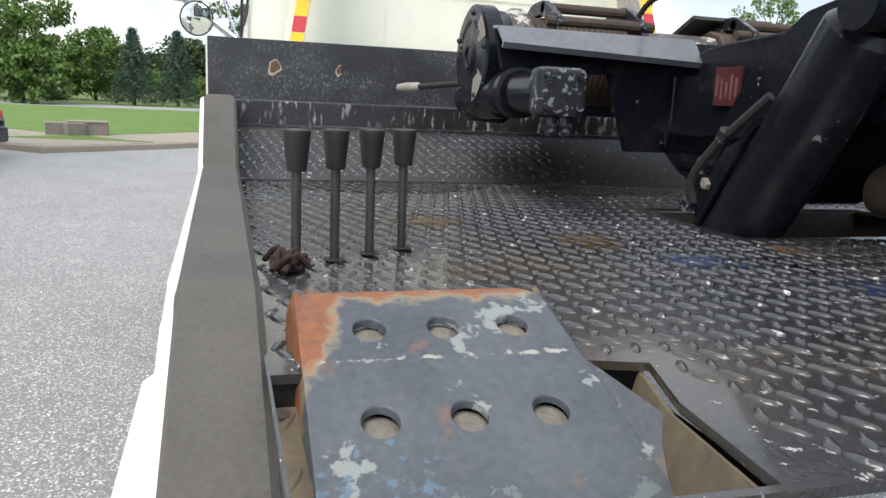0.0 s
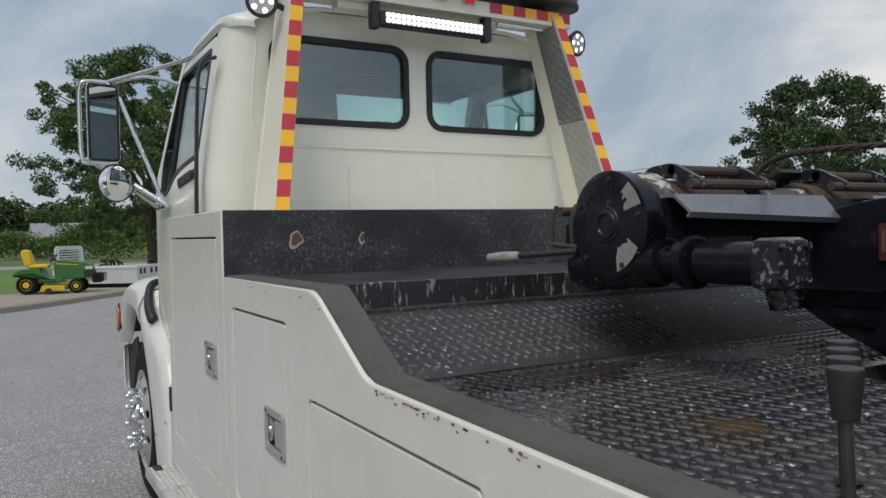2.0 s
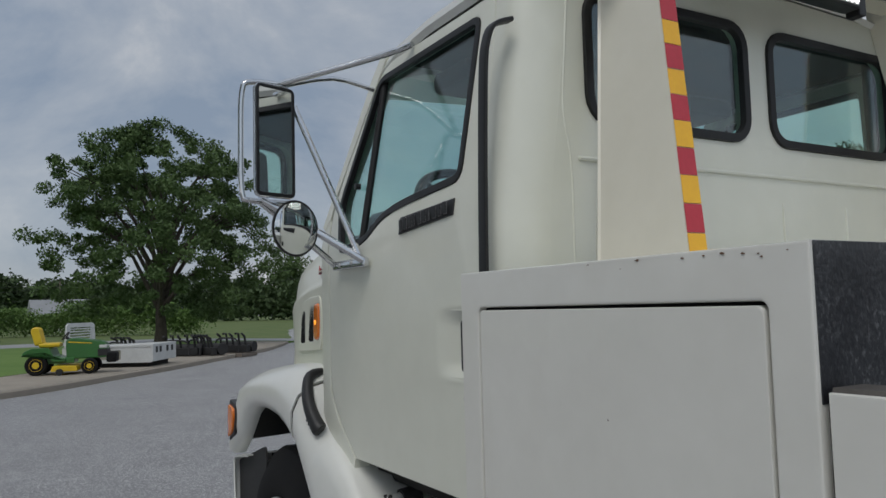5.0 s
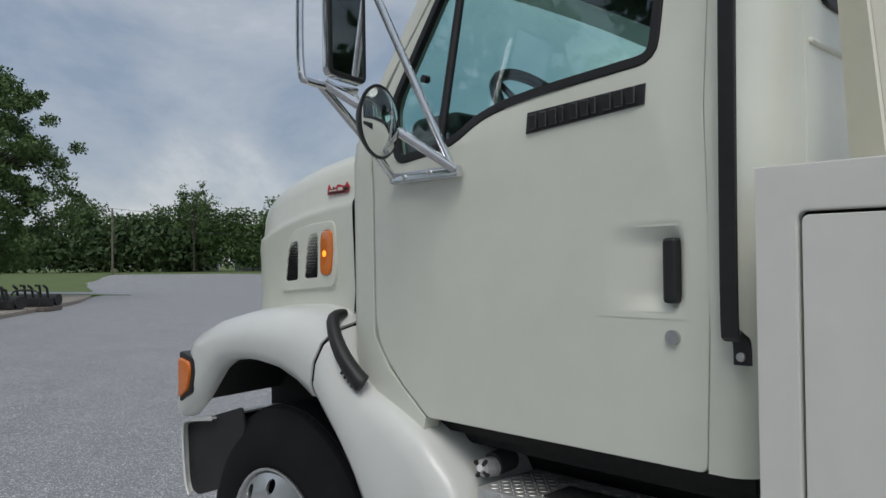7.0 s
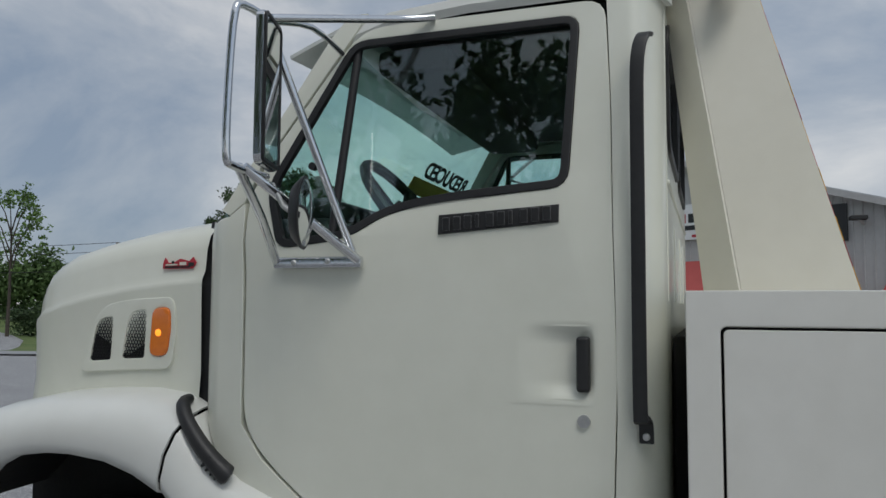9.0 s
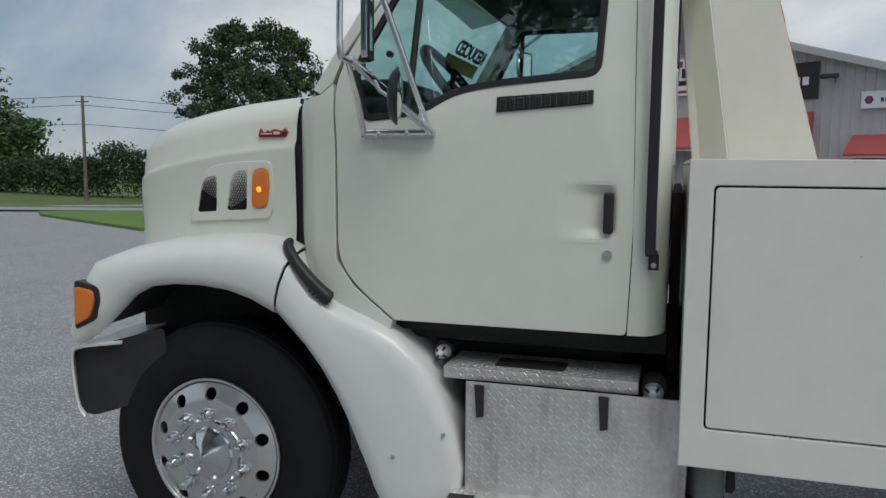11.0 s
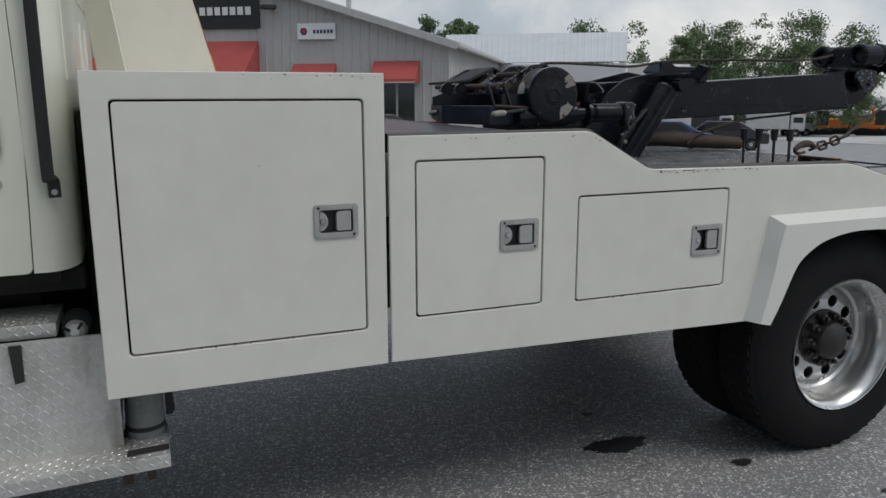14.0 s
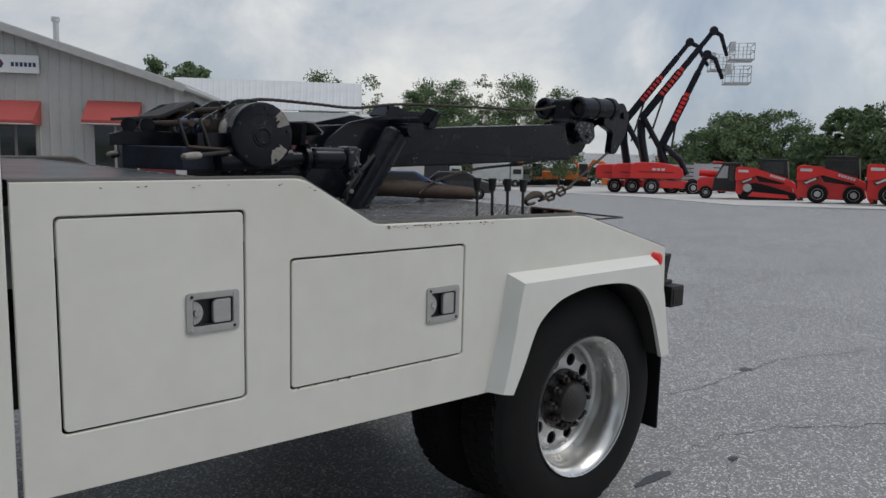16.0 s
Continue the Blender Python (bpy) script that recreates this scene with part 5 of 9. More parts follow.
step_label = "aluminium tread plate step below the cab door"
ustep = part("cab_step", box(B(), (-0.842, 0.17, 0.905), (-0.137, 0.42, 0.951), 0.004), CHECKER, truck, step_label)
tagged(part("step_tread", lozenges(tread_grid(-0.83, -0.15, 0.18, 0.41, 0.0225), lambda u, v, h: (u, v, 0.951 + h), 0.0102, 0.0034, 0.0018), CHECKER, ustep), kind="stuff")
tagged(part("step_tread", lozenges(tread_grid(-0.83, -0.15, 0.908, 0.948, 0.022), lambda u, v, h: (u, 0.17 - h, v), 0.011, 0.004, 0.0014), CHECKER, ustep), kind="stuff")
part("grip_pad", plate(B(), round_rect(-0.66, 0.22, -0.40, 0.34, 0.01), [], 0.001, lambda u, v, w: Vector((u, v, 0.9545 - w))), BLACK_MATT, ustep)
tilt = lambda u: 0.49 + (u + 0.79) * 0.03
lstep = part("cab_step", plate(B(), [(-0.79, 0.0), (0.168, 0.0), (0.168, 0.26), (-0.79, 0.26)], [], 0.045, lambda u, v, w: Vector((u, v, tilt(u) + 0.012 - w)), bevel=0.004), CHECKER, truck, step_label)
tagged(part("step_tread", lozenges(tread_grid(-0.78, 0.16, 0.01, 0.25, 0.0225), lambda u, v, h: (u, v, tilt(u) + 0.012 + h), 0.0102, 0.0034, 0.0018), CHECKER, lstep), kind="stuff")
tagged(part("step_tread", lozenges(tread_grid(-0.78, 0.16, -0.03, 0.01, 0.022), lambda u, v, h: (u, -h, tilt(u) + v), 0.011, 0.004, 0.0014), CHECKER, lstep), kind="stuff")
for x0, x1 in ((-0.785, -0.69), (0.04, 0.166)):
    part("grip_pad", plate(B(), [(x0, 0.03), (x1, 0.03), (x1, 0.07), (x0, 0.07)], [], 0.001, lambda u, v, w: Vector((u, v, tilt(u) + 0.0155 - w))), BLACK_MATT, lstep)
tank = part("fuel_tank_cover", box(B(), (-0.742, 0.12, 0.50), (0.03, 0.135, 0.912), 0.003), CHECKER, truck, "dirty aluminium tread plate cover over the fuel tank")
tagged(part("cover_tread", lozenges(tread_grid(-0.735, 0.025, 0.53, 0.905, 0.0225), lambda u, v, h: (u, 0.12 - h, v), 0.0100, 0.0034, 0.0022), CHECKER, tank, smooth=False), kind="stuff")
part("tank_body", box(B(), (-0.74, 0.14, 0.49), (0.02, 0.62, 0.88), 0.04), FRAME, tank)
for x in (-0.707, -0.266):
    part("step_bracket", prism(B(), [(x, 0.905), (x + 0.035, 0.905), (x + 0.034, 0.79), (x + 0.008, 0.785)], "y", 0.108, 0.118), BLACK_MATT, tank)
VALVE_WHITE = surface("pale_cap_centre", (0.84, 0.84, 0.82), (0.74, 0.74, 0.72), rough=0.35)
CAP_METAL = surface("pale_cap_metal", (0.62, 0.62, 0.60), (0.45, 0.45, 0.43), rough=0.3, metal=0.3, scale=30, fine=120)
for x, y, z, r in ((-0.087, 0.205, 0.905, 0.036), (-0.868, 0.235, 0.985, 0.028)):
    cap = part("filler_cap", lathe(B(), [(-0.02, r * 0.5), (-0.016, r * 0.8), (0.0, r * 0.95), (0.012, r), (0.03, r), (0.05, r * 0.9)], (x, y, z), (0, 1, -0.12), seg=22), CAP_METAL, truck, "round pale metal filler cap with lugs")
    for q in range(4):
        part("cap_ear", box(B(), (-0.004, -0.024, r * 0.4), (0.004, -0.012, r * 1.08), 0.001, Matrix.Translation((x, y, z)) @ Matrix.Rotation(radians(35 + 90 * q), 4, "Y")), BLACK_MATT, cap)
    part("cap_centre", lathe(B(), [(-0.027, 0.001), (-0.027, r * 0.36), (-0.024, r * 0.42), (-0.014, r * 0.45)], (x, y, z), (0, 1, -0.12), seg=16), VALVE_WHITE, cap)
    part("cap_neck", lathe(B(), [(0.03, r * 1.2), (0.10, r * 1.25)], (x, y, z), (0, 1, 0.1), seg=20), BLACK_MATT, cap)
AIR_TANK = surface("grey_green_tank_paint", (0.24, 0.26, 0.25), (0.17, 0.18, 0.17), rough=0.45, scale=8, fine=60, bump=0.1)
post = part("air_tank", lathe(B(), [(0.50, 0.02), (0.503, 0.055), (0.515, 0.062), (0.725, 0.062), (0.735, 0.05)], (0.098, 0.205, 0), (0, 0, 1), seg=28), AIR_TANK, truck, "upright grey air tank under the toolbox")
for z in (0.56, 0.69):
    part("tank_band", lathe(B(), [(z - 0.008, 0.0625), (z - 0.007, 0.0645), (z + 0.007, 0.0645), (z + 0.008, 0.0625)], (0.098, 0.205, 0), (0, 0, 1), seg=28, caps=False), BLACK_MATT, post)
part("tank_bracket", prism(B(), [(0.165, 0.735), (0.215, 0.735), (0.205, 0.70), (0.19, 0.68), (0.195, 0.60), (0.185, 0.585), (0.165, 0.585)], "y", 0.19, 0.23, 0.003), BLACK_MATT, post)
for x in (-0.60, 0.02):
    part("step_hanger", box(B(), (x, 0.06, 0.415), (x + 0.03, 0.18, 0.47), 0.004), RUST_DARK, lstep)
    part("step_hanger", box(B(), (x + 0.075, 0.06, 0.42), (x + 0.10, 0.18, 0.47), 0.004), RUST_DARK, lstep)
# dark boxes added as the shade under the toolbox and behind the cab
part("underbox_shade", box(B(), (0.13, 0.75, 0.5), (0.3, 0.95, 0.74), 0.02), FRAME, truck)
part("cab_gap_shade", box(B(), (-0.05, 0.5, 0.9), (-0.01, 1.93, 1.60), 0.01), FRAME, truck)

# ---- cab interior ----
CLOTH = surface("grey_seat_cloth", (0.06, 0.062, 0.066), (0.09, 0.09, 0.092), rough=0.9, fine=120, bump=0.2)
HEAD_R = 0.20
for y in (0.62, 1.72):
    seat = part("seat", box(B(), (-0.75, y - 0.25, 1.36), (-0.27, y + 0.25, 1.5), 0.05), CLOTH, truck, "dark grey cab seat")
    part("backrest", box(B(), (-0.25, y - 0.24, 1.46), (-0.13, y + 0.24, 2.08), 0.05), CLOTH, seat)
    if y < 1:
        part("headrest", prism(B(), round_poly([(y - 0.22, 2.04), (y + HEAD_R, 2.04), (y + HEAD_R - 0.02, 2.44), (y - 0.22, 2.44)], 0.05), "x", -0.22, -0.14, 0.02), CLOTH, seat, "tall grey headrest of the driver's seat")
    part("seat_base", box(B(), (-0.72, y - 0.2, 1.12), (-0.3, y + 0.2, 1.36), 0.02), BLACK_MATT, seat)
part("dashboard", box(B(), (-1.36, 0.30, 1.55), (-1.04, 2.13, 1.965), 0.06, seg=3), PLASTIC, truck, "dark dashboard")
part("instrument_hood", box(B(), (-1.30, 0.34, 1.93), (-1.07, 0.92, 2.03), 0.04, seg=3), PLASTIC, truck)
wheel_c = Vector((-0.92, 0.62, 2.0))
tilt_m = Matrix.Translation(wheel_c) @ Matrix.Rotation(radians(52), 4, "Y")
sw = part("steering_wheel", tube(B(), [tilt_m @ Vector((0.22 * math.cos(a), 0.22 * math.sin(a), 0)) for a in (2 * math.pi * k / 32 for k in range(32))], 0.019, seg=8, closed=True), PLASTIC, truck, "large black steering wheel")
for a in (0.4, 2.2, 3.9, 5.5):
    part("spoke", tube(B(), [tilt_m @ Vector((0.03 * math.cos(a), 0.03 * math.sin(a), -0.03)), tilt_m @ Vector((0.215 * math.cos(a), 0.215 * math.sin(a), 0))], 0.011, seg=8), PLASTIC, sw)
part("steering_hub", lathe(B(), [(-0.25, 0.03), (-0.06, 0.03), (-0.05, 0.06), (0.0, 0.06)], wheel_c, tuple(tilt_m.to_3x3() @ Vector((0, 0, 1))), seg=18), PLASTIC, sw)
part("overhead_console", box(B(), (-1.0, 0.50, 2.46), (-0.74, 1.93, 2.55), 0.03), BLACK_MATT, truck)
part("inner_pillar", box(B(), (-0.17, 0.33, 1.2), (-0.12, 0.47, 2.55), 0.01), BLACK_MATT, truck)
part("inner_pillar", box(B(), (-0.17, 1.96, 1.2), (-0.12, 2.10, 2.55), 0.01), BLACK_MATT, truck)
SIGN_Y = surface("yellow_sign_card", (0.75, 0.55, 0.05), (0.70, 0.5, 0.05), rough=0.6)


def lettering(name, words, size, m, material, parent, deep=0.001):
    cu = bpy.data.curves.new(name, "FONT")
    cu.body, cu.size, cu.extrude, cu.align_x, cu.align_y = words, size, deep, "CENTER", "CENTER"
    cu.offset = size * 0.035
    ob = new(name, cu)
    dg = bpy.context.evaluated_depsgraph_get()
    data = bpy.data.meshes.new_from_object(ob.evaluated_get(dg))
    bpy.data.objects.remove(ob)
    data.transform(m)
    if parent is not None:
        data.transform(Matrix.Translation(-place_at(parent)))
    data.materials.clear()
    data.materials.append(material)
    ob = new(name, data)
    ob.parent = parent
    return ob


# sale lettering on the inside of the windscreen, readable from the road ahead
scr = Matrix.Translation((-1.206, 1.70, 2.277)) @ Matrix(((0, 0.515, -0.857, 0), (-1, 0, 0, 0), (0, 0.857, 0.515, 0), (0, 0, 0, 1)))
lettering("sale_lettering", "REDUCED", 0.108, scr @ Matrix.Translation((0, 0.05, -0.03)) @ Matrix.Diagonal((1.2, 1, 1, 1)), PLASTIC, truck)
card = box(B(), (-0.24, -0.076, -0.034), (0.38, 0.002, -0.031))
card.transform(scr)
sale = part("sale_card", card, SIGN_Y, truck, "yellow sale card inside the windscreen")
lettering("card_lettering", "DIESEL", 0.084, scr @ Matrix.Translation((0.04, -0.037, -0.03)) @ Matrix.Diagonal((1.25, 1, 1, 1)), PLASTIC, sale)

# ---- pylons, light bar and lamps ----
ZB, ZT = 1.72, 2.715


def pylon(u, v, w):
    """u along the truck 0 to 1, v upwards 0 to 1, w across from the outer face."""
    x0, x1 = 0.132 - 0.14 * v, 0.408 - 0.245 * v
    return Vector((x0 + (x1 - x0) * u, 0.319 + 0.177 * v + w, ZB + (ZT - ZB) * v))


CHECKER_DULL = surface("dull_grey_tread_plate", (0.30, 0.30, 0.29), (0.22, 0.22, 0.21), rough=0.35, rough2=0.5, metal=0.5, scale=9, fine=60, bump=0.05)
GREY_PANEL = surface("bare_grey_panel", (0.40, 0.39, 0.35), (0.33, 0.32, 0.29), rough=0.5, scale=12, fine=120, bump=0.1)
def far_pylon(bm):
    """The far pylon stands a little nearer the middle than its twin."""
    bm = mirrored(bm)
    bm.transform(Matrix.Translation((0, -0.03, 0)))
    return bm


for far in (0, 1):
    fix = far_pylon if far else (lambda b: b)
    py = part("pylon", fix(plate(B(), [(0, 0), (1, 0), (1, 1), (0, 1)], [], 0.056, pylon, bevel=0.0)), CREAM, truck, "tapering cream pylon behind the cab with striped edge")
    n = 15
    for k in range(n):
        v0, v1 = k / n + 0.001, (k + 1) / n - 0.001
        strip = loft(B(), [[pylon(1, v, w) + Vector((0.0015, 0, 0)) for w in (0.001, 0.055)] for v in (v0, v1)])
        part("tape_stripe", fix(thicken(strip, 0.001)), TAPE_RED if k % 2 else TAPE_YELLOW, py, smooth=False)
    part("inner_panel", fix(plate(B(), [(0.05, 0.01), (0.95, 0.01), (0.95, 0.455), (0.05, 0.455)], [], 0.002, lambda u, v, w: pylon(u, v, 0.0565 + w))), GREY_PANEL, py)
    inner = lambda u, v, w: pylon(u, v, 0.0575 + w)
    part("inner_plate", fix(plate(B(), [(0.06, 0.46), (0.93, 0.46), (0.93, 0.985), (0.06, 0.985)], [], 0.003, inner)), CHECKER_DULL, py, "tread plate lining of the pylon")
    tagged(part("lining_tread", fix(lozenges(tread_grid(0.015, 0.30, 0.465, 0.975, 0.0275, skip=lambda u, v: u > 0.9 * (0.276 - 0.105 * v)), lambda u, v, h: tuple(pylon(u / (0.276 - 0.105 * v), v, 0.0605 + h)), 0.0155, 0.0042, 0.003)), CHECKER_DULL, py, smooth=False), kind="stuff")
    tagged(part("lining_tread", fix(lozenges(tread_grid(0.02, 0.33, 0.015, 0.45, 0.0275, skip=lambda u, v: u > 0.92 * (0.276 - 0.105 * v)), lambda u, v, h: tuple(pylon(u / (0.276 - 0.105 * v), v, 0.0585 + h)), 0.0155, 0.0042, 0.003)), GREY_PANEL, py, smooth=False), kind="stuff")
    nose = lambda t, v: pylon(0, v, 0.0) + Vector((-0.088 + 0.03 * v, 0.07, 0)) * t
    part("front_strip", fix(thicken(loft(B(), [[nose(t, v) for t in (0.01, 1.0)] for v in (0.0, 1.0)]), -0.008)), CREAM, py, "cream painted tread plate strip along the front edge")
    tagged(part("strip_tread", fix(lozenges(tread_grid(0.006, 0.108, 0.02, 0.98, 0.0235), lambda u, v, h: tuple(nose(u / 0.113, v) + Vector((-0.6, -0.78, 0)) * h), 0.0115, 0.003, 0.0022)), CREAM, py), kind="stuff")
    part("front_web", fix(thicken(loft(B(), [[nose(1.0, v), pylon(0.10, v, 0.055)] for v in (0.0, 1.0)]), 0.004)), CREAM, py)
    lamp = part("work_lamp", fix(lathe(B(), [(0.045, 0.02), (0.035, 0.045), (0.0, 0.064), (-0.008, 0.066), (-0.012, 0.062)], (0.125, 0.375, 2.60), (-1, 0.25, 0.12), seg=32)), PLASTIC, truck, "round LED work lamp, lit")
    part("lamp_face", fix(lathe(B(), [(-0.0115, 0.061), (-0.013, 0.03), (-0.0135, 0.004)], (0.125, 0.375, 2.60), (-1, 0.25, 0.12), seg=32)), STEEL, lamp)
    base = Vector((0.125, 0.375, 2.60)) - Vector((-1, 0.25, 0.12)).normalized() * 0.014
    across, up = Vector((0.24, 0.97, 0)), Vector((0.11, -0.03, 0.99))
    for k in range(6):
        a, r = (2 * math.pi * k / 5, 0.036) if k < 5 else (0, 0)
        part("lamp_led", fix(lathe(B(), [(0, 0.006), (0.002, 0.0135), (0.003, 0.0135)], base + across * r * math.cos(a) + up * r * math.sin(a), (-1, 0.25, 0.12), seg=14)), LED, lamp)
    part("lamp_bracket", fix(tube(B(), [(0.09, 0.40, 2.60), (0.10, 0.455, 2.60), (0.10, 0.50, 2.58)], 0.014, seg=8)), PLASTIC, lamp)
beam = part("cross_beam", box(B(), (-0.015, 0.46, 2.665), (0.150, 2 * YC - 0.46, 2.735), 0.004), CREAM, truck, "cream cross beam between the pylons with striped tape")
y = 0.505
k = 0
while y < 2 * YC - 0.53:
    if not (0.98 < y < 1.42):
        part("tape_stripe", box(B(), (0.1505, y, 2.685), (0.1525, y + 0.068, 2.733)), TAPE_RED if k % 2 == 0 else TAPE_YELLOW, beam, smooth=False)
    y += 0.0695
    k += 1
for y in (1.054, 1.206, 1.356):
    rl = part("marker_lamp", box(B(), (0.151, y - 0.036, 2.708), (0.165, y + 0.036, 2.738), 0.004), STEEL, truck, "small red marker lamp, lit")
    part("marker_lens", box(B(), (0.16, y - 0.026, 2.709), (0.178, y + 0.026, 2.734), 0.007), RED_LAMP, rl)
bar_pts = round_poly([(-0.16, 0.40), (0.14, 0.37), (0.20, 0.5), (0.21, 1.93), (0.14, 2.06), (-0.16, 2.03)], 0.09)
lb = part("light_bar", prism(B(), bar_pts, "z", 2.765, 2.80, 0.01), PLASTIC, truck, "full-width warning light bar on the pylons")
CLEAR = surface("clear_lamp_cover", (0.75, 0.77, 0.78), (0.55, 0.57, 0.58), rough=0.15, scale=18, coat=0.6)
CLEAR_RED = surface("red_lamp_cover", (0.75, 0.16, 0.14), (0.85, 0.35, 0.32), rough=0.15, scale=18, coat=0.6)
for k in range(9):
    y0 = 0.43 + k * 0.176
    part("lens_module", box(B(), (-0.13, y0, 2.80), (0.185, y0 + 0.172, 2.855), 0.012), CLEAR_RED if k == 7 else CLEAR, lb)
for y in (0.62, 1.81):
    part("bar_foot", box(B(), (0.0, y - 0.04, 2.735), (0.1, y + 0.04, 2.766), 0.004), BLACK_MATT, lb)
led = part("led_bar", box(B(), (0.085, 0.90, 2.565), (0.15, 1.455, 2.63), 0.01), PLASTIC, truck, "long LED work light bar, lit")
part("led_reflector", box(B(), (0.149, 0.925, 2.573), (0.152, 1.435, 2.622), 0.001), STEEL, led)
for i in range(20):
    for j in range(2):
        part("led_chip", lathe(B(), [(0, 0.0118), (0.003, 0.010), (0.004, 0.004)], (0.152, 0.938 + i * 0.0255, 2.586 + j * 0.0235), (1, 0, 0), seg=10), LED, led)
for y in (0.885, 1.475):
    part("led_mount", box(B(), (0.09, y - 0.02, 2.55), (0.14, y + 0.02, 2.69), 0.006), PLASTIC, led)
part("air_horn", tube(B(), [(0.13, 1.53, 2.64), (0.13, 1.62, 2.64), (0.13, 1.80, 2.64)], [0.012, 0.014, 0.008]), CHROME, truck, "small chrome horn under the cross beam")
part("control_box", box(B(), (0.02, 0.72, 2.63), (0.10, 0.88, 2.665), 0.005), CREAM, truck)
part("control_box", box(B(), (0.02, 1.47, 2.63), (0.10, 1.56, 2.665), 0.005), CREAM, truck)

# ---- deck controls ----
for k in range(4):
    x, y = 2.776 - 0.0353 * k, 0.139 + 0.0525 * k
    lv = part("control_lever", tube(B(), [(x + 0.005, y, 1.30), (x, y, 1.46)], 0.0062, seg=10), SHAFT, truck, "upright control lever with tapered black knob")
    part("knob", lathe(B(), [(1.45, 0.0115), (1.452, 0.0125), (1.49, 0.0165), (1.4975, 0.0175), (1.50, 0.0165), (1.501, 0.008)], (x, y, 0), (0, 0, 1), seg=24), PLASTIC, lv)
    part("lever_slot", plate(B(), round_rect(x - 0.006, y - 0.013, x + 0.02, y + 0.013, 0.005), [], 0.001, lambda u, v, w: Vector((u, v, 1.3345 - w))), FRAME, lv)
bm = B()
for k in range(26):
    a, r = random.uniform(0, 6.28), random.uniform(0.0, 0.028)
    p = Vector((2.795 + r * math.cos(a), 0.128 + r * 0.7 * math.sin(a), 1.335))
    tube(bm, [p, p + Vector((random.uniform(-0.02, 0.02), random.uniform(-0.015, 0.015), random.uniform(0.006, 0.022))), p + Vector((random.uniform(-0.025, 0.025), random.uniform(-0.02, 0.02), 0.002))], 0.004, seg=6, curve=3)
rag = tagged(part("torn_boot", bm, surface("dried_leaf_brown", (0.05, 0.02, 0.018), (0.03, 0.018, 0.015), rough=0.8)), "torn dark red rubber boot at the first lever", "rubber boot", kind="stuff")

# humped cover plate with round holes
def hump(u, v, w):
    z = 1.372 - 0.40 * (u - 3.05) if u < 3.14 else 1.336 - 0.43 * (u - 3.14)
    lift = 0.006 * math.exp(-((u - 3.05) / 0.012) ** 2)
    return Vector((u, v, z - w - lift))


DULL_ZINC = surface("dull_bolt_head", (0.13, 0.125, 0.11), (0.22, 0.20, 0.16), rough=0.6, scale=40, fine=160, bump=0.2)
hole_rows = [(3.104, 0.014, (0.171, 0.236, 0.300)), (3.20, 0.0145, (0.163, 0.232, 0.299)), (3.30, 0.015, (0.16, 0.234, 0.305))]
rings = [[(x + r * math.cos(-2 * math.pi * k / 18), y + r * math.sin(-2 * math.pi * k / 18)) for k in range(18)] for x, r, yy in hole_rows for y in yy]
sheet = round_poly([(3.045, 0.112), (3.045, 0.344), (3.14, 0.349), (3.25, 0.364), (3.375, 0.372), (3.375, 0.108)], [0.015, 0.02, 0, 0, 0, 0])
hp = part("cover_plate", plate(B(), sheet, rings, 0.007, hump, bevel=0.002, cuts=((0, 3.06), (0, 3.14))), PLATE_RUSTY, truck, "bent grey steel cover plate with round holes and rusted edge")
rim = [((3.05, 0.344, 1.371), (3.052, 0.349, 1.362), (3.055, 0.350, 1.335)), ((3.145, 0.349, 1.333), (3.15, 0.353, 1.330), (3.152, 0.354, 1.29)),
       ((3.235, 0.358, 1.293), (3.241, 0.378, 1.315), (3.236, 0.381, 1.17)), ((3.375, 0.372, 1.235), (3.375, 0.384, 1.25), (3.375, 0.387, 1.12))]
part("plate_side", thicken(loft(B(), rim), 0.005), PLATE_RUSTY, hp, angle=0.25)
edge = [[(x, 0.112, z), (x, 0.106, z - 0.02), (x, 0.105, z - 0.08)] for x, z in ((3.05, 1.371), (3.14, 1.335), (3.25, 1.288), (3.375, 1.235))]
part("plate_side", thicken(loft(B(), edge), 0.006), PLATE_RUSTY, hp)
for x, r, yy in hole_rows:
    for y in yy:
        part("hole_bottom", lathe(B(), [(-0.0125, r + 0.003), (-0.0105, r + 0.002), (-0.009, r * 0.7), (-0.0085, 0.0005)], hump(x, y, 0.001), (0.37, 0, 0.93), seg=18), DULL_ZINC, hp)
TAN = surface("dirty_tan_steel", (0.16, 0.125, 0.08), (0.09, 0.07, 0.05), rough=0.85, scale=9, fine=60, bump=0.25, spots=(0.05, 0.04, 0.035), spot_at=0.58, spot_scale=8, edge=0.15)
part("well_side", thicken(loft(B(), [[(x, y, 1.32), (x - 0.004, y - 0.012, 1.26), (x - 0.004, y - 0.018, 1.12)] for x, y in ((3.160, 0.402), (3.25, 0.377), (3.374, 0.366))]), 0.004), TAN, truck)
strip = part("well_side", prism(B(), [(3.153, 1.15), (3.153, 1.306), (3.378, 1.245), (3.378, 1.15)], "y", 0.0868, 0.112), TAN, truck, "dirty tan tread plate strip beside the cover")
tagged(part("strip_tread", lozenges([(3.17 + 0.03 * k, 0.098, 0.9 if k % 2 else -0.5) for k in range(7)], lambda u, v, h: (u, v, 1.306 - (u - 3.153) * 0.271 + h), 0.013, 0.0035, 0.002), TAN, strip), kind="stuff")
part("strip_bolt", lathe(B(), [(0.0, 0.0065), (0.003, 0.006), (0.004, 0.003)], (3.163, 0.095, 1.303), (0.26, 0, 0.96), seg=12), RUST_DARK, strip)
part("well_front", box(B(), (3.132, 0.08, 1.12), (3.14, 0.41, 1.32)), FRAME, truck)
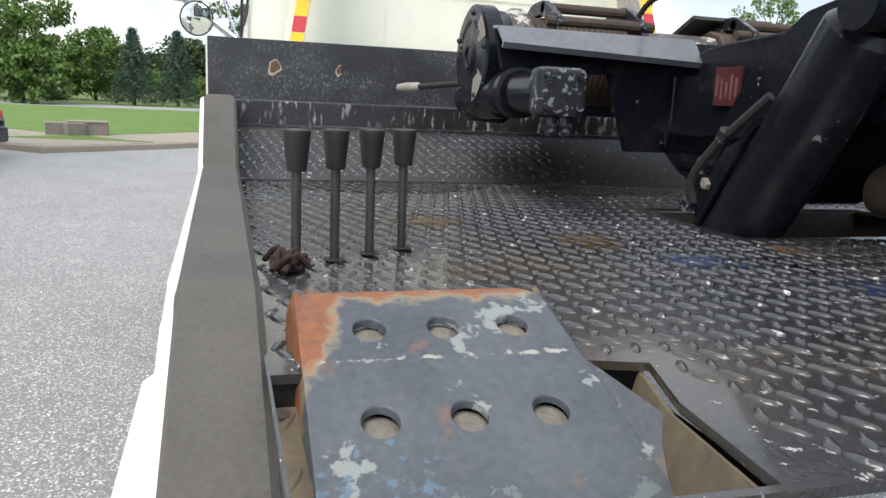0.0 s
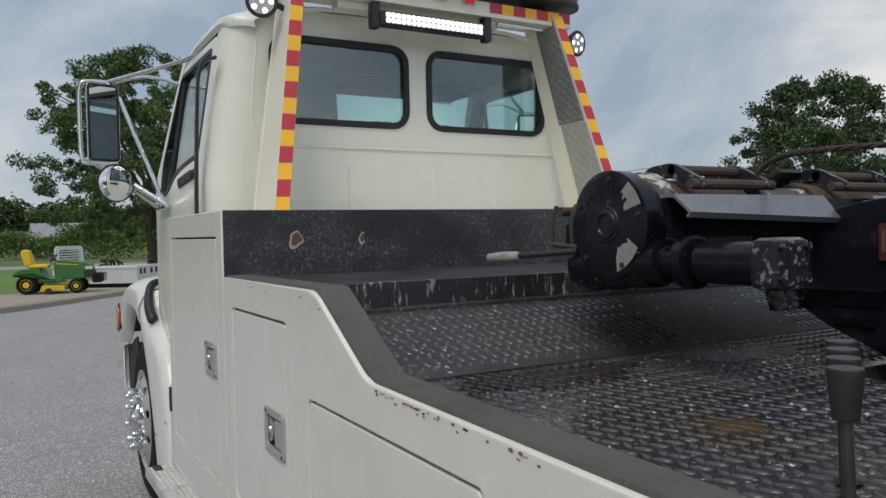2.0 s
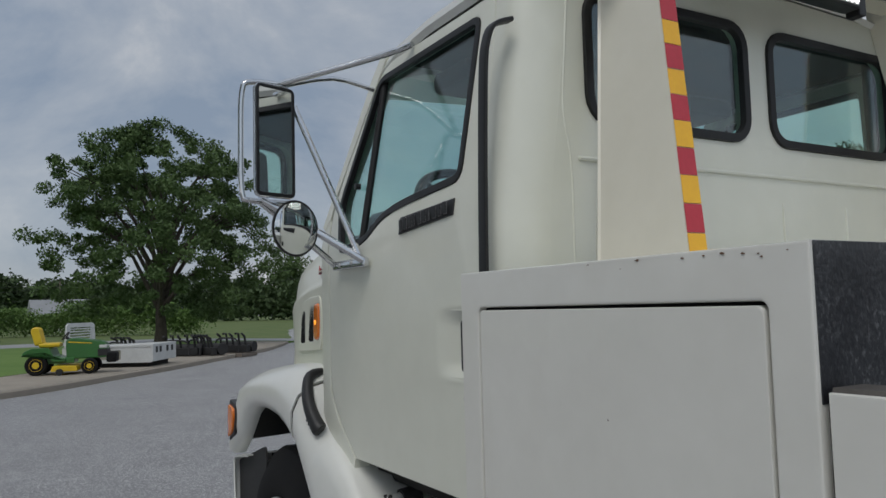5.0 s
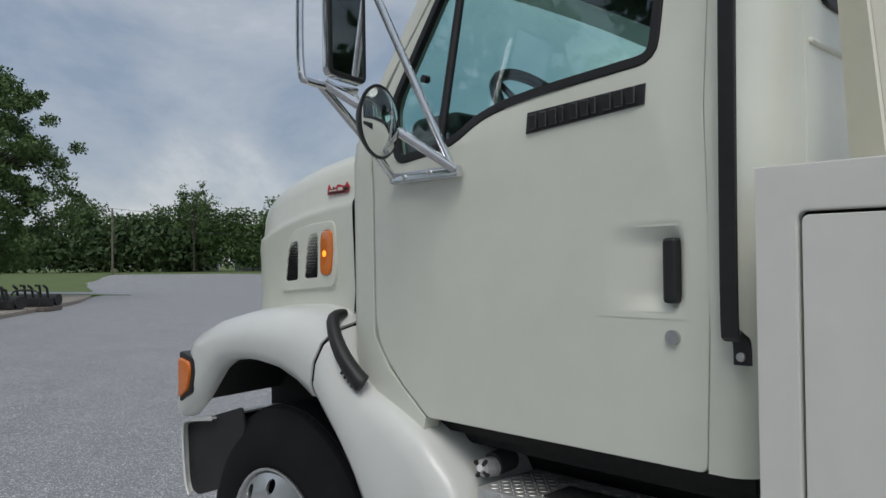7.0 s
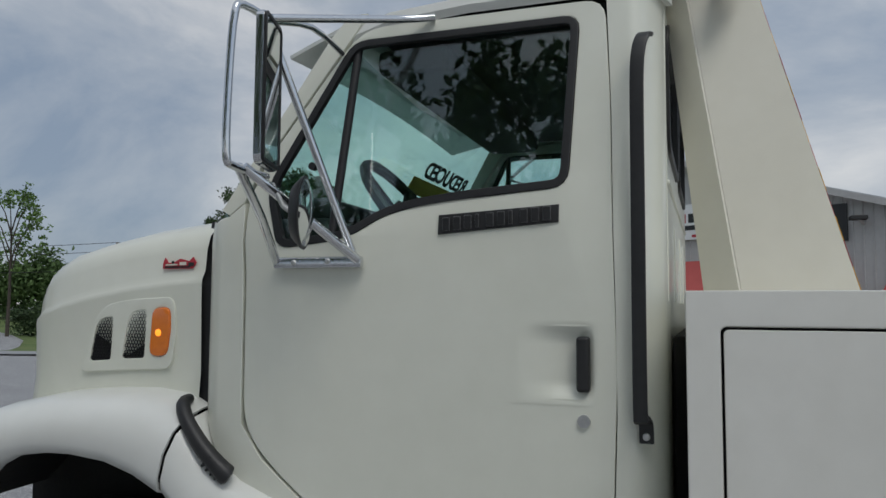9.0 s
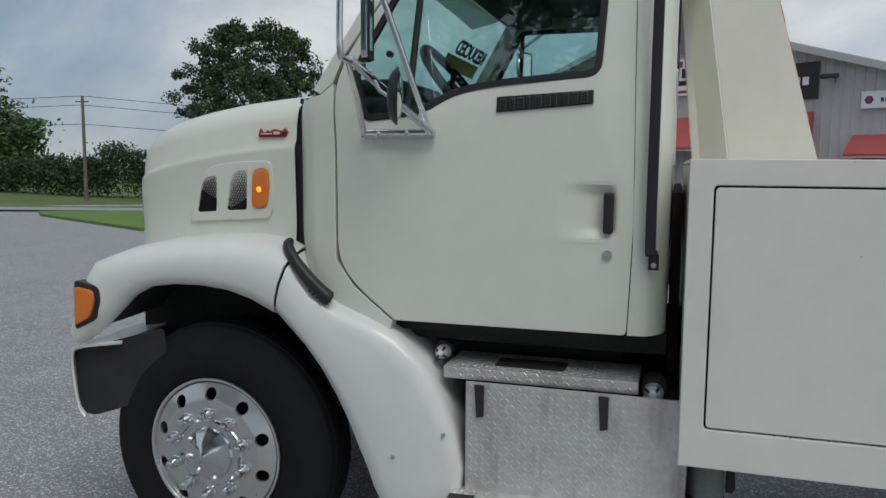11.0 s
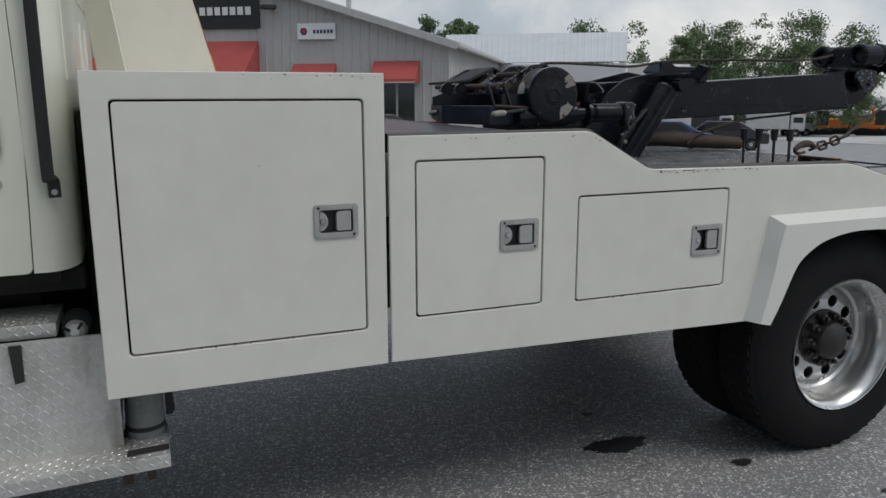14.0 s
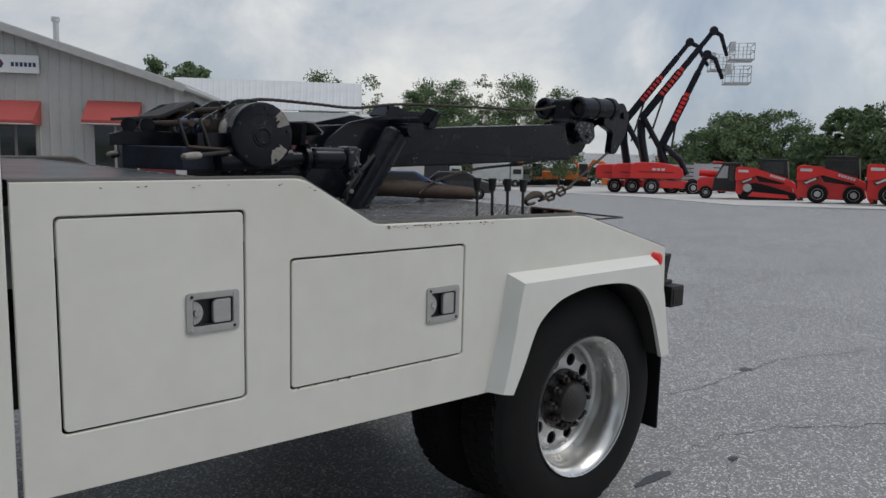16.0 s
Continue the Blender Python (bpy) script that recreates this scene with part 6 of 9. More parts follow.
part("well_floor", box(B(), (3.14, 0.08, 1.10), (3.38, 0.41, 1.12)), TAN, truck)

# ---- winch, boom and gear ----
winch = part("winch", lathe(B(), [(-0.002, 0.001), (-0.002, 0.022), (-0.006, 0.025), (-0.006, 0.031), (-0.003, 0.034), (-0.003, 0.040), (0.0, 0.043), (0.0, 0.112), (0.006, 0.124), (0.045, 0.124), (0.055, 0.115), (0.075, 0.112)], (1.887, 0.636, 1.647), seg=44), BLACK, truck,
             "heavy black winch with worn paint and wire rope drum")
for k in range(5):
    a = 2 * math.pi * k / 5 + 0.2
    part("flange_bolt", lathe(B(), [(-0.005, 0.006), (0.0, 0.007)], (1.887 + 0.104 * math.cos(a), 0.636, 1.647 + 0.104 * math.sin(a)), seg=6), BLACK_MATT, winch, smooth=False)
for k in (0, 1, 2, 3, 5, 6, 7, 8, 9, 11, 12, 13, 14):  # cast lettering too worn to read: small raised bars
    a = radians(195 - k * 11)
    c = Vector((1.887 + 0.083 * math.cos(a), 0.6335, 1.647 + 0.083 * math.sin(a)))
    m = Matrix.Translation(c) @ Matrix.Rotation(-(a - math.pi / 2), 4, "Y")
    part("cast_mark", box(B(), (-0.0035 - 0.0012 * (k % 2), 0.0005, -0.0055), (0.0035 + 0.0012 * (k % 3 > 0), 0.003, 0.0055), 0.0006, m), BLACK, winch)
WORN_ZINC = surface("bare_worn_metal", (0.36, 0.34, 0.31), (0.22, 0.2, 0.18), rough=0.6, scale=30, fine=140, bump=0.2)
for a0, a1, r0, r1, w in ((-72, -24, 0.066, 0.112, 0.0045), (22, 56, 0.070, 0.119, 0.0045)):
    pts = [(r1 * math.cos(radians(a)), r1 * math.sin(radians(a))) for a in range(a0, a1, 5)] + [(r0 * (1.08 + 0.09 * math.sin(0.16 * a) + 0.06 * math.sin(0.37 * a)) * math.cos(radians(a)), r0 * (1.08 + 0.09 * math.sin(0.16 * a) + 0.06 * math.sin(0.37 * a)) * math.sin(radians(a))) for a in range(a1, a0, -6)]
    part("bare_patch", plate(B(), pts, [], 0.001, lambda u, v, q: Vector((1.887 + u, 0.6348 + q, 1.647 + v))), WORN_ZINC, winch)
part("drum_housing", lathe(B(), [(0.07, 0.108), (0.09, 0.115), (0.10, 0.122), (0.12, 0.122), (0.13, 0.10), (0.14, 0.085), (0.40, 0.085), (0.41, 0.12), (0.43, 0.12), (0.46, 0.09), (1.0, 0.09), (1.02, 0.12), (1.06, 0.12)], (1.887, 0.636, 1.647), seg=36), WORN_DRUM, winch)
bm = B()
for y0, y1 in ((0.77, 1.03), (1.30, 1.60)):
    bm, turns = B(), 17
    pts = [(1.887 + 0.098 * math.cos(a), y0 + (y1 - y0) * k / (turns * 12), 1.647 + 0.098 * math.sin(a)) for k in range(turns * 12) for a in (2 * math.pi * k / 12,)]
    tube(bm, pts, 0.0085, seg=6)
    part("wire_rope_coil", bm, ROPE_COIL, winch, "rusty wire rope wound on the drum")
part("gear_case", lathe(B(), [(0.0, 0.04), (0.01, 0.062), (0.10, 0.066), (0.12, 0.05)], (1.79, 0.665, 1.552), seg=28), BLACK, winch)
part("gear_case", tube(B(), [(1.73, 0.705, 1.548), (1.98, 0.70, 1.56)], 0.056, seg=20), BLACK, winch)
part("motor_neck", tube(B(), [(1.95, 0.69, 1.562), (2.02, 0.69, 1.564), (2.025, 0.69, 1.564), (2.075, 0.69, 1.565), (2.08, 0.69, 1.565), (2.10, 0.69, 1.566), (2.105, 0.69, 1.566)], [0.052, 0.050, 0.036, 0.036, 0.058, 0.058, 0.046], seg=24), BLACK, winch)
part("winch_motor", box(B(), (2.10, 0.644, 1.522), (2.29, 0.738, 1.608), 0.038, seg=5), BLACK, winch, "hydraulic winch motor")
part("motor_cap", box(B(), (2.268, 0.637, 1.518), (2.33, 0.743, 1.615), 0.016), CHIPPED, winch)
for y, z in ((0.655, 1.54), (0.655, 1.598), (0.725, 1.54), (0.725, 1.598)):
    part("motor_bolt", lathe(B(), [(0, 0.009), (0.012, 0.009)], (2.323, y, z), (1, 0, 0), seg=6), CHIPPED, winch, smooth=False)
for y in (0.675, 0.705):
    part("hose_fitting", tube(B(), [(2.30, y, 1.53), (2.305, y, 1.50), (2.315, y, 1.485)], [0.013, 0.015, 0.011], seg=8), CHIPPED, winch)
    part("fitting_nut", lathe(B(), [(-0.008, 0.014), (-0.006, 0.018), (0.006, 0.018), (0.008, 0.014)], (2.305, y, 1.50), (0.3, 0, 1), seg=6), CHIPPED, winch, smooth=False)
# clutch handle with pale grip
hd = part("clutch_handle", tube(B(), [(1.76, 0.655, 1.585), (1.66, 0.60, 1.577), (1.60, 0.57, 1.572)], 0.008, seg=8), BLACK_MATT, winch, "clutch handle with pale worn grip")
part("grip", lathe(B(), [(-0.055, 0.004), (-0.05, 0.011), (-0.01, 0.014), (0.03, 0.013), (0.042, 0.008)], (1.585, 0.563, 1.571), (0.87, 0.48, 0.05), seg=14), WORN_ZINC, hd)
hd = part("clutch_handle", tube(B(), [(1.62, 1.32, 1.60), (1.56, 1.24, 1.575), (1.53, 1.19, 1.565)], 0.008, seg=8), RUST_DARK, winch)
part("grip", lathe(B(), [(-0.055, 0.004), (-0.05, 0.011), (-0.01, 0.014), (0.03, 0.013), (0.042, 0.008)], (1.516, 1.174, 1.561), (0.6, 0.8, 0.0), seg=14), WORN_ZINC, hd)
# tensioner frame over the drums
for y in (0.80, 1.02, 1.34, 1.58):
    part("tension_arm", prism(B(), round_poly([(1.70, 1.66), (1.72, 1.70), (1.86, 1.785), (1.93, 1.79), (2.02, 1.745), (2.015, 1.72), (1.92, 1.755), (1.86, 1.75)], 0.015), "y", y, y + 0.018, 0.003), CHIPPED, winch)
for x, z, y0, y1 in ((1.93, 1.772, 0.80, 1.04), (2.005, 1.735, 0.78, 1.06), (1.80, 1.742, 0.8, 1.04), (1.93, 1.768, 1.34, 1.6), (2.0, 1.735, 1.30, 1.62), (1.72, 1.69, 0.75, 1.66), (1.64, 1.685, 0.70, 1.1)):
    part("tension_roller", tube(B(), [(x, y0, z), (x, y1, z)], 0.0125, seg=10), RUST_DARK, winch)
BLUE_DARK = surface("dark_blue_black_paint", (0.014, 0.018, 0.032), (0.03, 0.04, 0.07), rough=0.5, fine=60, bump=0.1)
BLUE = surface("blue_roller_paint", (0.04, 0.09, 0.22), (0.05, 0.06, 0.10), rough=0.5, fine=60, spots=(0.04, 0.03, 0.025), spot_at=0.6, spot_scale=30)
for x, y in ((1.672, 0.905), (1.722, 0.885)):
    part("blue_roller", lathe(B(), [(0, 0.014), (0.002, 0.029), (0.030, 0.029), (0.032, 0.014)], (x, y, 1.678), (1, -0.25, 0), seg=20), BLUE, winch)
for x in (1.52, 1.59):
    part("black_roller", lathe(B(), [(0, 0.012), (0.002, 0.028), (0.09, 0.028), (0.092, 0.012)], (x, 1.0, 1.675), (0.3, 1, 0), seg=18), BLACK, winch)
part("winch_base", prism(B(), [(1.62, 0.74), (1.82, 0.70), (1.82, 1.77), (1.72, 1.75), (1.57, 1.28), (1.50, 1.02)], "z", 1.515, 1.60, 0.006), BLUE_DARK, winch, "dark blue winch base")
part("winch_tray", prism(B(), [(1.45, 1.60), (1.45, 1.64), (1.50, 1.655), (1.78, 1.655), (1.78, 1.60)], "y", 1.0, 1.02, 0.003), BLACK, winch)
part("winch_tray", prism(B(), [(1.66, 1.60), (1.66, 1.65), (1.80, 1.655), (1.80, 1.60)], "y", 0.70, 0.72, 0.003), BLACK, winch)
part("guide_plate", prism(B(), [(1.61, 1.712), (1.73, 1.725), (1.88, 1.79), (1.89, 1.78), (1.74, 1.713), (1.61, 1.700)], "y", 1.25, 1.5, 0.002), BLACK_MATT, winch)
for x in (1.60, 1.68):
    part("linkage", tube(B(), [(x, 0.72, 1.70), (x + 0.005, 0.70, 1.66), (x + 0.02, 0.69, 1.60)], 0.006, seg=8, curve=3), BLACK_MATT, winch)
part("linkage", tube(B(), [(1.62, 0.69, 1.60), (1.80, 0.66, 1.59)], 0.007, seg=8), RUST_DARK, winch)

boom = part("boom", prism(B(), round_poly([(2.55, 1.50), (2.60, 1.66), (2.98, 1.712), (4.15, 1.775), (4.22, 1.56), (2.86, 1.515)], [0.02, 0.05, 0.02, 0.01, 0.01, 0.02]), "y", 1.10, 1.33, 0.008), BLACK, truck,
            "long black steel recovery boom over the deck")
part("boom_base", prism(B(), round_poly([(2.08, 1.42), (2.06, 1.66), (2.20, 1.69), (2.62, 1.72), (2.72, 1.62), (2.58, 1.52), (2.46, 1.37), (2.30, 1.36)], 0.02), "y", 1.115, 1.315, 0.006), BLACK, boom)
part("bevel_plate", thicken(loft(B(), [[(2.07, y, 1.708), (2.10, y, 1.706), (2.145, y, 1.652 + 0.034 * (1.118 - y)), (2.137, y, 1.640 + 0.034 * (1.118 - y))] for y in (0.628, 0.8, 1.0, 1.118)]), 0.006), SKY_SHEEN, boom, "worn black bevel plate behind the winch, sky sheen in its colour")
part("bevel_plate", thicken(loft(B(), [[(2.08, y, 1.708), (2.10, y, 1.706), (2.155, y, 1.64), (2.145, y, 1.625)] for y in (1.312, 1.775)]), 0.006), SKY_SHEEN, boom)
part("winch_back", prism(B(), [(0.655, 1.615), (0.635, 1.70), (1.77, 1.70), (1.77, 1.44), (0.98, 1.44), (0.92, 1.615)], "x", 2.055, 2.075), BLACK, boom)
part("boom_web", prism(B(), [(2.07, 1.62), (2.07, 1.44), (2.13, 1.405), (2.28, 1.345), (2.46, 1.338), (2.46, 1.62)], "y", 1.085, 1.10), BLACK, boom)
part("web_flange", box(B(), (2.09, 1.045, 1.489), (2.28, 1.086, 1.497), 0.002), BLACK, boom)
part("weld_bead", tube(B(), [(2.088, 1.084, 1.62), (2.088, 1.084, 1.52), (2.084, 1.084, 1.50), (2.074, 1.084, 1.48), (2.076, 1.084, 1.455), (2.088, 1.084, 1.44)], 0.004, seg=6, curve=3), BLACK, boom)
part("brace", tube(B(), [(2.15, 1.10, 1.43), (2.55, 1.09, 1.425)], 0.03, seg=10), BLACK, boom)
FADED_INK = surface("faded_pink_ink", (0.20, 0.11, 0.11), (0.13, 0.06, 0.06), rough=0.5, fine=90)
warn = part("warning_plate", box(B(), (2.255, 1.076, 1.557), (2.34, 1.083, 1.637), 0.001), surface("red_warning_plate", (0.06, 0.012, 0.014), (0.11, 0.028, 0.03), rough=0.4, fine=90), boom, "faded red warning plate")
for k in range(5):
    part("text_bar", box(B(), (2.263 + 0.016 * k, 1.0745, 1.575 - 0.006 * (k % 2)), (2.269 + 0.016 * k, 1.0765, 1.622 - 0.008 * (k % 3))), FADED_INK, warn)
for far in (0, 1):
    fix = mirrored if far else (lambda b: b)
    a, b = Vector((2.46, 0.985, 1.24)), Vector((2.765, 0.978, 1.685))
    cyl = part("lift_cylinder", fix(tube(B(), [a, a.lerp(b, 0.02), a.lerp(b, 0.97), b], [0.055, 0.066, 0.066, 0.052], seg=36)), BLACK, boom, "thick black hydraulic lift cylinder")
    part("cylinder_pin", fix(tube(B(), [(2.81, 0.90, 1.70), (2.81, 1.11, 1.70)], 0.036, seg=16)), BLACK, cyl)
    part("cylinder_gusset", fix(prism(B(), round_poly([(2.24, 1.375), (2.425, 1.645), (2.54, 1.725), (2.78, 1.775), (2.97, 1.745), (3.0, 1.60), (2.85, 1.565), (2.68, 1.53), (2.50, 1.375)], 0.015), "y", 1.045, 1.065, 0.003)), BLACK, cyl)
    along = lambda t, off, y: a + Vector((0.565, 0, 0.825)) * t + Vector((-0.825, 0, 0.565)) * off + Vector((0, y - 0.985, 0))
    part("hose", fix(tube(B(), [along(0.36, 0.066, 0.94), along(0.30, 0.082, 0.93), along(0.22, 0.103, 0.92), along(0.14, 0.110, 0.915), along(0.10, 0.085, 0.925)], 0.009, seg=8, curve=4)), BLACK_MATT, cyl)
    part("feed_pipe", fix(tube(B(), [along(0.06, 0.062, 0.94), along(0.28, 0.070, 0.945), along(0.32, 0.05, 0.955)], 0.0085, seg=8, curve=3)), BLACK, cyl)
    part("cylinder_ear", fix(tube(B(), [along(0.07, 0.075, 0.95), along(0.11, 0.083, 0.95), along(0.23, 0.083, 0.95), along(0.26, 0.075, 0.95)], [0.012, 0.024, 0.024, 0.013], seg=12)), BLACK, cyl)
    for t, off in ((0.085, 0.098), (0.17, 0.112), (0.25, 0.100)):
        part("hose_clamp", fix(lathe(B(), [(-0.012, 0.010), (-0.010, 0.015), (0.010, 0.015), (0.012, 0.010)], along(t, off, 0.925), (0.565, 0, 0.825), seg=6)), CHIPPED, cyl, smooth=False)
    part("ear_bolt", fix(lathe(B(), [(-0.008, 0.008), (-0.006, 0.012), (0.004, 0.013)], along(0.15, 0.083, 0.928), seg=6)), WORN_ZINC, cyl, smooth=False)
part("rope_guide", prism(B(), [(0.684, 1.78), (0.751, 1.797), (0.80, 1.755), (1.12, 1.745), (1.12, 1.728), (0.735, 1.729)], "x", 2.77, 2.785, 0.002), BLACK, boom, "bent black rope guide on the boom")
# rope guide on the boom
part("rope_guide", prism(B(), [(2.76, 1.77), (2.80, 1.815), (2.84, 1.815), (2.88, 1.795), (3.15, 1.795), (3.15, 1.785), (2.78, 1.76)], "y", 1.06, 1.20, 0.003), BLACK, boom)
part("rope_guide", prism(B(), [(3.05, 1.715), (3.08, 1.785), (3.13, 1.785), (3.10, 1.715)], "y", 1.08, 1.35, 0.003), BLACK, boom)
# sheave head
hd = part("sheave_head", prism(B(), round_poly([(4.24, 1.80), (4.24, 1.935), (4.52, 1.945), (4.66, 1.925), (4.72, 1.87), (4.70, 1.80), (4.50, 1.78), (4.42, 1.66), (4.33, 1.60), (4.20, 1.60), (4.20, 1.78)], 0.02), "y", 1.145, 1.285, 0.006), BLACK, boom, "twin sheave head at the boom tip")
for y in (1.08, 1.35):
    part("sheave_tube", lathe(B(), [(0.05, 0.036), (0.005, 0.040), (-0.006, 0.050), (-0.006, 0.062), (0.004, 0.070), (0.030, 0.071), (0.036, 0.064), (0.15, 0.064), (0.153, 0.069), (0.175, 0.069), (0.178, 0.064), (0.30, 0.064), (0.303, 0.072), (0.335, 0.072), (0.34, 0.06), (0.36, 0.03)], (4.22, y, 1.877), (1, 0.0, 0.02), seg=32, caps=False), BLACK, hd, "short thick rope guide tube")
    part("tube_bore", tube(B(), [(4.245, y, 1.877), (4.30, y, 1.878)], 0.034, seg=18), FRAME, hd)
    part("sheave_yoke", prism(B(), round_poly([(4.25, 1.80), (4.38, 1.79), (4.40, 1.70), (4.34, 1.655), (4.28, 1.68), (4.22, 1.74)], 0.02), "y", y - 0.015, y + 0.015, 0.004), CHIPPED, hd)
    part("yoke_pin", lathe(B(), [(-0.03, 0.012), (-0.026, 0.02), (-0.012, 0.02), (0.03, 0.02)], (4.325, y, 1.715), seg=12), CHIPPED, hd)
for y in (1.05, 1.33):
    part("hook_plate", prism(B(), round_poly([(4.47, 1.90), (4.66, 1.93), (4.72, 1.86), (4.70, 1.74), (4.60, 1.60), (4.54, 1.60), (4.56, 1.74), (4.46, 1.78)], 0.025), "y", y, y + 0.05, 0.005), BLACK, hd)
    part("head_pin", tube(B(), [(4.66, y - 0.015, 1.85), (4.66, y + 0.065, 1.85)], 0.022, seg=14), BLACK, hd)
part("boom_tongue", box(B(), (4.1, 1.13, 1.585), (4.33, 1.30, 1.70), 0.006), BLACK, boom)

# wire ropes, chain and hook
ROPE = surface("wire_rope", (0.030, 0.024, 0.02), (0.055, 0.04, 0.03), rough=0.6, fine=200, bump=0.4)


def rope(pts, r=0.008):
    """A laid wire rope: three thin strands twisted round the line."""
    mid = smooth_path(pts, 14)
    bm = B()
    for s in range(3):
        line = []
        for k, p in enumerate(mid):
            way = (mid[min(k + 1, len(mid) - 1)] - mid[max(k - 1, 0)]).normalized()
            e1 = way.cross(Vector((0, 0, 1))).normalized()
            e2 = e1.cross(way)
            a = k * 1.1 + s * 2.094
            line.append(p + (e1 * math.cos(a) + e2 * math.sin(a)) * r * 0.55)
        tube(bm, line, r * 0.62, seg=6)
    return bm


part("winch_rope", rope([(1.96, 1.03, 1.735), (2.02, 1.035, 1.79), (2.12, 1.04, 1.805), (2.35, 1.05, 1.80), (2.6, 1.08, 1.795), (2.85, 1.10, 1.825), (3.2, 1.11, 1.838), (3.8, 1.08, 1.845), (4.0, 1.06, 1.875)], 0.0068), ROPE, truck, "wire rope from the winch to the boom tip")
part("hook_rope", rope([(4.57, 1.08, 1.62), (4.35, 1.02, 1.54), (4.1, 0.94, 1.455), (3.9, 0.86, 1.40)], 0.007), ROPE, truck)
part("hook_rope", rope([(4.10, 1.20, 1.56), (3.8, 1.16, 1.53), (3.4, 1.12, 1.50), (3.1, 1.08, 1.44), (2.98, 1.06, 1.38)], 0.007), ROPE, truck)


def link(bm, at, way, roll, r=0.022, wire=0.0075):
    way = Vector(way).normalized()
    side = Matrix.Rotation(roll, 3, way) @ way.cross(Vector((0, 0, 1))).normalized()
    pts = [Vector(at) + way * (math.copysign(r * 0.8, math.cos(a)) + r * math.cos(a)) + side * r * math.sin(a) for a in (2 * math.pi * (k + 0.5) / 14 for k in range(14))]
    return tube(bm, pts, wire, seg=7, closed=True)


c0, c1 = Vector((3.90, 0.86, 1.40)), Vector((3.66, 0.81, 1.355))
for k in range(5):
    part("chain_link", link(B(), c0.lerp(c1, k / 4), c1 - c0, k * 1.57 + 0.4), RUST_DARK, truck, "heavy dark chain link")
part("tow_hook", tube(B(), [(3.65, 0.81, 1.36), (3.60, 0.80, 1.38), (3.53, 0.79, 1.375), (3.48, 0.78, 1.35), (3.50, 0.78, 1.33), (3.56, 0.79, 1.335)], [0.012, 0.014, 0.016, 0.018, 0.02, 0.02, 0.018, 0.016, 0.014, 0.012, 0.01, 0.01, 0.01, 0.008], seg=10, curve=3), RUST_DARK, truck, "dark forged tow hook on the deck")
part("tow_bar", tube(B(), [(2.66, 1.16, 1.425), (3.05, 1.12, 1.395), (3.36, 1.07, 1.372)], [0.046, 0.042, 0.034], seg=16), RUST_DARK, truck, "rusty tow bar lying on the deck")
part("tow_bar", tube(B(), [(2.9, 1.62, 1.376), (3.34, 1.62, 1.376)], 0.045, seg=14), BLACK, truck)
for x, y in ((3.15, 1.24), (3.0, 1.6), (2.75, 1.55)):
    part("shackle", tube(B(), [(x, y, 1.34), (x + 0.03, y + 0.02, 1.41), (x + 0.08, y + 0.02, 1.415), (x + 0.10, y, 1.35)], 0.014, seg=8, curve=4), RUST_DARK, truck)

# wheel lift behind the tail
lift = part("wheel_lift", box(B(), (3.775, 0.06, 0.865), (3.885, 2 * YC - 0.06, 0.97), 0.006), BLACK_MATT, truck, "folded black wheel lift behind the tail")
part("lift_tube", box(B(), (3.6, 1.14, 0.80), (3.775, 1.29, 0.93), 0.008), BLACK_MATT, lift)
part("tube_mouth", box(B(), (3.79, 0.056, 0.88), (3.87, 0.0615, 0.955)), FRAME, lift)
for y in (0.10, 2 * YC - 0.26):
    part("fork_plate", prism(B(), round_poly([(3.67, y), (3.67, y + 0.16), (3.86, y + 0.14), (3.88, y + 0.02)], 0.02), "z", 0.972, 0.988, 0.003), BLACK_MATT, lift)
    part("fork_block", box(B(), (3.72, y + 0.02, 0.988), (3.83, y + 0.10, 1.03), 0.01), BLACK_MATT, lift)
    for x, dx in ((3.735, -0.02), (3.815, 0.03)):
        part("fork_prong", prism(B(), round_poly([(x - 0.022, 1.01), (x - 0.022 + dx, 1.115), (x + 0.022 + dx, 1.12), (x + 0.024, 1.01)], 0.006), "y", y + 0.03, y + 0.085, 0.005), BLACK_MATT, lift)
# the cylinders' opening in the deck is closed below
part("cylinder_well", box(B(), (2.23, 0.90, 1.02), (2.63, 1.53, 1.04)), FRAME, truck)
for x in (2.24, 2.60):
    part("well_liner", box(B(), (x, 0.91, 1.04), (x + 0.01, 1.52, 1.32)), FRAME, truck)
for y in (0.905, 1.515):
    part("well_liner", box(B(), (2.25, y, 1.04), (2.60, y + 0.01, 1.32)), FRAME, truck)


# ---- the place round the truck ----
def gz(x, y):
    """Height of the ground: level round the truck, falling gently behind and beside the lot."""
    wx = min(1.0, max(0.0, (x + 85) / 45))
    return -min(3.2, 0.045 * max(0.0, y - 8) * wx + 0.01 * max(0.0, x - 8))


GRASS = surface("lawn_grass", (0.085, 0.165, 0.022), (0.125, 0.205, 0.042), rough=0.9, scale=0.6, fine=14, bump=0.6, bump_scale=40)
MEADOW = surface("rough_meadow", (0.07, 0.12, 0.025), (0.13, 0.16, 0.05), rough=0.95, scale=0.3, fine=6, bump=0.6, bump_scale=20)
CONCRETE = surface("tan_concrete", (0.34, 0.30, 0.245), (0.27, 0.24, 0.20), rough=0.9, scale=1.5, fine=30, bump=0.3)
ROAD = surface("pale_road", (0.26, 0.265, 0.275), (0.30, 0.305, 0.31), rough=0.9, scale=0.3, fine=12, bump=0.2)
GRAVEL = surface("pale_gravel", (0.46, 0.455, 0.44), (0.54, 0.535, 0.52), rough=0.95, scale=0.5, fine=18, bump=0.4)
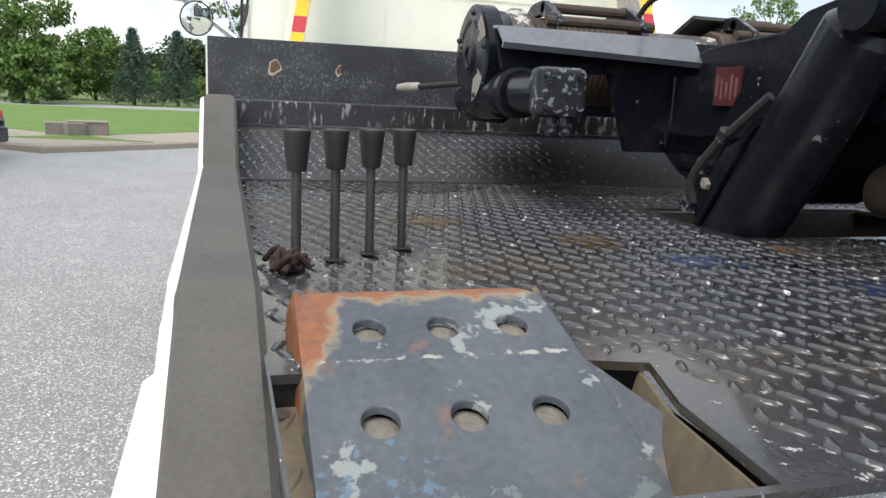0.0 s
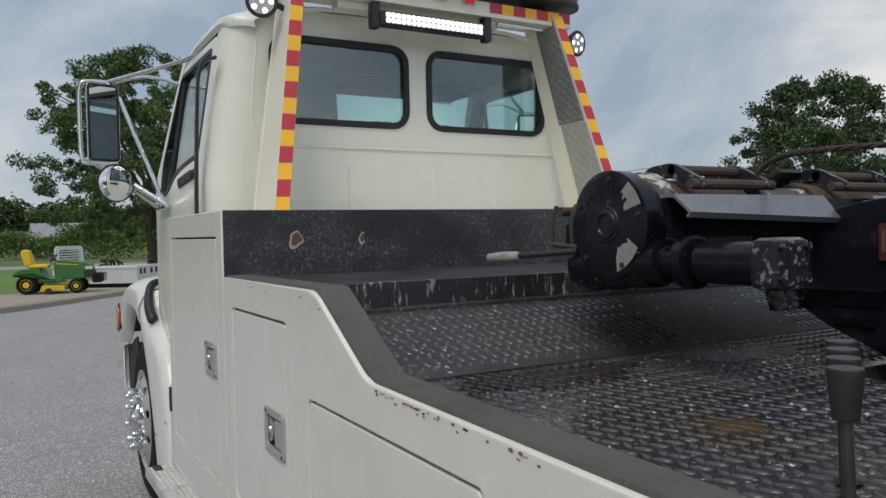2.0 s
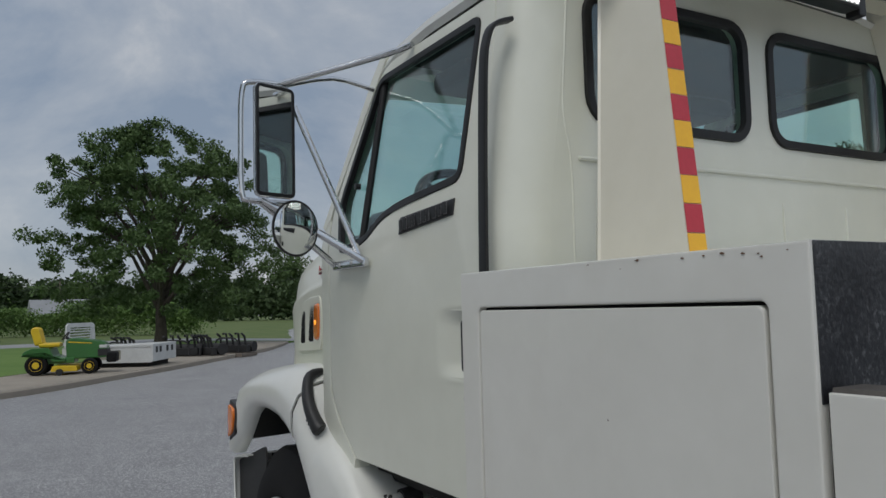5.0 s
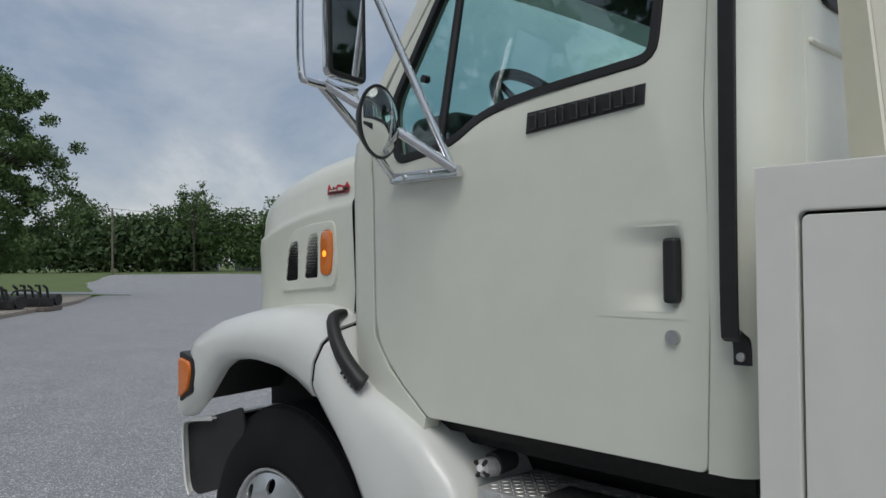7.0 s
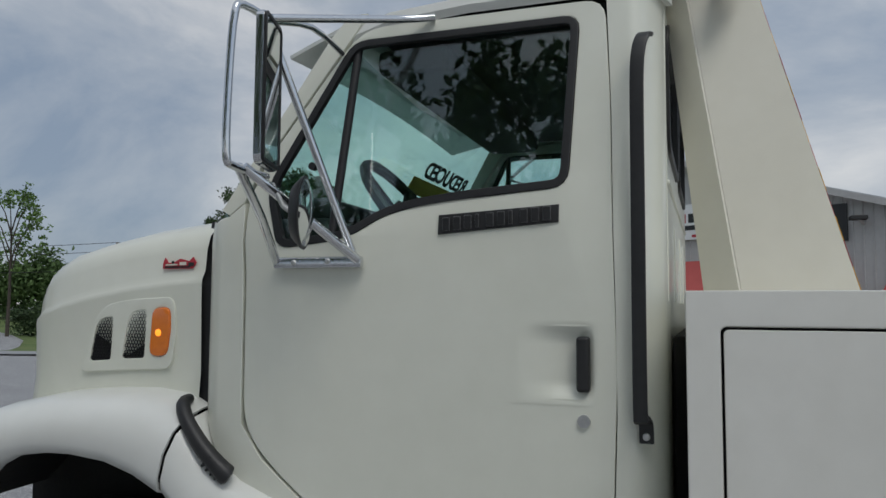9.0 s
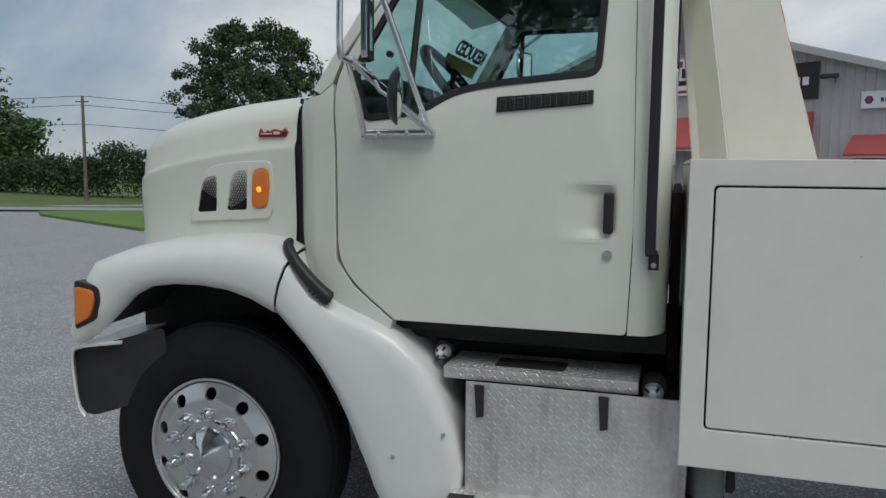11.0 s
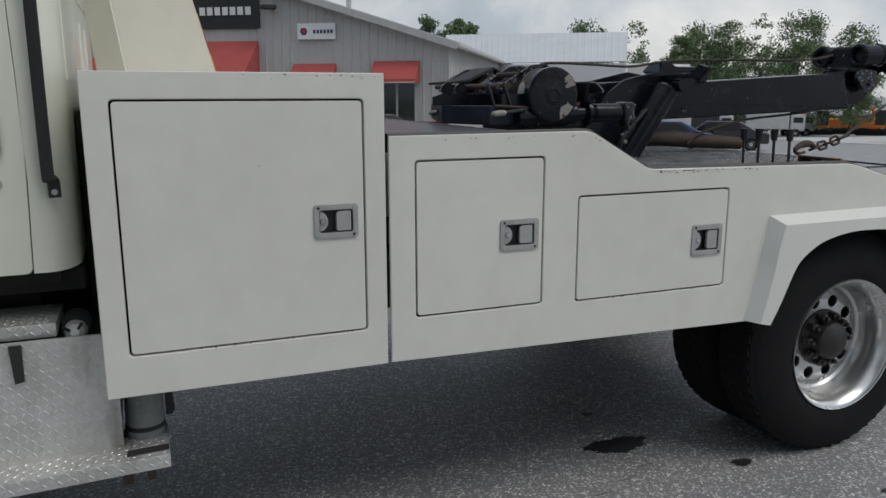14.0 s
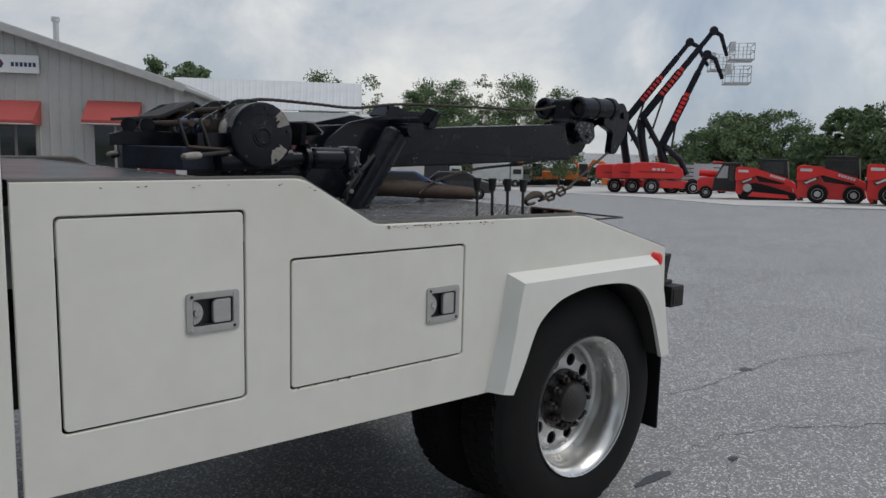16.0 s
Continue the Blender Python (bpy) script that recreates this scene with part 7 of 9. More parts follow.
WET = surface("oil_stain", (0.018, 0.018, 0.019), (0.035, 0.035, 0.036), rough=0.28, scale=8, fine=40)

bm = B()
n = 64
gv = {}
for i in range(n + 1):
    for j in range(n + 1):
        sx, sy = (2 * i / n - 1), (2 * j / n - 1)
        x, y = 900 * math.copysign(abs(sx) ** 2.6, sx), 900 * math.copysign(abs(sy) ** 2.6, sy)
        gv[i, j] = bm.verts.new((x, y, gz(x, y)))
for i in range(n):
    for j in range(n):
        bm.faces.new((gv[i, j], gv[i + 1, j], gv[i + 1, j + 1], gv[i, j + 1]))
tagged(part("ground", bm, ASPHALT), "large lot of coarse grey asphalt", "ground", kind="structure")


def patch(name, outline, dz, material, label, category, step=6.0, spread=0.0):
    """A flat area laid on the ground sheet, cut fine enough to follow it."""
    t = B()
    vs = [t.verts.new((x, y, 0)) for x, y in outline]
    es = [t.edges.new((vs[i], vs[(i + 1) % len(vs)])) for i in range(len(vs))]
    bmesh.ops.triangle_fill(t, use_beauty=True, edges=es, normal=(0, 0, 1))
    for axis in (0, 1):
        lo, hi = min(p[axis] for p in outline), max(p[axis] for p in outline)
        k = math.ceil(lo / step)
        while k * step < hi:
            no = (1, 0, 0) if axis == 0 else (0, 1, 0)
            bmesh.ops.bisect_plane(t, geom=t.verts[:] + t.edges[:] + t.faces[:], plane_co=[c * k * step for c in no], plane_no=no)
            k += 1 if (hi - lo) < 500 else 3
    for v in t.verts:
        v.co.z = gz(v.co.x, v.co.y) + dz
    mid = sum((Vector((p[0], p[1], 0)) for p in outline), Vector()) / len(outline)
    rim = bmesh.ops.extrude_edge_only(t, edges=[e for e in t.edges if len(e.link_faces) == 1])
    for v in rim["geom"]:
        if isinstance(v, bmesh.types.BMVert):
            v.co.z -= dz + 0.05
            v.co += Vector((v.co.x - mid.x, v.co.y - mid.y, 0)).normalized() * spread
    return tagged(part(name, t, material), label, category, kind="structure")


KERB = smooth_path([(-21.0, -11.0, 0), (-17.0, -6.5, 0), (-14.5, -3.9, 0), (-14.6, -3.3, 0), (-17.2, -0.4, 0), (-19.9, 1.7, 0), (-24.0, 4.7, 0), (-31.0, 8.9, 0), (-42.0, 13.6, 0)], 4)


def beside(line, d):
    out = []
    for k, p in enumerate(line):
        way = (line[min(k + 1, len(line) - 1)] - line[max(k - 1, 0)]).normalized()
        out.append(p + Vector((-way.y, way.x, 0)) * d)
    return out


inner, back_line = beside(KERB, 0.16), beside(KERB, 3.0)
rows = [[(p.x, p.y, gz(p.x, p.y) - 0.05), (p.x, p.y, gz(p.x, p.y) + 0.12), (p.x + (q.x - p.x) * 0.15, p.y + (q.y - p.y) * 0.15, gz(p.x, p.y) + 0.14), (q.x, q.y, gz(q.x, q.y) + 0.14)] for p, q in zip(KERB, inner)]
tagged(part("kerb", loft(B(), rows), CONCRETE), "low concrete kerb along the lot", "kerb", kind="structure")
rows = [[(p.x, p.y, gz(p.x, p.y) + 0.145), (q.x, q.y, gz(q.x, q.y) + 0.15)] for p, q in zip(inner, back_line)]
tagged(part("pavement", loft(B(), rows), CONCRETE), "tan concrete strip behind the kerb", "pavement", kind="structure")
lawn_edge = [(p.x, p.y) for p in back_line]
patch("lawn", lawn_edge + [(-41.5, 15.5), (-42.5, 8), (-43, -10), (-47, -40), (-24, -40)], 0.16, GRASS, "mown green lawn between kerb and road", "lawn")
patch("lawn", [(-15.5, 16.8), (-27.0, 24.6), (-31.0, 28.5), (-29.5, 33.0), (-20, 42.0), (-6, 52), (-6, 20)], 0.10, GRASS, "green lawn island beside the lot", "lawn")
road_mid = smooth_path([(-56, -60, 0), (-50, -25, 0), (-47.5, -5, 0), (-47, 8, 0), (-44, 19, 0), (-36, 31, 0), (-24, 45, 0), (-2, 72, 0)], 5)
rows = [[(p.x, p.y, gz(p.x, p.y) + 0.09), (q.x, q.y, gz(q.x, q.y) + 0.09)] for p, q in zip(beside(road_mid, -3.6), beside(road_mid, 3.6))]
tagged(part("road", loft(B(), rows), ROAD), "pale grey public road", "road", kind="structure")
far_edge = [(p.x, p.y) for p in beside(road_mid, 3.7)]
patch("meadow", far_edge + [(-30, 120), (-330, 200), (-330, -120), (-70, -100)], 0.06, MEADOW, "rough green verge beyond the road", "meadow", 12.0)
patch("road", [(-40, 13.5), (-70, 24), (-99, 36.5), (-82, 48), (-71, 55), (-48, 37), (-36, 26)], 0.13, ASPHALT, "worn grey side road", "road", spread=4.0)
patch("gravel_lot", [(30.5, 6.0), (29.5, 13.5), (38.0, 24.0), (44.0, 36.0), (70, 75), (120, 75), (110, 0), (33, -6)], 0.03, GRAVEL, "pale gravel yard where machines stand", "gravel yard", 8.0)
for k, (x, y, rx, ry) in enumerate(((2.17, 0.44, 0.16, 0.07), (2.60, 0.08, 0.05, 0.03), (2.23, 0.80, 0.03, 0.014), (4.28, -0.06, 0.035, 0.022), (3.72, 0.06, 0.15, 0.03), (5.95, 0.75, 0.06, 0.04), (3.0, -0.35, 0.04, 0.02))):
    ring = []
    for i in range(90):
        a = 2 * math.pi * i / 90
        ragged = 1 + 0.10 * math.sin(3 * a + k) + 0.07 * math.sin(7 * a + 2 * k) + 0.06 * math.sin(19 * a + k) + 0.05 * math.sin(31 * a)
        ring.append((x + rx * ragged * math.cos(a), y + ry * ragged * math.sin(a)))
    tagged(part("oil_stain", plate(B(), ring, [], 0.001, lambda u, v, w: Vector((u, v, 0.004 - w))), WET), "dark oil stain on the asphalt", "stain", kind="structure")
CRACK = surface("open_crack", (0.05, 0.05, 0.05), (0.08, 0.08, 0.08), rough=0.95)
random.seed(5)
for x, y, x2, y2 in ((3.6, -0.35, 9.5, 3.2), (5.6, -1.4, 14.0, 1.5), (-3.5, -4.0, -9.0, -1.0), (9, 6, 15, 4), (0.6, -0.9, 3.2, 0.9), (4.1, 0.2, 6.6, -0.6), (4.9, 0.9, 9.0, 0.1), (3.9, -0.75, 5.6, -1.3), (7.5, 2.2, 12.5, 3.4), (-4.2, -0.6, -7.5, -2.6)):
    bm, pts, n = B(), [], 46
    wob = random.uniform(0, 6)
    for i in range(n):
        t = i / (n - 1)
        off = 0.10 * math.sin(9 * t + wob) + random.uniform(-0.035, 0.035)
        way = Vector((x2 - x, y2 - y, 0)).normalized()
        pts.append(Vector((x, y, 0)).lerp(Vector((x2, y2, 0)), t) + Vector((-way.y, way.x, 0)) * off)
    rows = [[(p.x - q, p.y - q, gz(p.x, p.y) + 0.003), (p.x + q, p.y + q, gz(p.x, p.y) + 0.003)] for p, q in ((p, random.uniform(0.0008, 0.0034)) for p in pts)]
    tagged(part("pavement_crack", loft(bm, rows), CRACK), "thin crack in the asphalt", "crack", kind="structure")


# ---- trees ----
def leaf_mat(name, c1, c2):
    m = surface(name, c1, c2, rough=0.65, scale=0.8, fine=3.0)
    return m


LEAF = leaf_mat("maple_leaves", (0.050, 0.096, 0.026), (0.092, 0.150, 0.042))
LEAF_DARK = leaf_mat("oak_leaves", (0.030, 0.058, 0.018), (0.058, 0.096, 0.030))
LEAF_LIGHT = leaf_mat("bright_leaves", (0.075, 0.15, 0.026), (0.125, 0.205, 0.05))
NEEDLE = leaf_mat("spruce_needles", (0.042, 0.085, 0.055), (0.075, 0.125, 0.088))
# leaves of the far yard trees, the haze of distance mixed into their colour
LEAF_HAZY = leaf_mat("haze_paled_far_leaves", (0.100, 0.155, 0.068), (0.150, 0.210, 0.100))
BARK = surface("grey_bark", (0.085, 0.07, 0.055), (0.05, 0.042, 0.034), rough=0.95, scale=5, fine=30, bump=0.5)


def leaves(spots, size, seed, flat=0.5):
    """Many small pointed leaf blades round the given spots (x, y, z, spread), in one mesh."""
    rng = np.random.default_rng(seed)
    c = np.array([s[:3] for s in spots], float)
    n = len(c)
    d = rng.normal(size=(n, 3))
    d /= np.linalg.norm(d, axis=1)[:, None]
    e = np.cross(d, rng.normal(size=(n, 3)))
    e /= np.linalg.norm(e, axis=1)[:, None]
    s = size * rng.uniform(0.6, 1.4, size=(n, 1))
    v = np.stack([c - d * s, c + e * s * flat, c + d * s, c - e * s * flat], 1).reshape(-1, 3)
    f = np.arange(4 * n).reshape(-1, 4)
    return v, f


def mesh_of(name, v, f, material, parent):
    data = bpy.data.meshes.new(name)
    data.from_pydata(v.tolist(), [], f.tolist())
    data.materials.append(material)
    ob = new(name, data)
    ob.parent = parent
    return ob


def tree(name, label, x, y, height, width, leaf=LEAF, seed=1, count=9000, size=0.16, bare=0.25, trunk=0.22, density=1.0, limbs=9, lump=1.0):
    rng = random.Random(seed)
    nprng = np.random.default_rng(seed)
    t = thing(name, label, "tree", (x, y, gz(x, y) - 0.05))
    bm = B()
    tube(bm, [(0, 0, 0), (0.03, 0.02, height * bare * 0.6), (0.05, -0.03, height * bare), (0, 0, height * 0.7)], [trunk * 1.25, trunk * 0.95, trunk * 0.8, trunk * 0.2], seg=10)
    tips = []
    for k in range(limbs):
        a = 2.4 * k + rng.uniform(-0.3, 0.3)
        z0 = height * (bare * 0.85 + 0.35 * k / limbs)
        r = width * 0.5 * rng.uniform(0.55, 0.85) * (1.0 if k < limbs * 0.7 else 0.6)
        z1 = min(height * 0.93, z0 + height * rng.uniform(0.22, 0.48))
        p1 = Vector((math.cos(a) * r * 0.4, math.sin(a) * r * 0.4, z0 + (z1 - z0) * 0.55))
        p2 = Vector((math.cos(a) * r, math.sin(a) * r, z1))
        tube(bm, [(0, 0, z0), p1, p2], [trunk * 0.5, trunk * 0.3, trunk * 0.08], seg=6)
        tips += [p2, p1.lerp(p2, 0.6)]
        for q in range(3):
            b = a + rng.uniform(-0.9, 0.9)
            p3 = p1.lerp(p2, rng.uniform(0.2, 0.8)) + Vector((math.cos(b) * r * 0.45, math.sin(b) * r * 0.45, rng.uniform(-0.05, 0.2) * height * 0.5))
            tube(bm, [p1.lerp(p2, 0.4), p3], [trunk * 0.16, trunk * 0.05], seg=5)
            tips.append(p3)
    part("trunk", bm_at(bm, t), BARK, t)
    # clumps fill an uneven egg round the limbs
    clumps = list(tips)
    while len(clumps) < len(tips) + int(60 * density):
        a, u = rng.uniform(0, 6.283), rng.uniform(0.0, 1.0)
        zc = bare + (1 - bare) * u
        lim = 0.5 * width * math.sqrt(max(0.02, 1 - ((u - 0.42) / 0.60) ** 2)) * rng.uniform(0.45, 1.05)
        clumps.append(Vector((math.cos(a) * lim, math.sin(a) * lim, height * zc * 0.97)))
    per = max(12, count // len(clumps))
    pts = []
    for c in clumps:
        rad = width * lump * rng.uniform(0.04, 0.085) * (1.55 if density <= 1 else 1.0)
        q = nprng.normal(size=(per, 3))
        q *= (nprng.random((per, 1)) ** 0.45) / np.linalg.norm(q, axis=1)[:, None]
        q = q * (rad, rad, rad * 0.72) * nprng.uniform(0.8, 1.2, size=(per, 1)) + np.array(c)
        pts.append(q)
    v, f = leaves(np.concatenate(pts), size, seed)
    mesh_of("crown", v, f, leaf, t)
    return t


def bm_at(bm, t):
    """Shifts a mesh made round its own foot to the thing's place, which part() takes off again."""
    bm.transform(Matrix.Translation(t.location))
    return bm


def spruce(x, y, height, width, seed):
    rng = random.Random(seed)
    t = thing("spruce_tree", "blue-green spruce beyond the road", "tree", (x, y, gz(x, y) - 0.05), group="spruces")
    bm = tube(B(), [(0, 0, 0), (0, 0, height)], [0.13, 0.02], seg=8)
    pts = []
    for k in range(26):
        z = height * (0.12 + 0.86 * k / 26)
        r = width * 0.5 * (1 - k / 26) ** 0.85 * rng.uniform(0.85, 1.12) + 0.05
        for b in range(9):
            a = b * 0.7 + k * 1.3
            tip = Vector((math.cos(a) * r, math.sin(a) * r, z - r * 0.22 + rng.uniform(-0.05, 0.1)))
            for q in range(34):
                u = rng.random() ** 0.6
                pts.append(tuple(Vector((0, 0, z)).lerp(tip, u) + Vector((rng.gauss(0, 0.09), rng.gauss(0, 0.09), rng.gauss(0, 0.07)))))
    part("trunk", bm_at(bm, t), BARK, t)
    v, f = leaves(pts, 0.11, seed, 0.28)
    mesh_of("crown", v, f, NEEDLE, t)


def thicket(name, label, line, deep, leaf, seed, count, size=0.28, base=0.0):
    """A long mass of bushes or a wood's edge with an uneven top, as one body of leaves."""
    rng = np.random.default_rng(seed)
    line = smooth_path([(x, y, h) for x, y, h in line], 8)
    ob = thing(name, label, "woods", (line[0].x, line[0].y, gz(line[0].x, line[0].y)), kind="stuff")
    k = rng.integers(0, len(line), count)
    base_p = np.array([(p.x, p.y, p.z) for p in line])[k]
    nxt = np.array([(p.x, p.y, p.z) for p in line])[np.minimum(k + 1, len(line) - 1)]
    u = rng.random((count, 1))
    p = base_p + (nxt - base_p) * u
    bump = 0.72 + 0.28 * np.sin(p[:, 0] * 0.55 + seed) * np.sin(p[:, 1] * 0.7 + 2.1 * seed) + 0.12 * np.sin(p[:, 0] * 1.9 + p[:, 1] * 1.6)
    top = p[:, 2] * bump
    zz = top * np.sqrt(rng.random(count))
    off = rng.normal(size=(count, 2)) * deep * 0.4
    gr = np.array([gz(a, b) for a, b in p[:, :2]])
    pts = np.stack([p[:, 0] + off[:, 0], p[:, 1] + off[:, 1], gr + base + zz], 1) - np.array(ob.location)
    # clumping: pull leaves towards random centres
    cent = pts[rng.integers(0, count, max(40, count // 45))]
    pick = cent[rng.integers(0, len(cent), count)]
    near = np.linalg.norm(pick - pts, axis=1) < deep * 1.4
    pts[near] = pick[near] + rng.normal(size=(near.sum(), 3)) * size * 2.2
    v, f = leaves(pts, size, seed)
    mesh_of(name + "_leaves", v, f, leaf, ob)


tree("maple_tree", "broad dark green maple behind the parked mower", -40.5, 6.2, 11.8, 12.0, LEAF, 3, 78000, 0.093, 0.14, 0.30, 5.4, 22, 0.66)
tree("oak_tree", "large round oak standing alone beyond the lot", -32.5, 52.5, 14.8, 12.8, LEAF_DARK, 8, 56000, 0.135, 0.12, 0.4, 4.5)
tree("thin_tree", "tall thin-leaved tree above the hedge", -57.0, 48.0, 13.5, 6.0, LEAF_LIGHT, 12, 1800, 0.17, 0.45, 0.14, 0.5)
tree("roadside_tree", "young tree with sparse leaves", -112.0, 53.5, 14.5, 7.0, LEAF, 15, 2600, 0.18, 0.3, 0.14, 0.6)
for k, (x, y, h, w) in enumerate(((-52.0, -12.5, 8.0, 7.0), (-60, -17.0, 8.5, 8.0), (-66, -10.0, 6.0, 6.0), (-48.5, -11.0, 3.6, 4.2))):
    tree("verge_tree", "bright green leafy tree beyond the road", x, y, h, w, LEAF_LIGHT, 30 + k, 5500, 0.17, 0.08, 0.14)
spruce(-55.0, -5.9, 5.5, 3.6, 1)
spruce(-57.5, -3.1, 5.7, 3.5, 2)
thicket("bushes", "leafy bushes along the far side of the road", [(-62, -22, 4.5), (-66, -10, 4.2), (-72, 0, 2.4), (-66, 6, 3.2), (-62, 12, 3.4)], 1.6, LEAF_LIGHT, 4, 34000, 0.11)
thicket("far_woods", "dark wooded ridge behind the houses", [(-150, -70, 9), (-150, -20, 10), (-165, 10, 10.5), (-150, 40, 10), (-120, 55, 8.5)], 5, LEAF_DARK, 6, 48000, 0.5)
thicket("hedge_woods", "green woods beyond the road", [(-145, 46, 13.5), (-134, 50, 13.0), (-122, 56, 12.0), (-108, 61, 12.5), (-98, 65, 11.5), (-88, 69, 11.5), (-78, 74, 10.5)], 3.2, LEAF, 7, 60000, 0.30)
thicket("hedge", "dark hedge of trees behind the power line", [(-60, 52, 4.2), (-54, 54, 4.4), (-50, 56, 5.4), (-46, 62, 6.0), (-38, 66, 5.8), (-28, 74, 6)], 1.8, LEAF_DARK, 9, 30000, 0.16)
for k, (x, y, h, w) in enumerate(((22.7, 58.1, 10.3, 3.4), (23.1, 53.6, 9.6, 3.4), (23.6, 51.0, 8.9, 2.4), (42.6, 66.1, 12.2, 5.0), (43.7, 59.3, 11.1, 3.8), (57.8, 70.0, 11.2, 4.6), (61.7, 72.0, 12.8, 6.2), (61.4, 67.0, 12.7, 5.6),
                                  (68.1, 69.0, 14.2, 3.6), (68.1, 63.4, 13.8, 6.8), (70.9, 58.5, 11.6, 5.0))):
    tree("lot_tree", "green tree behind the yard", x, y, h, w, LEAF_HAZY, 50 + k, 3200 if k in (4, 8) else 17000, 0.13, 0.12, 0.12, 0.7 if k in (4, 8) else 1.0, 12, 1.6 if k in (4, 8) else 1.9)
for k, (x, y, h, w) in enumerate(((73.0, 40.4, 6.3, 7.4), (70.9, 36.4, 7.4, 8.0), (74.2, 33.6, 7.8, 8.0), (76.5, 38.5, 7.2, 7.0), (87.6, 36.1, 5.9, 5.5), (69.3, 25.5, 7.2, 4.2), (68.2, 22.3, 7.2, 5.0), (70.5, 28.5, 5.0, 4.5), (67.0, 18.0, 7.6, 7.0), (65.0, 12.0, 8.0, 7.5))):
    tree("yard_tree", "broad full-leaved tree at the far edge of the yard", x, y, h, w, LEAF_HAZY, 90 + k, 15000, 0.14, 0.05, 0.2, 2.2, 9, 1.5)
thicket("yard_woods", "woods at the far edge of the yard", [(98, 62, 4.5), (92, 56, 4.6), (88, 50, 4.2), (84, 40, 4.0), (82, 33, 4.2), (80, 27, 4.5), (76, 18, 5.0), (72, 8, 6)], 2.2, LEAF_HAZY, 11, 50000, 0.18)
thicket("yard_edge", "low scrub behind the yard", [(60, 78, 4.5), (78, 70, 3.5), (92, 62, 3.0)], 2.0, LEAF_DARK, 13, 6000, 0.26)

for k, (x, y, h, w) in enumerate(((3.5, -15.0, 12.5, 9.5), (-4.0, -14.5, 12.5, 9.5), (-9.0, -11.5, 13.5, 9.5))):
    tree("shade_tree", "tall broad leafy tree beside the asphalt lot", x, y, h, w, LEAF, 77 + k, 16000, 0.15, 0.2, 0.26, 2.2)

# utility poles and wires
WOODP = surface("weathered_pole", (0.20, 0.17, 0.14), (0.13, 0.11, 0.09), rough=0.9, fine=25, bump=0.3)
poles = [(-45.3, 47.7, 8.4), (-104, 38, 9.0), (20, 92, 9.0), (-120, 6.0, 6.8), (-150, -30, 7.0)]
for x, y, h in poles:
    p = thing("utility_pole", "weathered wooden utility pole", "utility pole", (x, y, gz(x, y)), group="utility poles")
    part("shaft", bm_at(tube(B(), [(0, 0, -0.2), (0.05, 0, h)], [0.15, 0.11], seg=10), p), WOODP, p)
    part("cross_arm", bm_at(box(B(), (-0.6, -0.05, h - 0.5), (0.6, 0.05, h - 0.4)), p), WOODP, p)
for a, b in ((0, 1), (0, 2), (3, 4), (1, 3)):
    for dz, sag in ((0.0, 1.2), (-0.7, 1.2), (-2.2, 1.1)):
        (x, y, h), (x2, y2, h2) = poles[a], poles[b]
        pts = [(x + (x2 - x) * t, y + (y2 - y) * t, gz(x, y) * (1 - t) + gz(x2, y2) * t + h * (1 - t) + h2 * t + dz - sag * 4 * t * (1 - t)) for t in (k / 12 for k in range(13))]
        tagged(part("power_wire", tube(B(), pts, 0.022, seg=5), BLACK_MATT), "sagging black power wire", "wire")

# ---- house across the road ----
SIDING = surface("pale_siding", (0.62, 0.62, 0.60), (0.56, 0.56, 0.55), rough=0.7, scale=0.6)
ROOFING = surface("grey_shingles", (0.30, 0.31, 0.32), (0.24, 0.25, 0.26), rough=0.9, scale=1.0, fine=10)


def house(x, y, turn, w, d, h, roof, label):
    t = thing("house", label, "house", (x, y, gz(x, y)))
    m = Matrix.Translation(t.location) @ Matrix.Rotation(turn, 4, "Z")
    mk = lambda bm: (bm.transform(m), bm)[1]
    part("wall", mk(box(B(), (-w / 2, -d / 2, 0), (w / 2, d / 2, h))), SIDING, t)
    part("roof", mk(prism(B(), [(-d / 2 - 0.5, h), (d / 2 + 0.5, h), (0, h + roof)], "x", -w / 2 - 0.5, w / 2 + 0.5)), ROOFING, t)
    for k in range(4):
        wn_ = part("window", mk(box(B(), (-w / 2 + 1 + k * w / 4, -d / 2 - 0.03, 1.0), (-w / 2 + 2 + k * w / 4, -d / 2 + 0.02, 2.1))), GLASS_DARK, t)
        wn2 = part("window", mk(box(B(), (-w / 2 + 1 + k * w / 4, d / 2 - 0.02, 1.0), (-w / 2 + 2 + k * w / 4, d / 2 + 0.03, 2.1))), GLASS_DARK, t)
    part("door", mk(box(B(), (-0.5, d / 2 - 0.02, 0.0), (0.5, d / 2 + 0.04, 2.05))), ROOFING, t)


house(-92.0, 4.4, radians(95), 5.0, 4.8, 1.7, 1.9, "low white house with a grey roof across the road")
house(-126, 60, radians(60), 9.0, 6.0, 5.0, 2.0, "white house half hidden in the woods")
house(-112, 66, radians(40), 8, 6, 4.6, 2.0, "pale house beyond the hedge")


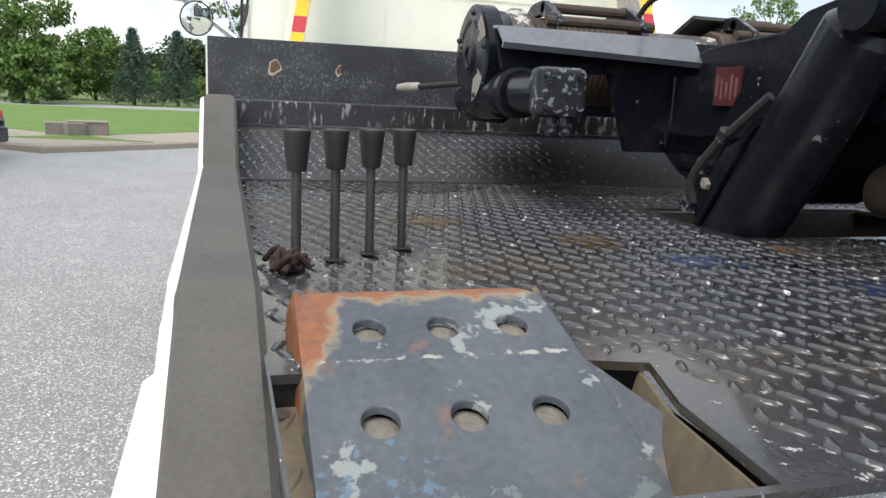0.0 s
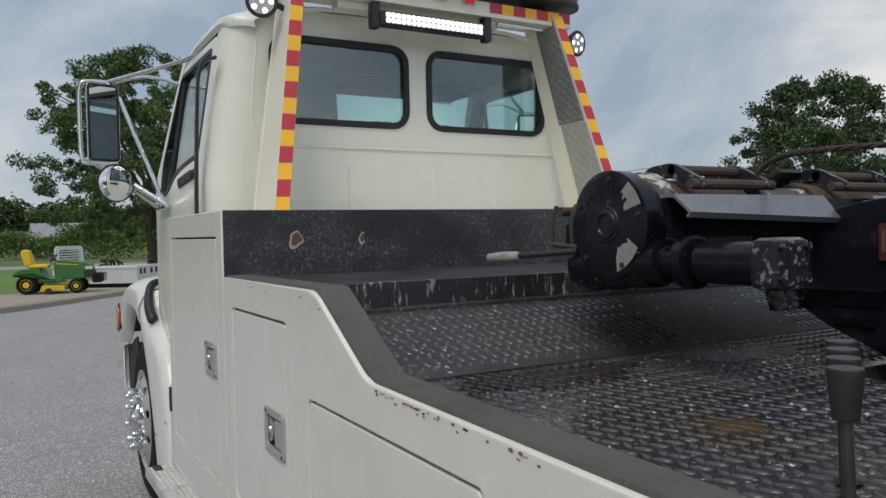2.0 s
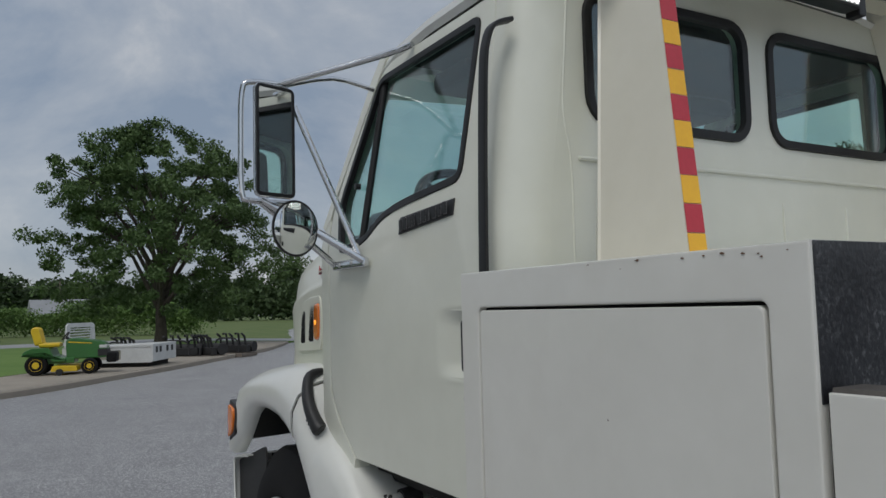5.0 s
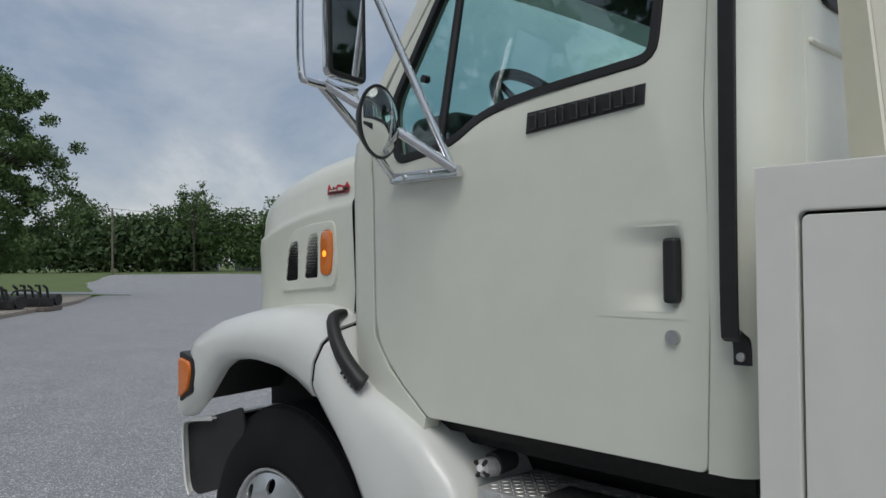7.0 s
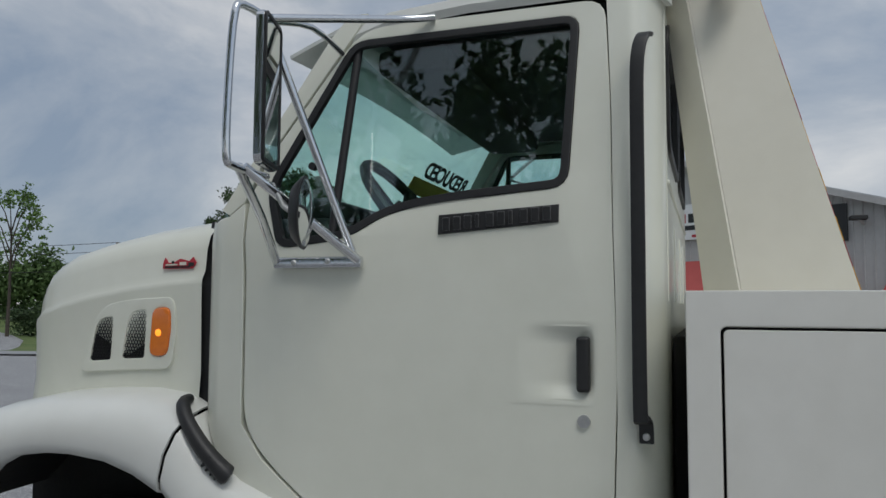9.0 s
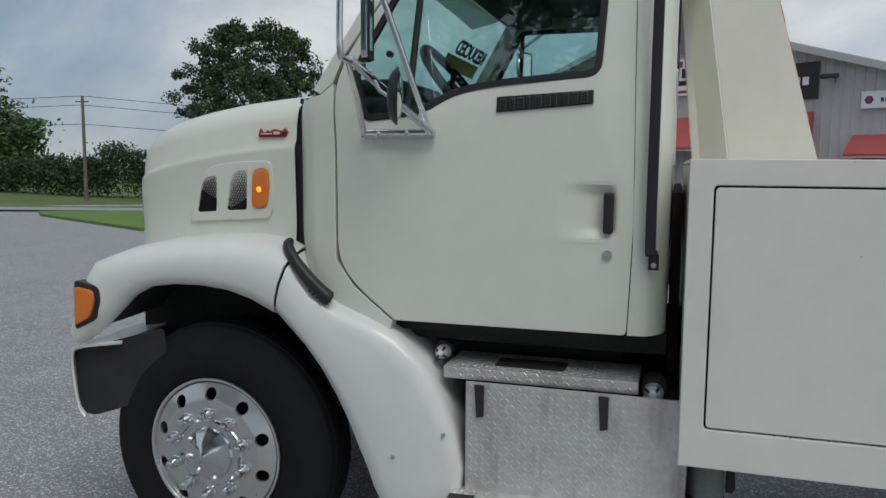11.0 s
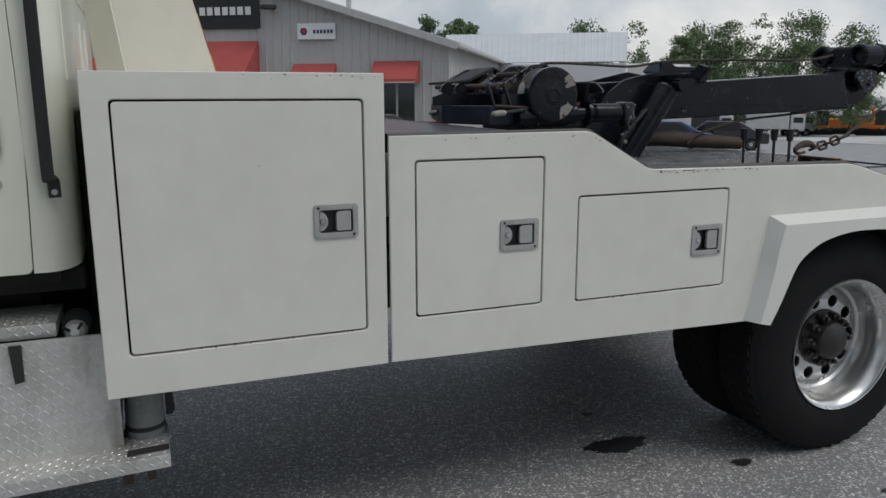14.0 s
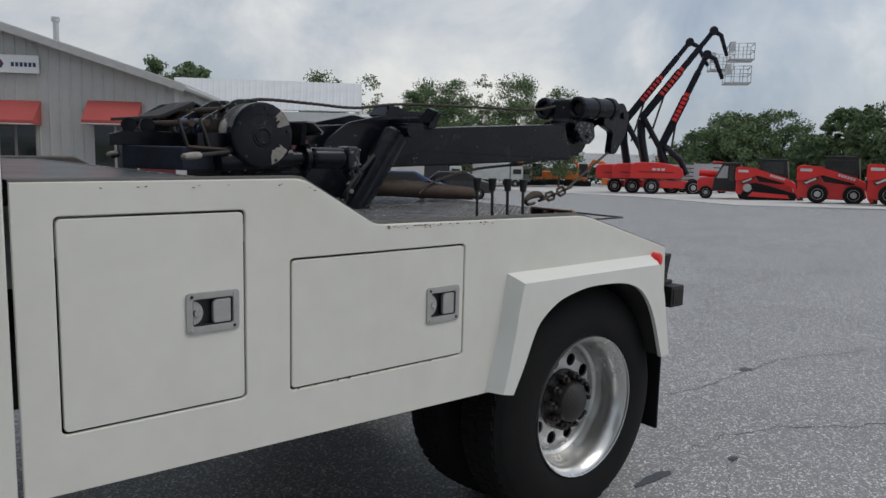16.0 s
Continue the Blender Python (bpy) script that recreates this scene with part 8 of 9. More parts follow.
# ---- dealer's building ----
METAL_WALL = surface("grey_metal_siding", (0.455, 0.448, 0.432), (0.41, 0.403, 0.39), rough=0.5, metal=0.0, scale=0.6, fine=8)
METAL_ROOF = surface("pale_metal_roof", (0.62, 0.63, 0.64), (0.54, 0.55, 0.56), rough=0.45, metal=0.1, scale=0.5, fine=6)
TRIM = surface("grey_roof_trim", (0.48, 0.47, 0.45), (0.42, 0.41, 0.40), rough=0.5, fine=10)
AWNING = surface("faded_red_canvas", (0.42, 0.085, 0.075), (0.36, 0.07, 0.065), rough=0.8, scale=1.5, fine=30)
WAINSCOT = surface("dark_red_wainscot", (0.16, 0.03, 0.03), (0.12, 0.025, 0.025), rough=0.6, fine=20)
CB = Vector((9.6, 21.0, 0))
UB, VB = Vector((-0.8486, 0.5291, 0)), Vector((0.5291, 0.8486, 0))
GB = gz(9.6, 24.0) - 0.3


def bw(u, v, z):
    """Building coordinates: u along the gable from its near corner, v away from the lot, z up."""
    return CB + UB * u + VB * v + Vector((0, 0, z))


bld = thing("dealer_building", "grey metal-sided dealer building with red awnings", "building", CB)
PEAK, W = (12.0, 7.05), 24.0
roof_z = lambda u: 3.30 + 0.3125 * (u if u < PEAK[0] else W - u)
rows, u = [], 0.0
prof = []
while u < W:
    for du, d in ((0.0, 0.0), (0.24, 0.0), (0.255, -0.03), (0.285, -0.03)):
        prof.append((min(u + du, W), d))
    u += 0.30
prof.append((W, 0.0))
part("gable_wall", thicken(loft(B(), [[bw(a, d, GB) for a, d in prof], [bw(a, d, roof_z(a) - 0.05) for a, d in prof]]), 0.02), METAL_WALL, bld, "ribbed grey metal gable wall", angle=0.4)
prof, v = [], 0.0
while v < 30:
    prof += [(v, 0.0), (v + 0.24, 0.0), (v + 0.255, 0.03), (v + 0.285, 0.03)]
    v += 0.30
part("side_wall", thicken(loft(B(), [[bw(-d, a, GB) for a, d in prof], [bw(-d, a, 3.25) for a, d in prof]]), 0.02), METAL_WALL, bld, angle=0.4)
for s in (0, 1):
    e0, e1 = (-0.25, PEAK[0]) if not s else (W + 0.25, PEAK[0])
    rf = [[bw(e0 + (e1 - e0) * t, v, roof_z(min(max(e0 + (e1 - e0) * t, -0.25), W + 0.25)) + 0.02) for t in (0, 1)] for v in (-0.35, 31)]
    part("roof", thicken(loft(B(), rf), 0.06), METAL_ROOF, bld)
part("roof_trim", thicken(loft(B(), [[bw(u, -0.38, roof_z(u) + dz) for u in (-0.3, PEAK[0], W + 0.3)] for dz in (-0.16, 0.05)]), 0.03), TRIM, bld)
part("gutter", tube(B(), [bw(-0.3, -0.4, 3.17), bw(-0.3, 31, 3.17)], 0.08, seg=8), TRIM, bld)
part("corner_trim", box(B(), (-0.06, -0.06, GB), (0.06, 0.06, 3.2), 0, Matrix.Translation(CB)), TRIM, bld)
part("wainscot", thicken(loft(B(), [[bw(u, -0.05, z) for u in (0, W)] for z in (GB, 0.78)]), 0.03), WAINSCOT, bld)


def awning(u0, u1, z0, z1, out):
    a = thing("awning", "faded red canvas awning", "awning", bw(u0, 0, z0), group="awnings")
    top = [[bw(u, -0.04, z1) for u in (u0, u1)], [bw(u, -out, z0 + 0.12) for u in (u0, u1)], [bw(u, -out, z0) for u in (u0, u1)]]
    bm = loft(B(), top)
    for u in (u0, u1):
        bm.faces.new([bm.verts.new(bw(u, -0.04, z1)), bm.verts.new(bw(u, -out, z0 + 0.12)), bm.verts.new(bw(u, -out, z0)), bm.verts.new(bw(u, -0.04, z0))])
    part("canvas", bm, AWNING, a, smooth=False)
    part("frame_tube", tube(B(), [bw(u0, -out, z0 + 0.01), bw(u1, -out, z0 + 0.01)], 0.02, seg=6), TRIM, a)


def shop_door(u0, u1, z1):
    d = thing("glass_door", "dark glass double door in a pale frame", "door", bw(u0, -0.06, GB))
    part("frame", thicken(loft(B(), [[bw(u, -0.06, z) for u in (u0, u1)] for z in (GB, z1)]), 0.05), TRIM, d)
    mid = (u0 + u1) / 2
    for a, b in ((u0 + 0.06, mid - 0.04), (mid + 0.04, u1 - 0.06)):
        part("pane", thicken(loft(B(), [[bw(u, -0.125, z) for u in (a, b)] for z in (GB + 0.15, z1 - 0.06)]), 0.01), surface("door_glass_dark", (0.012, 0.016, 0.018), (0.016, 0.02, 0.022), rough=0.03, coat=0.5), d)


awning(0.98, 2.5, 2.02, 2.72, 0.75)
awning(3.8, 5.28, 1.96, 2.66, 0.75)
awning(6.5, 12.3, 2.2, 3.42, 1.3)
shop_door(1.08, 2.38, 2.05)
shop_door(3.9, 5.1, 1.98)
shop_door(8.2, 10.2, 2.2)


def sign(u0, u1, z0, z1, colour, label):
    s = thing("wall_sign", label, "sign", bw(u0, -0.08, z0))
    part("board", thicken(loft(B(), [[bw(u, -0.09, z) for u in (u0, u1)] for z in (z0, z1)]), 0.04), colour, s)
    return s


def sign_bar(s, u0, u1, z0, z1, colour):
    part("sign_shape", thicken(loft(B(), [[bw(u, -0.137, z) for u in (u0, u1)] for z in (z0, z1)]), 0.006), colour, s)


SIGN_BLACK = surface("black_sign_board", (0.012, 0.013, 0.014), (0.018, 0.018, 0.02), rough=0.4)
SIGN_WHITE = surface("white_sign_board", (0.76, 0.76, 0.75), (0.70, 0.70, 0.70), rough=0.4)
SIGN_NAVY = surface("navy_sign_ink", (0.02, 0.03, 0.10), (0.025, 0.035, 0.11), rough=0.4)
SIGN_RED = surface("red_sign_ink", (0.45, 0.03, 0.04), (0.40, 0.03, 0.04), rough=0.4)
s = sign(6.4, 8.9, 3.82, 4.98, SIGN_BLACK, "black dealer sign with pale blocks")
for k in range(7):
    sign_bar(s, 6.68 + k * 0.272, 6.88 + k * 0.272, 4.26, 4.52, SIGN_WHITE)
s = sign(3.78, 5.08, 3.44, 3.95, SIGN_WHITE, "white dealer sign with navy blocks")
for k in range(6):
    sign_bar(s, 3.86 + k * 0.118, 3.94 + k * 0.118, 3.62, 3.74, SIGN_NAVY)
part("sign_shape", lathe(B(), [(0, 0.13), (0.006, 0.13)], bw(4.86, -0.137, 3.69), tuple(VB), seg=6), SIGN_NAVY, s)
part("sign_shape", lathe(B(), [(-0.004, 0.07), (0.002, 0.07)], bw(4.86, -0.141, 3.70), tuple(VB), seg=6), SIGN_RED, s)
s = sign(10.1, 12.6, 4.2, 5.5, SIGN_WHITE, "large white dealer sign with red shapes")
for k in range(6):
    sign_bar(s, 10.25 + k * 0.36, 10.5 + k * 0.36, 4.82, 5.15, SIGN_RED if k % 2 else SIGN_BLACK)
sign_bar(s, 10.2, 12.4, 4.55, 4.72, SIGN_BLACK)
sign_bar(s, 10.4, 11.8, 4.28, 4.38, SIGN_RED)
sign_bar(s, 11.2, 11.7, 5.2, 5.42, SIGN_RED)
lamp = thing("wall_lamp", "dark floodlight on the gable wall", "wall lamp", bw(5.95, -0.2, 4.43))
bm = box(B(), (-0.25, -0.25, -0.06), (0.22, 0.2, 0.06), 0.02)
bm.transform(Matrix.Translation(bw(5.95, -0.35, 4.46)))
part("housing", bm, BLACK_MATT, lamp)
part("arm", tube(B(), [bw(5.95, -0.3, 4.42), bw(5.95, 0.0, 4.3)], 0.05, seg=8), TRIM, lamp)
part("camera_ball", lathe(B(), [(-0.06, 0.02), (-0.03, 0.06), (0.03, 0.06), (0.06, 0.02)], bw(3.95, -0.15, 4.25), seg=12), TRIM, lamp)
vent = thing("roof_vent", "metal flue pipe on the roof", "roof vent", bw(3.95, 2.0, 4.6))
part("pipe", tube(B(), [bw(3.95, 2.0, 4.4), bw(3.95, 2.0, 5.25)], 0.09, seg=12), STEEL, vent)
part("cap", lathe(B(), [(0, 0.13), (0.14, 0.13)], bw(3.95, 2.0, 5.22), (0, 0, 1), seg=12), STEEL, vent)
lv = thing("wall_louvre", "grey louvre high on the gable wall", "vent", bw(11.0, -0.1, 5.8))
for k in range(7):
    part("slat", thicken(loft(B(), [[bw(u, -0.06 - d, 5.72 + k * 0.09 + dz) for u in (10.6, 11.5)] for d, dz in ((0.0, 0.05), (0.05, 0.0))]), 0.01), TRIM, lv)

# long low shed behind with a ribbed pale roof
az = lambda a, d, z: Vector((0.5 + d * math.cos(radians(a)), -2 + d * math.sin(radians(a)), z))
shed = thing("storage_shed", "long low shed with a pale ribbed metal roof", "shed", (20, 38, gz(20, 38)))
pa, pb, pc, pd = az(68.5, 48, 1.65 + 48 * 0.074), az(55.4, 41, 1.65 + 41 * 0.0752), az(55.4, 34.5, 1.65 + 34.5 * 0.04), az(68.5, 41, 1.65 + 41 * 0.038)
rib = []
for k in range(121):
    t = k / 120
    h = 0.012 if k % 4 == 0 else 0.0
    rib.append((pd.lerp(pc, t) + Vector((0, 0, h)), pa.lerp(pb, t) + Vector((0, 0, h))))
part("roof", thicken(loft(B(), rib), 0.04), METAL_ROOF, shed, smooth=False)
low = [p.copy() for p in (pd, pc)]
part("wall", thicken(loft(B(), [[p + Vector((0, 0, -0.05)) for p in (pd, pc)], [Vector((p.x, p.y, -2.2)) for p in (pd, pc)]]), 0.1), SIGN_WHITE, shed)
part("end_wall", thicken(loft(B(), [[pc + Vector((0, 0, -0.05)), pb + Vector((0, 0, -0.05))], [Vector((pc.x, pc.y, -2.4)), Vector((pb.x, pb.y, -2.4))]]), 0.1), SIGN_WHITE, shed)
annex = thing("low_annex", "low flat-roofed annex beyond the shed", "shed", (27, 36, gz(27, 36)))
qa, qb = az(58, 38, 1.65 + 38 * 0.036), az(51.0, 43, 1.65 + 43 * 0.033)
part("wall", thicken(loft(B(), [[qa, qb], [Vector((qa.x, qa.y, -2.4)), Vector((qb.x, qb.y, -2.4))]]), 0.3), METAL_WALL, annex)
part("fascia", thicken(loft(B(), [[qa + Vector((0, 0, 0.12)), qb + Vector((0, 0, 0.12))], [qa + Vector((0, 0, -0.12)), qb + Vector((0, 0, -0.12))]]), -0.08), SIGN_WHITE, annex)


# ---- things by the lawn ----
GREEN = surface("green_tractor_paint", (0.035, 0.16, 0.03), (0.03, 0.13, 0.025), rough=0.3, scale=3, coat=0.4)
YELLOW = surface("yellow_tractor_paint", (0.75, 0.52, 0.02), (0.68, 0.46, 0.02), rough=0.35, scale=3)
VAN_WHITE = surface("dull_white_paint", (0.62, 0.63, 0.62), (0.52, 0.53, 0.52), rough=0.5, scale=2, fine=20)


def local(t, turn):
    """Turns and shifts a mesh made round a thing's foot to its place."""
    m = Matrix.Translation(t.location) @ Matrix.Rotation(turn, 4, "Z")
    return lambda bm: (bm.transform(m), bm)[1]


def small_wheel(at, x, y, z, r, w, tyre_mat, rim_mat, parent, face=-1):
    wh = part("wheel", at(lathe(B(), [(0, r * 0.55), (0.02, r * 0.62), (0.01, r * 0.85), (0.04, r * 0.97), (w * 0.5, r), (w - 0.04, r * 0.97), (w - 0.01, r * 0.85), (w, r * 0.55)], (x, y, z), seg=24)), tyre_mat, parent)
    y0 = y - 0.004 if face < 0 else y + w + 0.004
    part("rim", at(lathe(B(), [(0.0, 0.02), (0.0, r * 0.3), (0.03 * -face, r * 0.42), (0.0, r * 0.56), (0.01 * -face, r * 0.58)], (x, y0, z), seg=20)), rim_mat, wh)


lawn_z = gz(-21.5, 0.2) + 0.145
mower = thing("garden_tractor", "green and yellow garden tractor parked on the kerb strip", "garden tractor", (-21.2, 0.50, lawn_z))
at_mower = local(mower, radians(77))
at = lambda bm: (bm.transform(Matrix.Scale(0.97, 4)), at_mower(bm))[1]
# local x forward, y to the left; the seat is at the back
small_wheel(at, -0.62, -0.52, 0.28, 0.28, 0.28, RUBBER, YELLOW, mower)
small_wheel(at, -0.62, 0.26, 0.28, 0.28, 0.28, RUBBER, YELLOW, mower, 1)
small_wheel(at, 0.68, -0.50, 0.215, 0.215, 0.2, RUBBER, YELLOW, mower)
small_wheel(at, 0.68, 0.30, 0.215, 0.215, 0.2, RUBBER, YELLOW, mower, 1)
part("hood", at(prism(B(), round_poly([(0.08, 0.40), (0.06, 0.93), (0.28, 0.985), (0.98, 0.87), (1.10, 0.78), (1.12, 0.42)], 0.07), "y", -0.28, 0.28, 0.04)), GREEN, mower)
part("hood_stripe", at(prism(B(), [(0.12, 0.855), (0.14, 0.885), (0.72, 0.83), (0.72, 0.81)], "y", -0.288, 0.288)), YELLOW, mower)
part("grille", at(box(B(), (0.86, -0.29, 0.46), (1.125, 0.29, 0.66), 0.02)), BLACK_MATT, mower)
part("headlamp", at(box(B(), (0.90, -0.292, 0.68), (1.10, 0.292, 0.77), 0.02)), VAN_WHITE, mower)
part("body", at(box(B(), (-0.55, -0.36, 0.30), (0.3, 0.36, 0.46), 0.04)), GREEN, mower)
part("mudguard", at(prism(B(), round_poly([(-0.98, 0.50), (-0.92, 0.64), (-0.72, 0.74), (-0.30, 0.74), (-0.20, 0.50), (0.1, 0.44), (0.1, 0.36), (-0.22, 0.36), (-0.40, 0.60), (-0.88, 0.56)], 0.05), "y", -0.52, 0.54, 0.02)), GREEN, mower)
part("seat", at(box(B(), (-0.62, -0.25, 0.74), (-0.08, 0.25, 0.86), 0.05)), YELLOW, mower)
part("backrest", at(prism(B(), round_poly([(-0.70, 0.78), (-0.82, 1.20), (-0.74, 1.30), (-0.60, 1.26), (-0.50, 0.84)], 0.05), "y", -0.25, 0.25, 0.05)), YELLOW, mower)
part("steering_column", at(tube(B(), [(0.2, 0, 0.85), (0.02, 0, 1.0)], 0.04, seg=8)), BLACK_MATT, mower)
part("steering_wheel", at(tube(B(), [(0.02 + 0.08 * math.cos(a), 0.19 * math.sin(a), 1.03 + 0.1 * math.cos(a)) for a in (2 * math.pi * k / 16 for k in range(16))], 0.018, seg=6, closed=True)), BLACK_MATT, mower)
part("mower_deck", at(prism(B(), round_poly([(-0.25, 0.1), (-0.2, 0.26), (0.38, 0.24), (0.42, 0.1)], 0.04), "y", -0.62, 0.62, 0.02)), YELLOW, mower)
part("deck_wheel", at(lathe(B(), [(0, 0.09), (0.07, 0.09)], (-0.02, -0.7, 0.09), seg=12)), BLACK_MATT, mower)
part("front_weight", at(box(B(), (1.08, -0.3, 0.28), (1.35, 0.3, 0.55), 0.05)), RUBBER, mower)

bed = thing("service_bed", "white utility truck bed set down by the kerb", "truck bed", (-23.4, 2.2, gz(-23, 2.2) + 0.10))
at_bed = local(bed, radians(60))
at = lambda bm: (bm.transform(Matrix.Diagonal((1, 1, 0.8, 1))), at_bed(bm))[1]
bed_side = round_poly([(-1.35, 0.28), (-1.35, 0.80), (1.25, 0.88), (1.25, 0.22), (-0.55, 0.22), (-0.62, 0.45), (-0.85, 0.56), (-1.08, 0.46), (-1.14, 0.28)], 0.02)
for y in (-0.95, 0.92):
    part("bed_side", at(plate(B(), bed_side, [round_rect(-0.45, 0.34, 0.35, 0.68, 0.03)], 0.03, lambda u, v, w, y=y: Vector((u, y + w, v)), bevel=0.004)), VAN_WHITE, bed)
    part("side_recess", at(box(B(), (-0.47, y + 0.035, 0.32), (0.37, y + 0.05, 0.7))), surface("dull_tan_panel", (0.30, 0.29, 0.24), (0.25, 0.24, 0.2), rough=0.8) if y < 0 else VAN_WHITE, bed)
part("bed_floor", at(box(B(), (-1.35, -0.95, 0.74), (1.25, 0.95, 0.80), 0.01)), VAN_WHITE, bed)
part("tail_panel", at(box(B(), (1.25, -0.95, 0.25), (1.29, 0.95, 0.88), 0.01)), VAN_WHITE, bed)
for y in (-0.75, -0.45, 0.1, 0.5):
    part("rear_light", at(box(B(), (1.29, y, 0.56), (1.30, y + 0.16, 0.78), 0.003)), BLACK_MATT, bed)
rk = part("headache_rack", at(plate(B(), round_poly([(-0.95, 0.80), (-0.88, 1.62), (-0.74, 1.70), (0.74, 1.70), (0.88, 1.62), (0.95, 0.80)], 0.06), [round_rect(-0.68, 1.02, 0.68, 1.54, 0.05)], 0.05, lambda u, v, w: Vector((-1.30 + w, u, v)), bevel=0.006)), VAN_WHITE, bed)
for k in range(5):
    part("rack_bar", at(box(B(), (-1.295, -0.7, 1.06 + k * 0.1), (-1.255, 0.7, 1.10 + k * 0.1), 0.006)), VAN_WHITE, rk)
part("bed_block", at(box(B(), (-1.2, -0.8, -0.1), (1.1, 0.8, 0.24), 0.02)), FRAME, bed)

for k, (x, y, turn) in enumerate(((-27.6, 2.9, 0.4), (-26.9, 4.6, 0.9), (-26.6, 5.4, 0.2), (-27.4, 6.6, 0.7))):
    im = thing("loader_attachment", "black steel loader attachment on a pallet", "attachment", (x, y, gz(x, y) + 0.02), group="attachments")
    at = local(im, turn)
    part("pallet", at(box(B(), (-0.7, -0.5, 0.0), (0.7, 0.5, 0.13), 0.01)), WOODP, im)
    part("main_frame", at(box(B(), (-0.65, -0.1, 0.15), (0.65, 0.12, 0.42), 0.03)), BLACK_MATT, im)
    part("drum", at(tube(B(), [(-0.7, 0.3, 0.35), (0.7, 0.3, 0.35)], 0.2, seg=14)), BLACK_MATT, im)
    for q in range(5):
        part("tine", at(tube(B(), [(-0.55 + q * 0.27, 0.0, 0.35), (-0.55 + q * 0.27, -0.1, 0.75 + 0.1 * (q % 2)), (-0.5 + q * 0.27, -0.35, 0.85)], 0.045, seg=6)), BLACK_MATT, im)
    part("guard_hoop", at(tube(B(), [(-0.5, -0.45, 0.15), (-0.45, -0.45, 0.62), (0.0, -0.45, 0.7), (0.45, -0.45, 0.62), (0.5, -0.45, 0.15)], 0.03, seg=6, curve=3)), BLACK_MATT, im)
for x, y, w, turn in ((-18.55, -4.15, 0.62, 0.2), (-18.35, -3.7, 0.55, 0.5), (-18.7, -3.2, 0.75, 0.15)):
    bl = thing("concrete_block", "rough weathered concrete block on the kerb strip", "concrete block", (x, y, gz(x, y) + 0.14), group="concrete blocks")
    part("block", local(bl, turn)(box(B(), (-0.26, -w * 0.42, -0.02), (0.26, w * 0.42, 0.33), 0.02)), surface("weathered_concrete", (0.30, 0.27, 0.23), (0.20, 0.18, 0.16), rough=0.95, scale=3, fine=30, bump=0.4), bl)
part("lid", local(bl, 0.15)(box(B(), (-0.28, -0.7, 0.33), (0.28, 0.30, 0.38), 0.01)), CONCRETE, bl)

CAR = surface("black_car_paint", (0.012, 0.013, 0.016), (0.016, 0.017, 0.02), rough=0.15, coat=1.0)
car = thing("parked_car", "black car parked at the end of the kerb", "car", (-13.5, -6.35, 0))
at = local(car, radians(62))
part("body", at(prism(B(), round_poly([(-2.2, 0.35), (-2.2, 0.82), (-1.5, 0.95), (-0.9, 1.38), (0.6, 1.42), (1.75, 1.28), (2.1, 0.95), (2.2, 0.7), (2.15, 0.35)], 0.15), "y", -0.85, 0.85, 0.08)), CAR, car)
part("window", at(prism(B(), round_poly([(-0.95, 0.98), (-0.6, 1.32), (0.6, 1.36), (1.6, 1.2), (1.7, 1.0)], 0.08), "y", -0.862, 0.862, 0.01)), PLASTIC, car)
part("bumper", at(box(B(), (2.0, -0.8, 0.3), (2.28, 0.8, 0.62), 0.06)), CAR, car)
for y in (-0.75, 0.45):
    part("tail_light", at(box(B(), (2.1, y, 0.78), (2.2, y + 0.3, 0.92), 0.02)), TAPE_RED, car)
for x in (-1.35, 1.4):
    small_wheel(at, x, -0.88, 0.32, 0.32, 0.2, RUBBER, STEEL, car)
    small_wheel(at, x, 0.68, 0.32, 0.32, 0.2, RUBBER, STEEL, car, 1)

# ---- machines in the yard ----
RED = surface("red_machine_paint", (0.74, 0.024, 0.022), (0.66, 0.020, 0.018), rough=0.35, scale=1.5, coat=0.3)
ORANGE = surface("orange_machine_paint", (0.72, 0.20, 0.03), (0.62, 0.16, 0.025), rough=0.45, scale=2)
GREY_RIM = surface("grey_steel_rim", (0.45, 0.45, 0.45), (0.36, 0.36, 0.36), rough=0.5, fine=12)
CAGE = surface("grey_cage_tube", (0.60, 0.61, 0.62), (0.52, 0.53, 0.54), rough=0.4, metal=0.3)


def facing(az_deg, d, lift=0.0):
    """Foot and frame of a machine seen across the yard: local x to the viewer's right, y away from the viewer."""
    a = radians(az_deg)
    p = Vector((0.526 + d * math.cos(a), -1.979 + d * math.sin(a), 0))
    p.z = gz(p.x, p.y) + 0.03 + lift
    return p, a - math.pi / 2


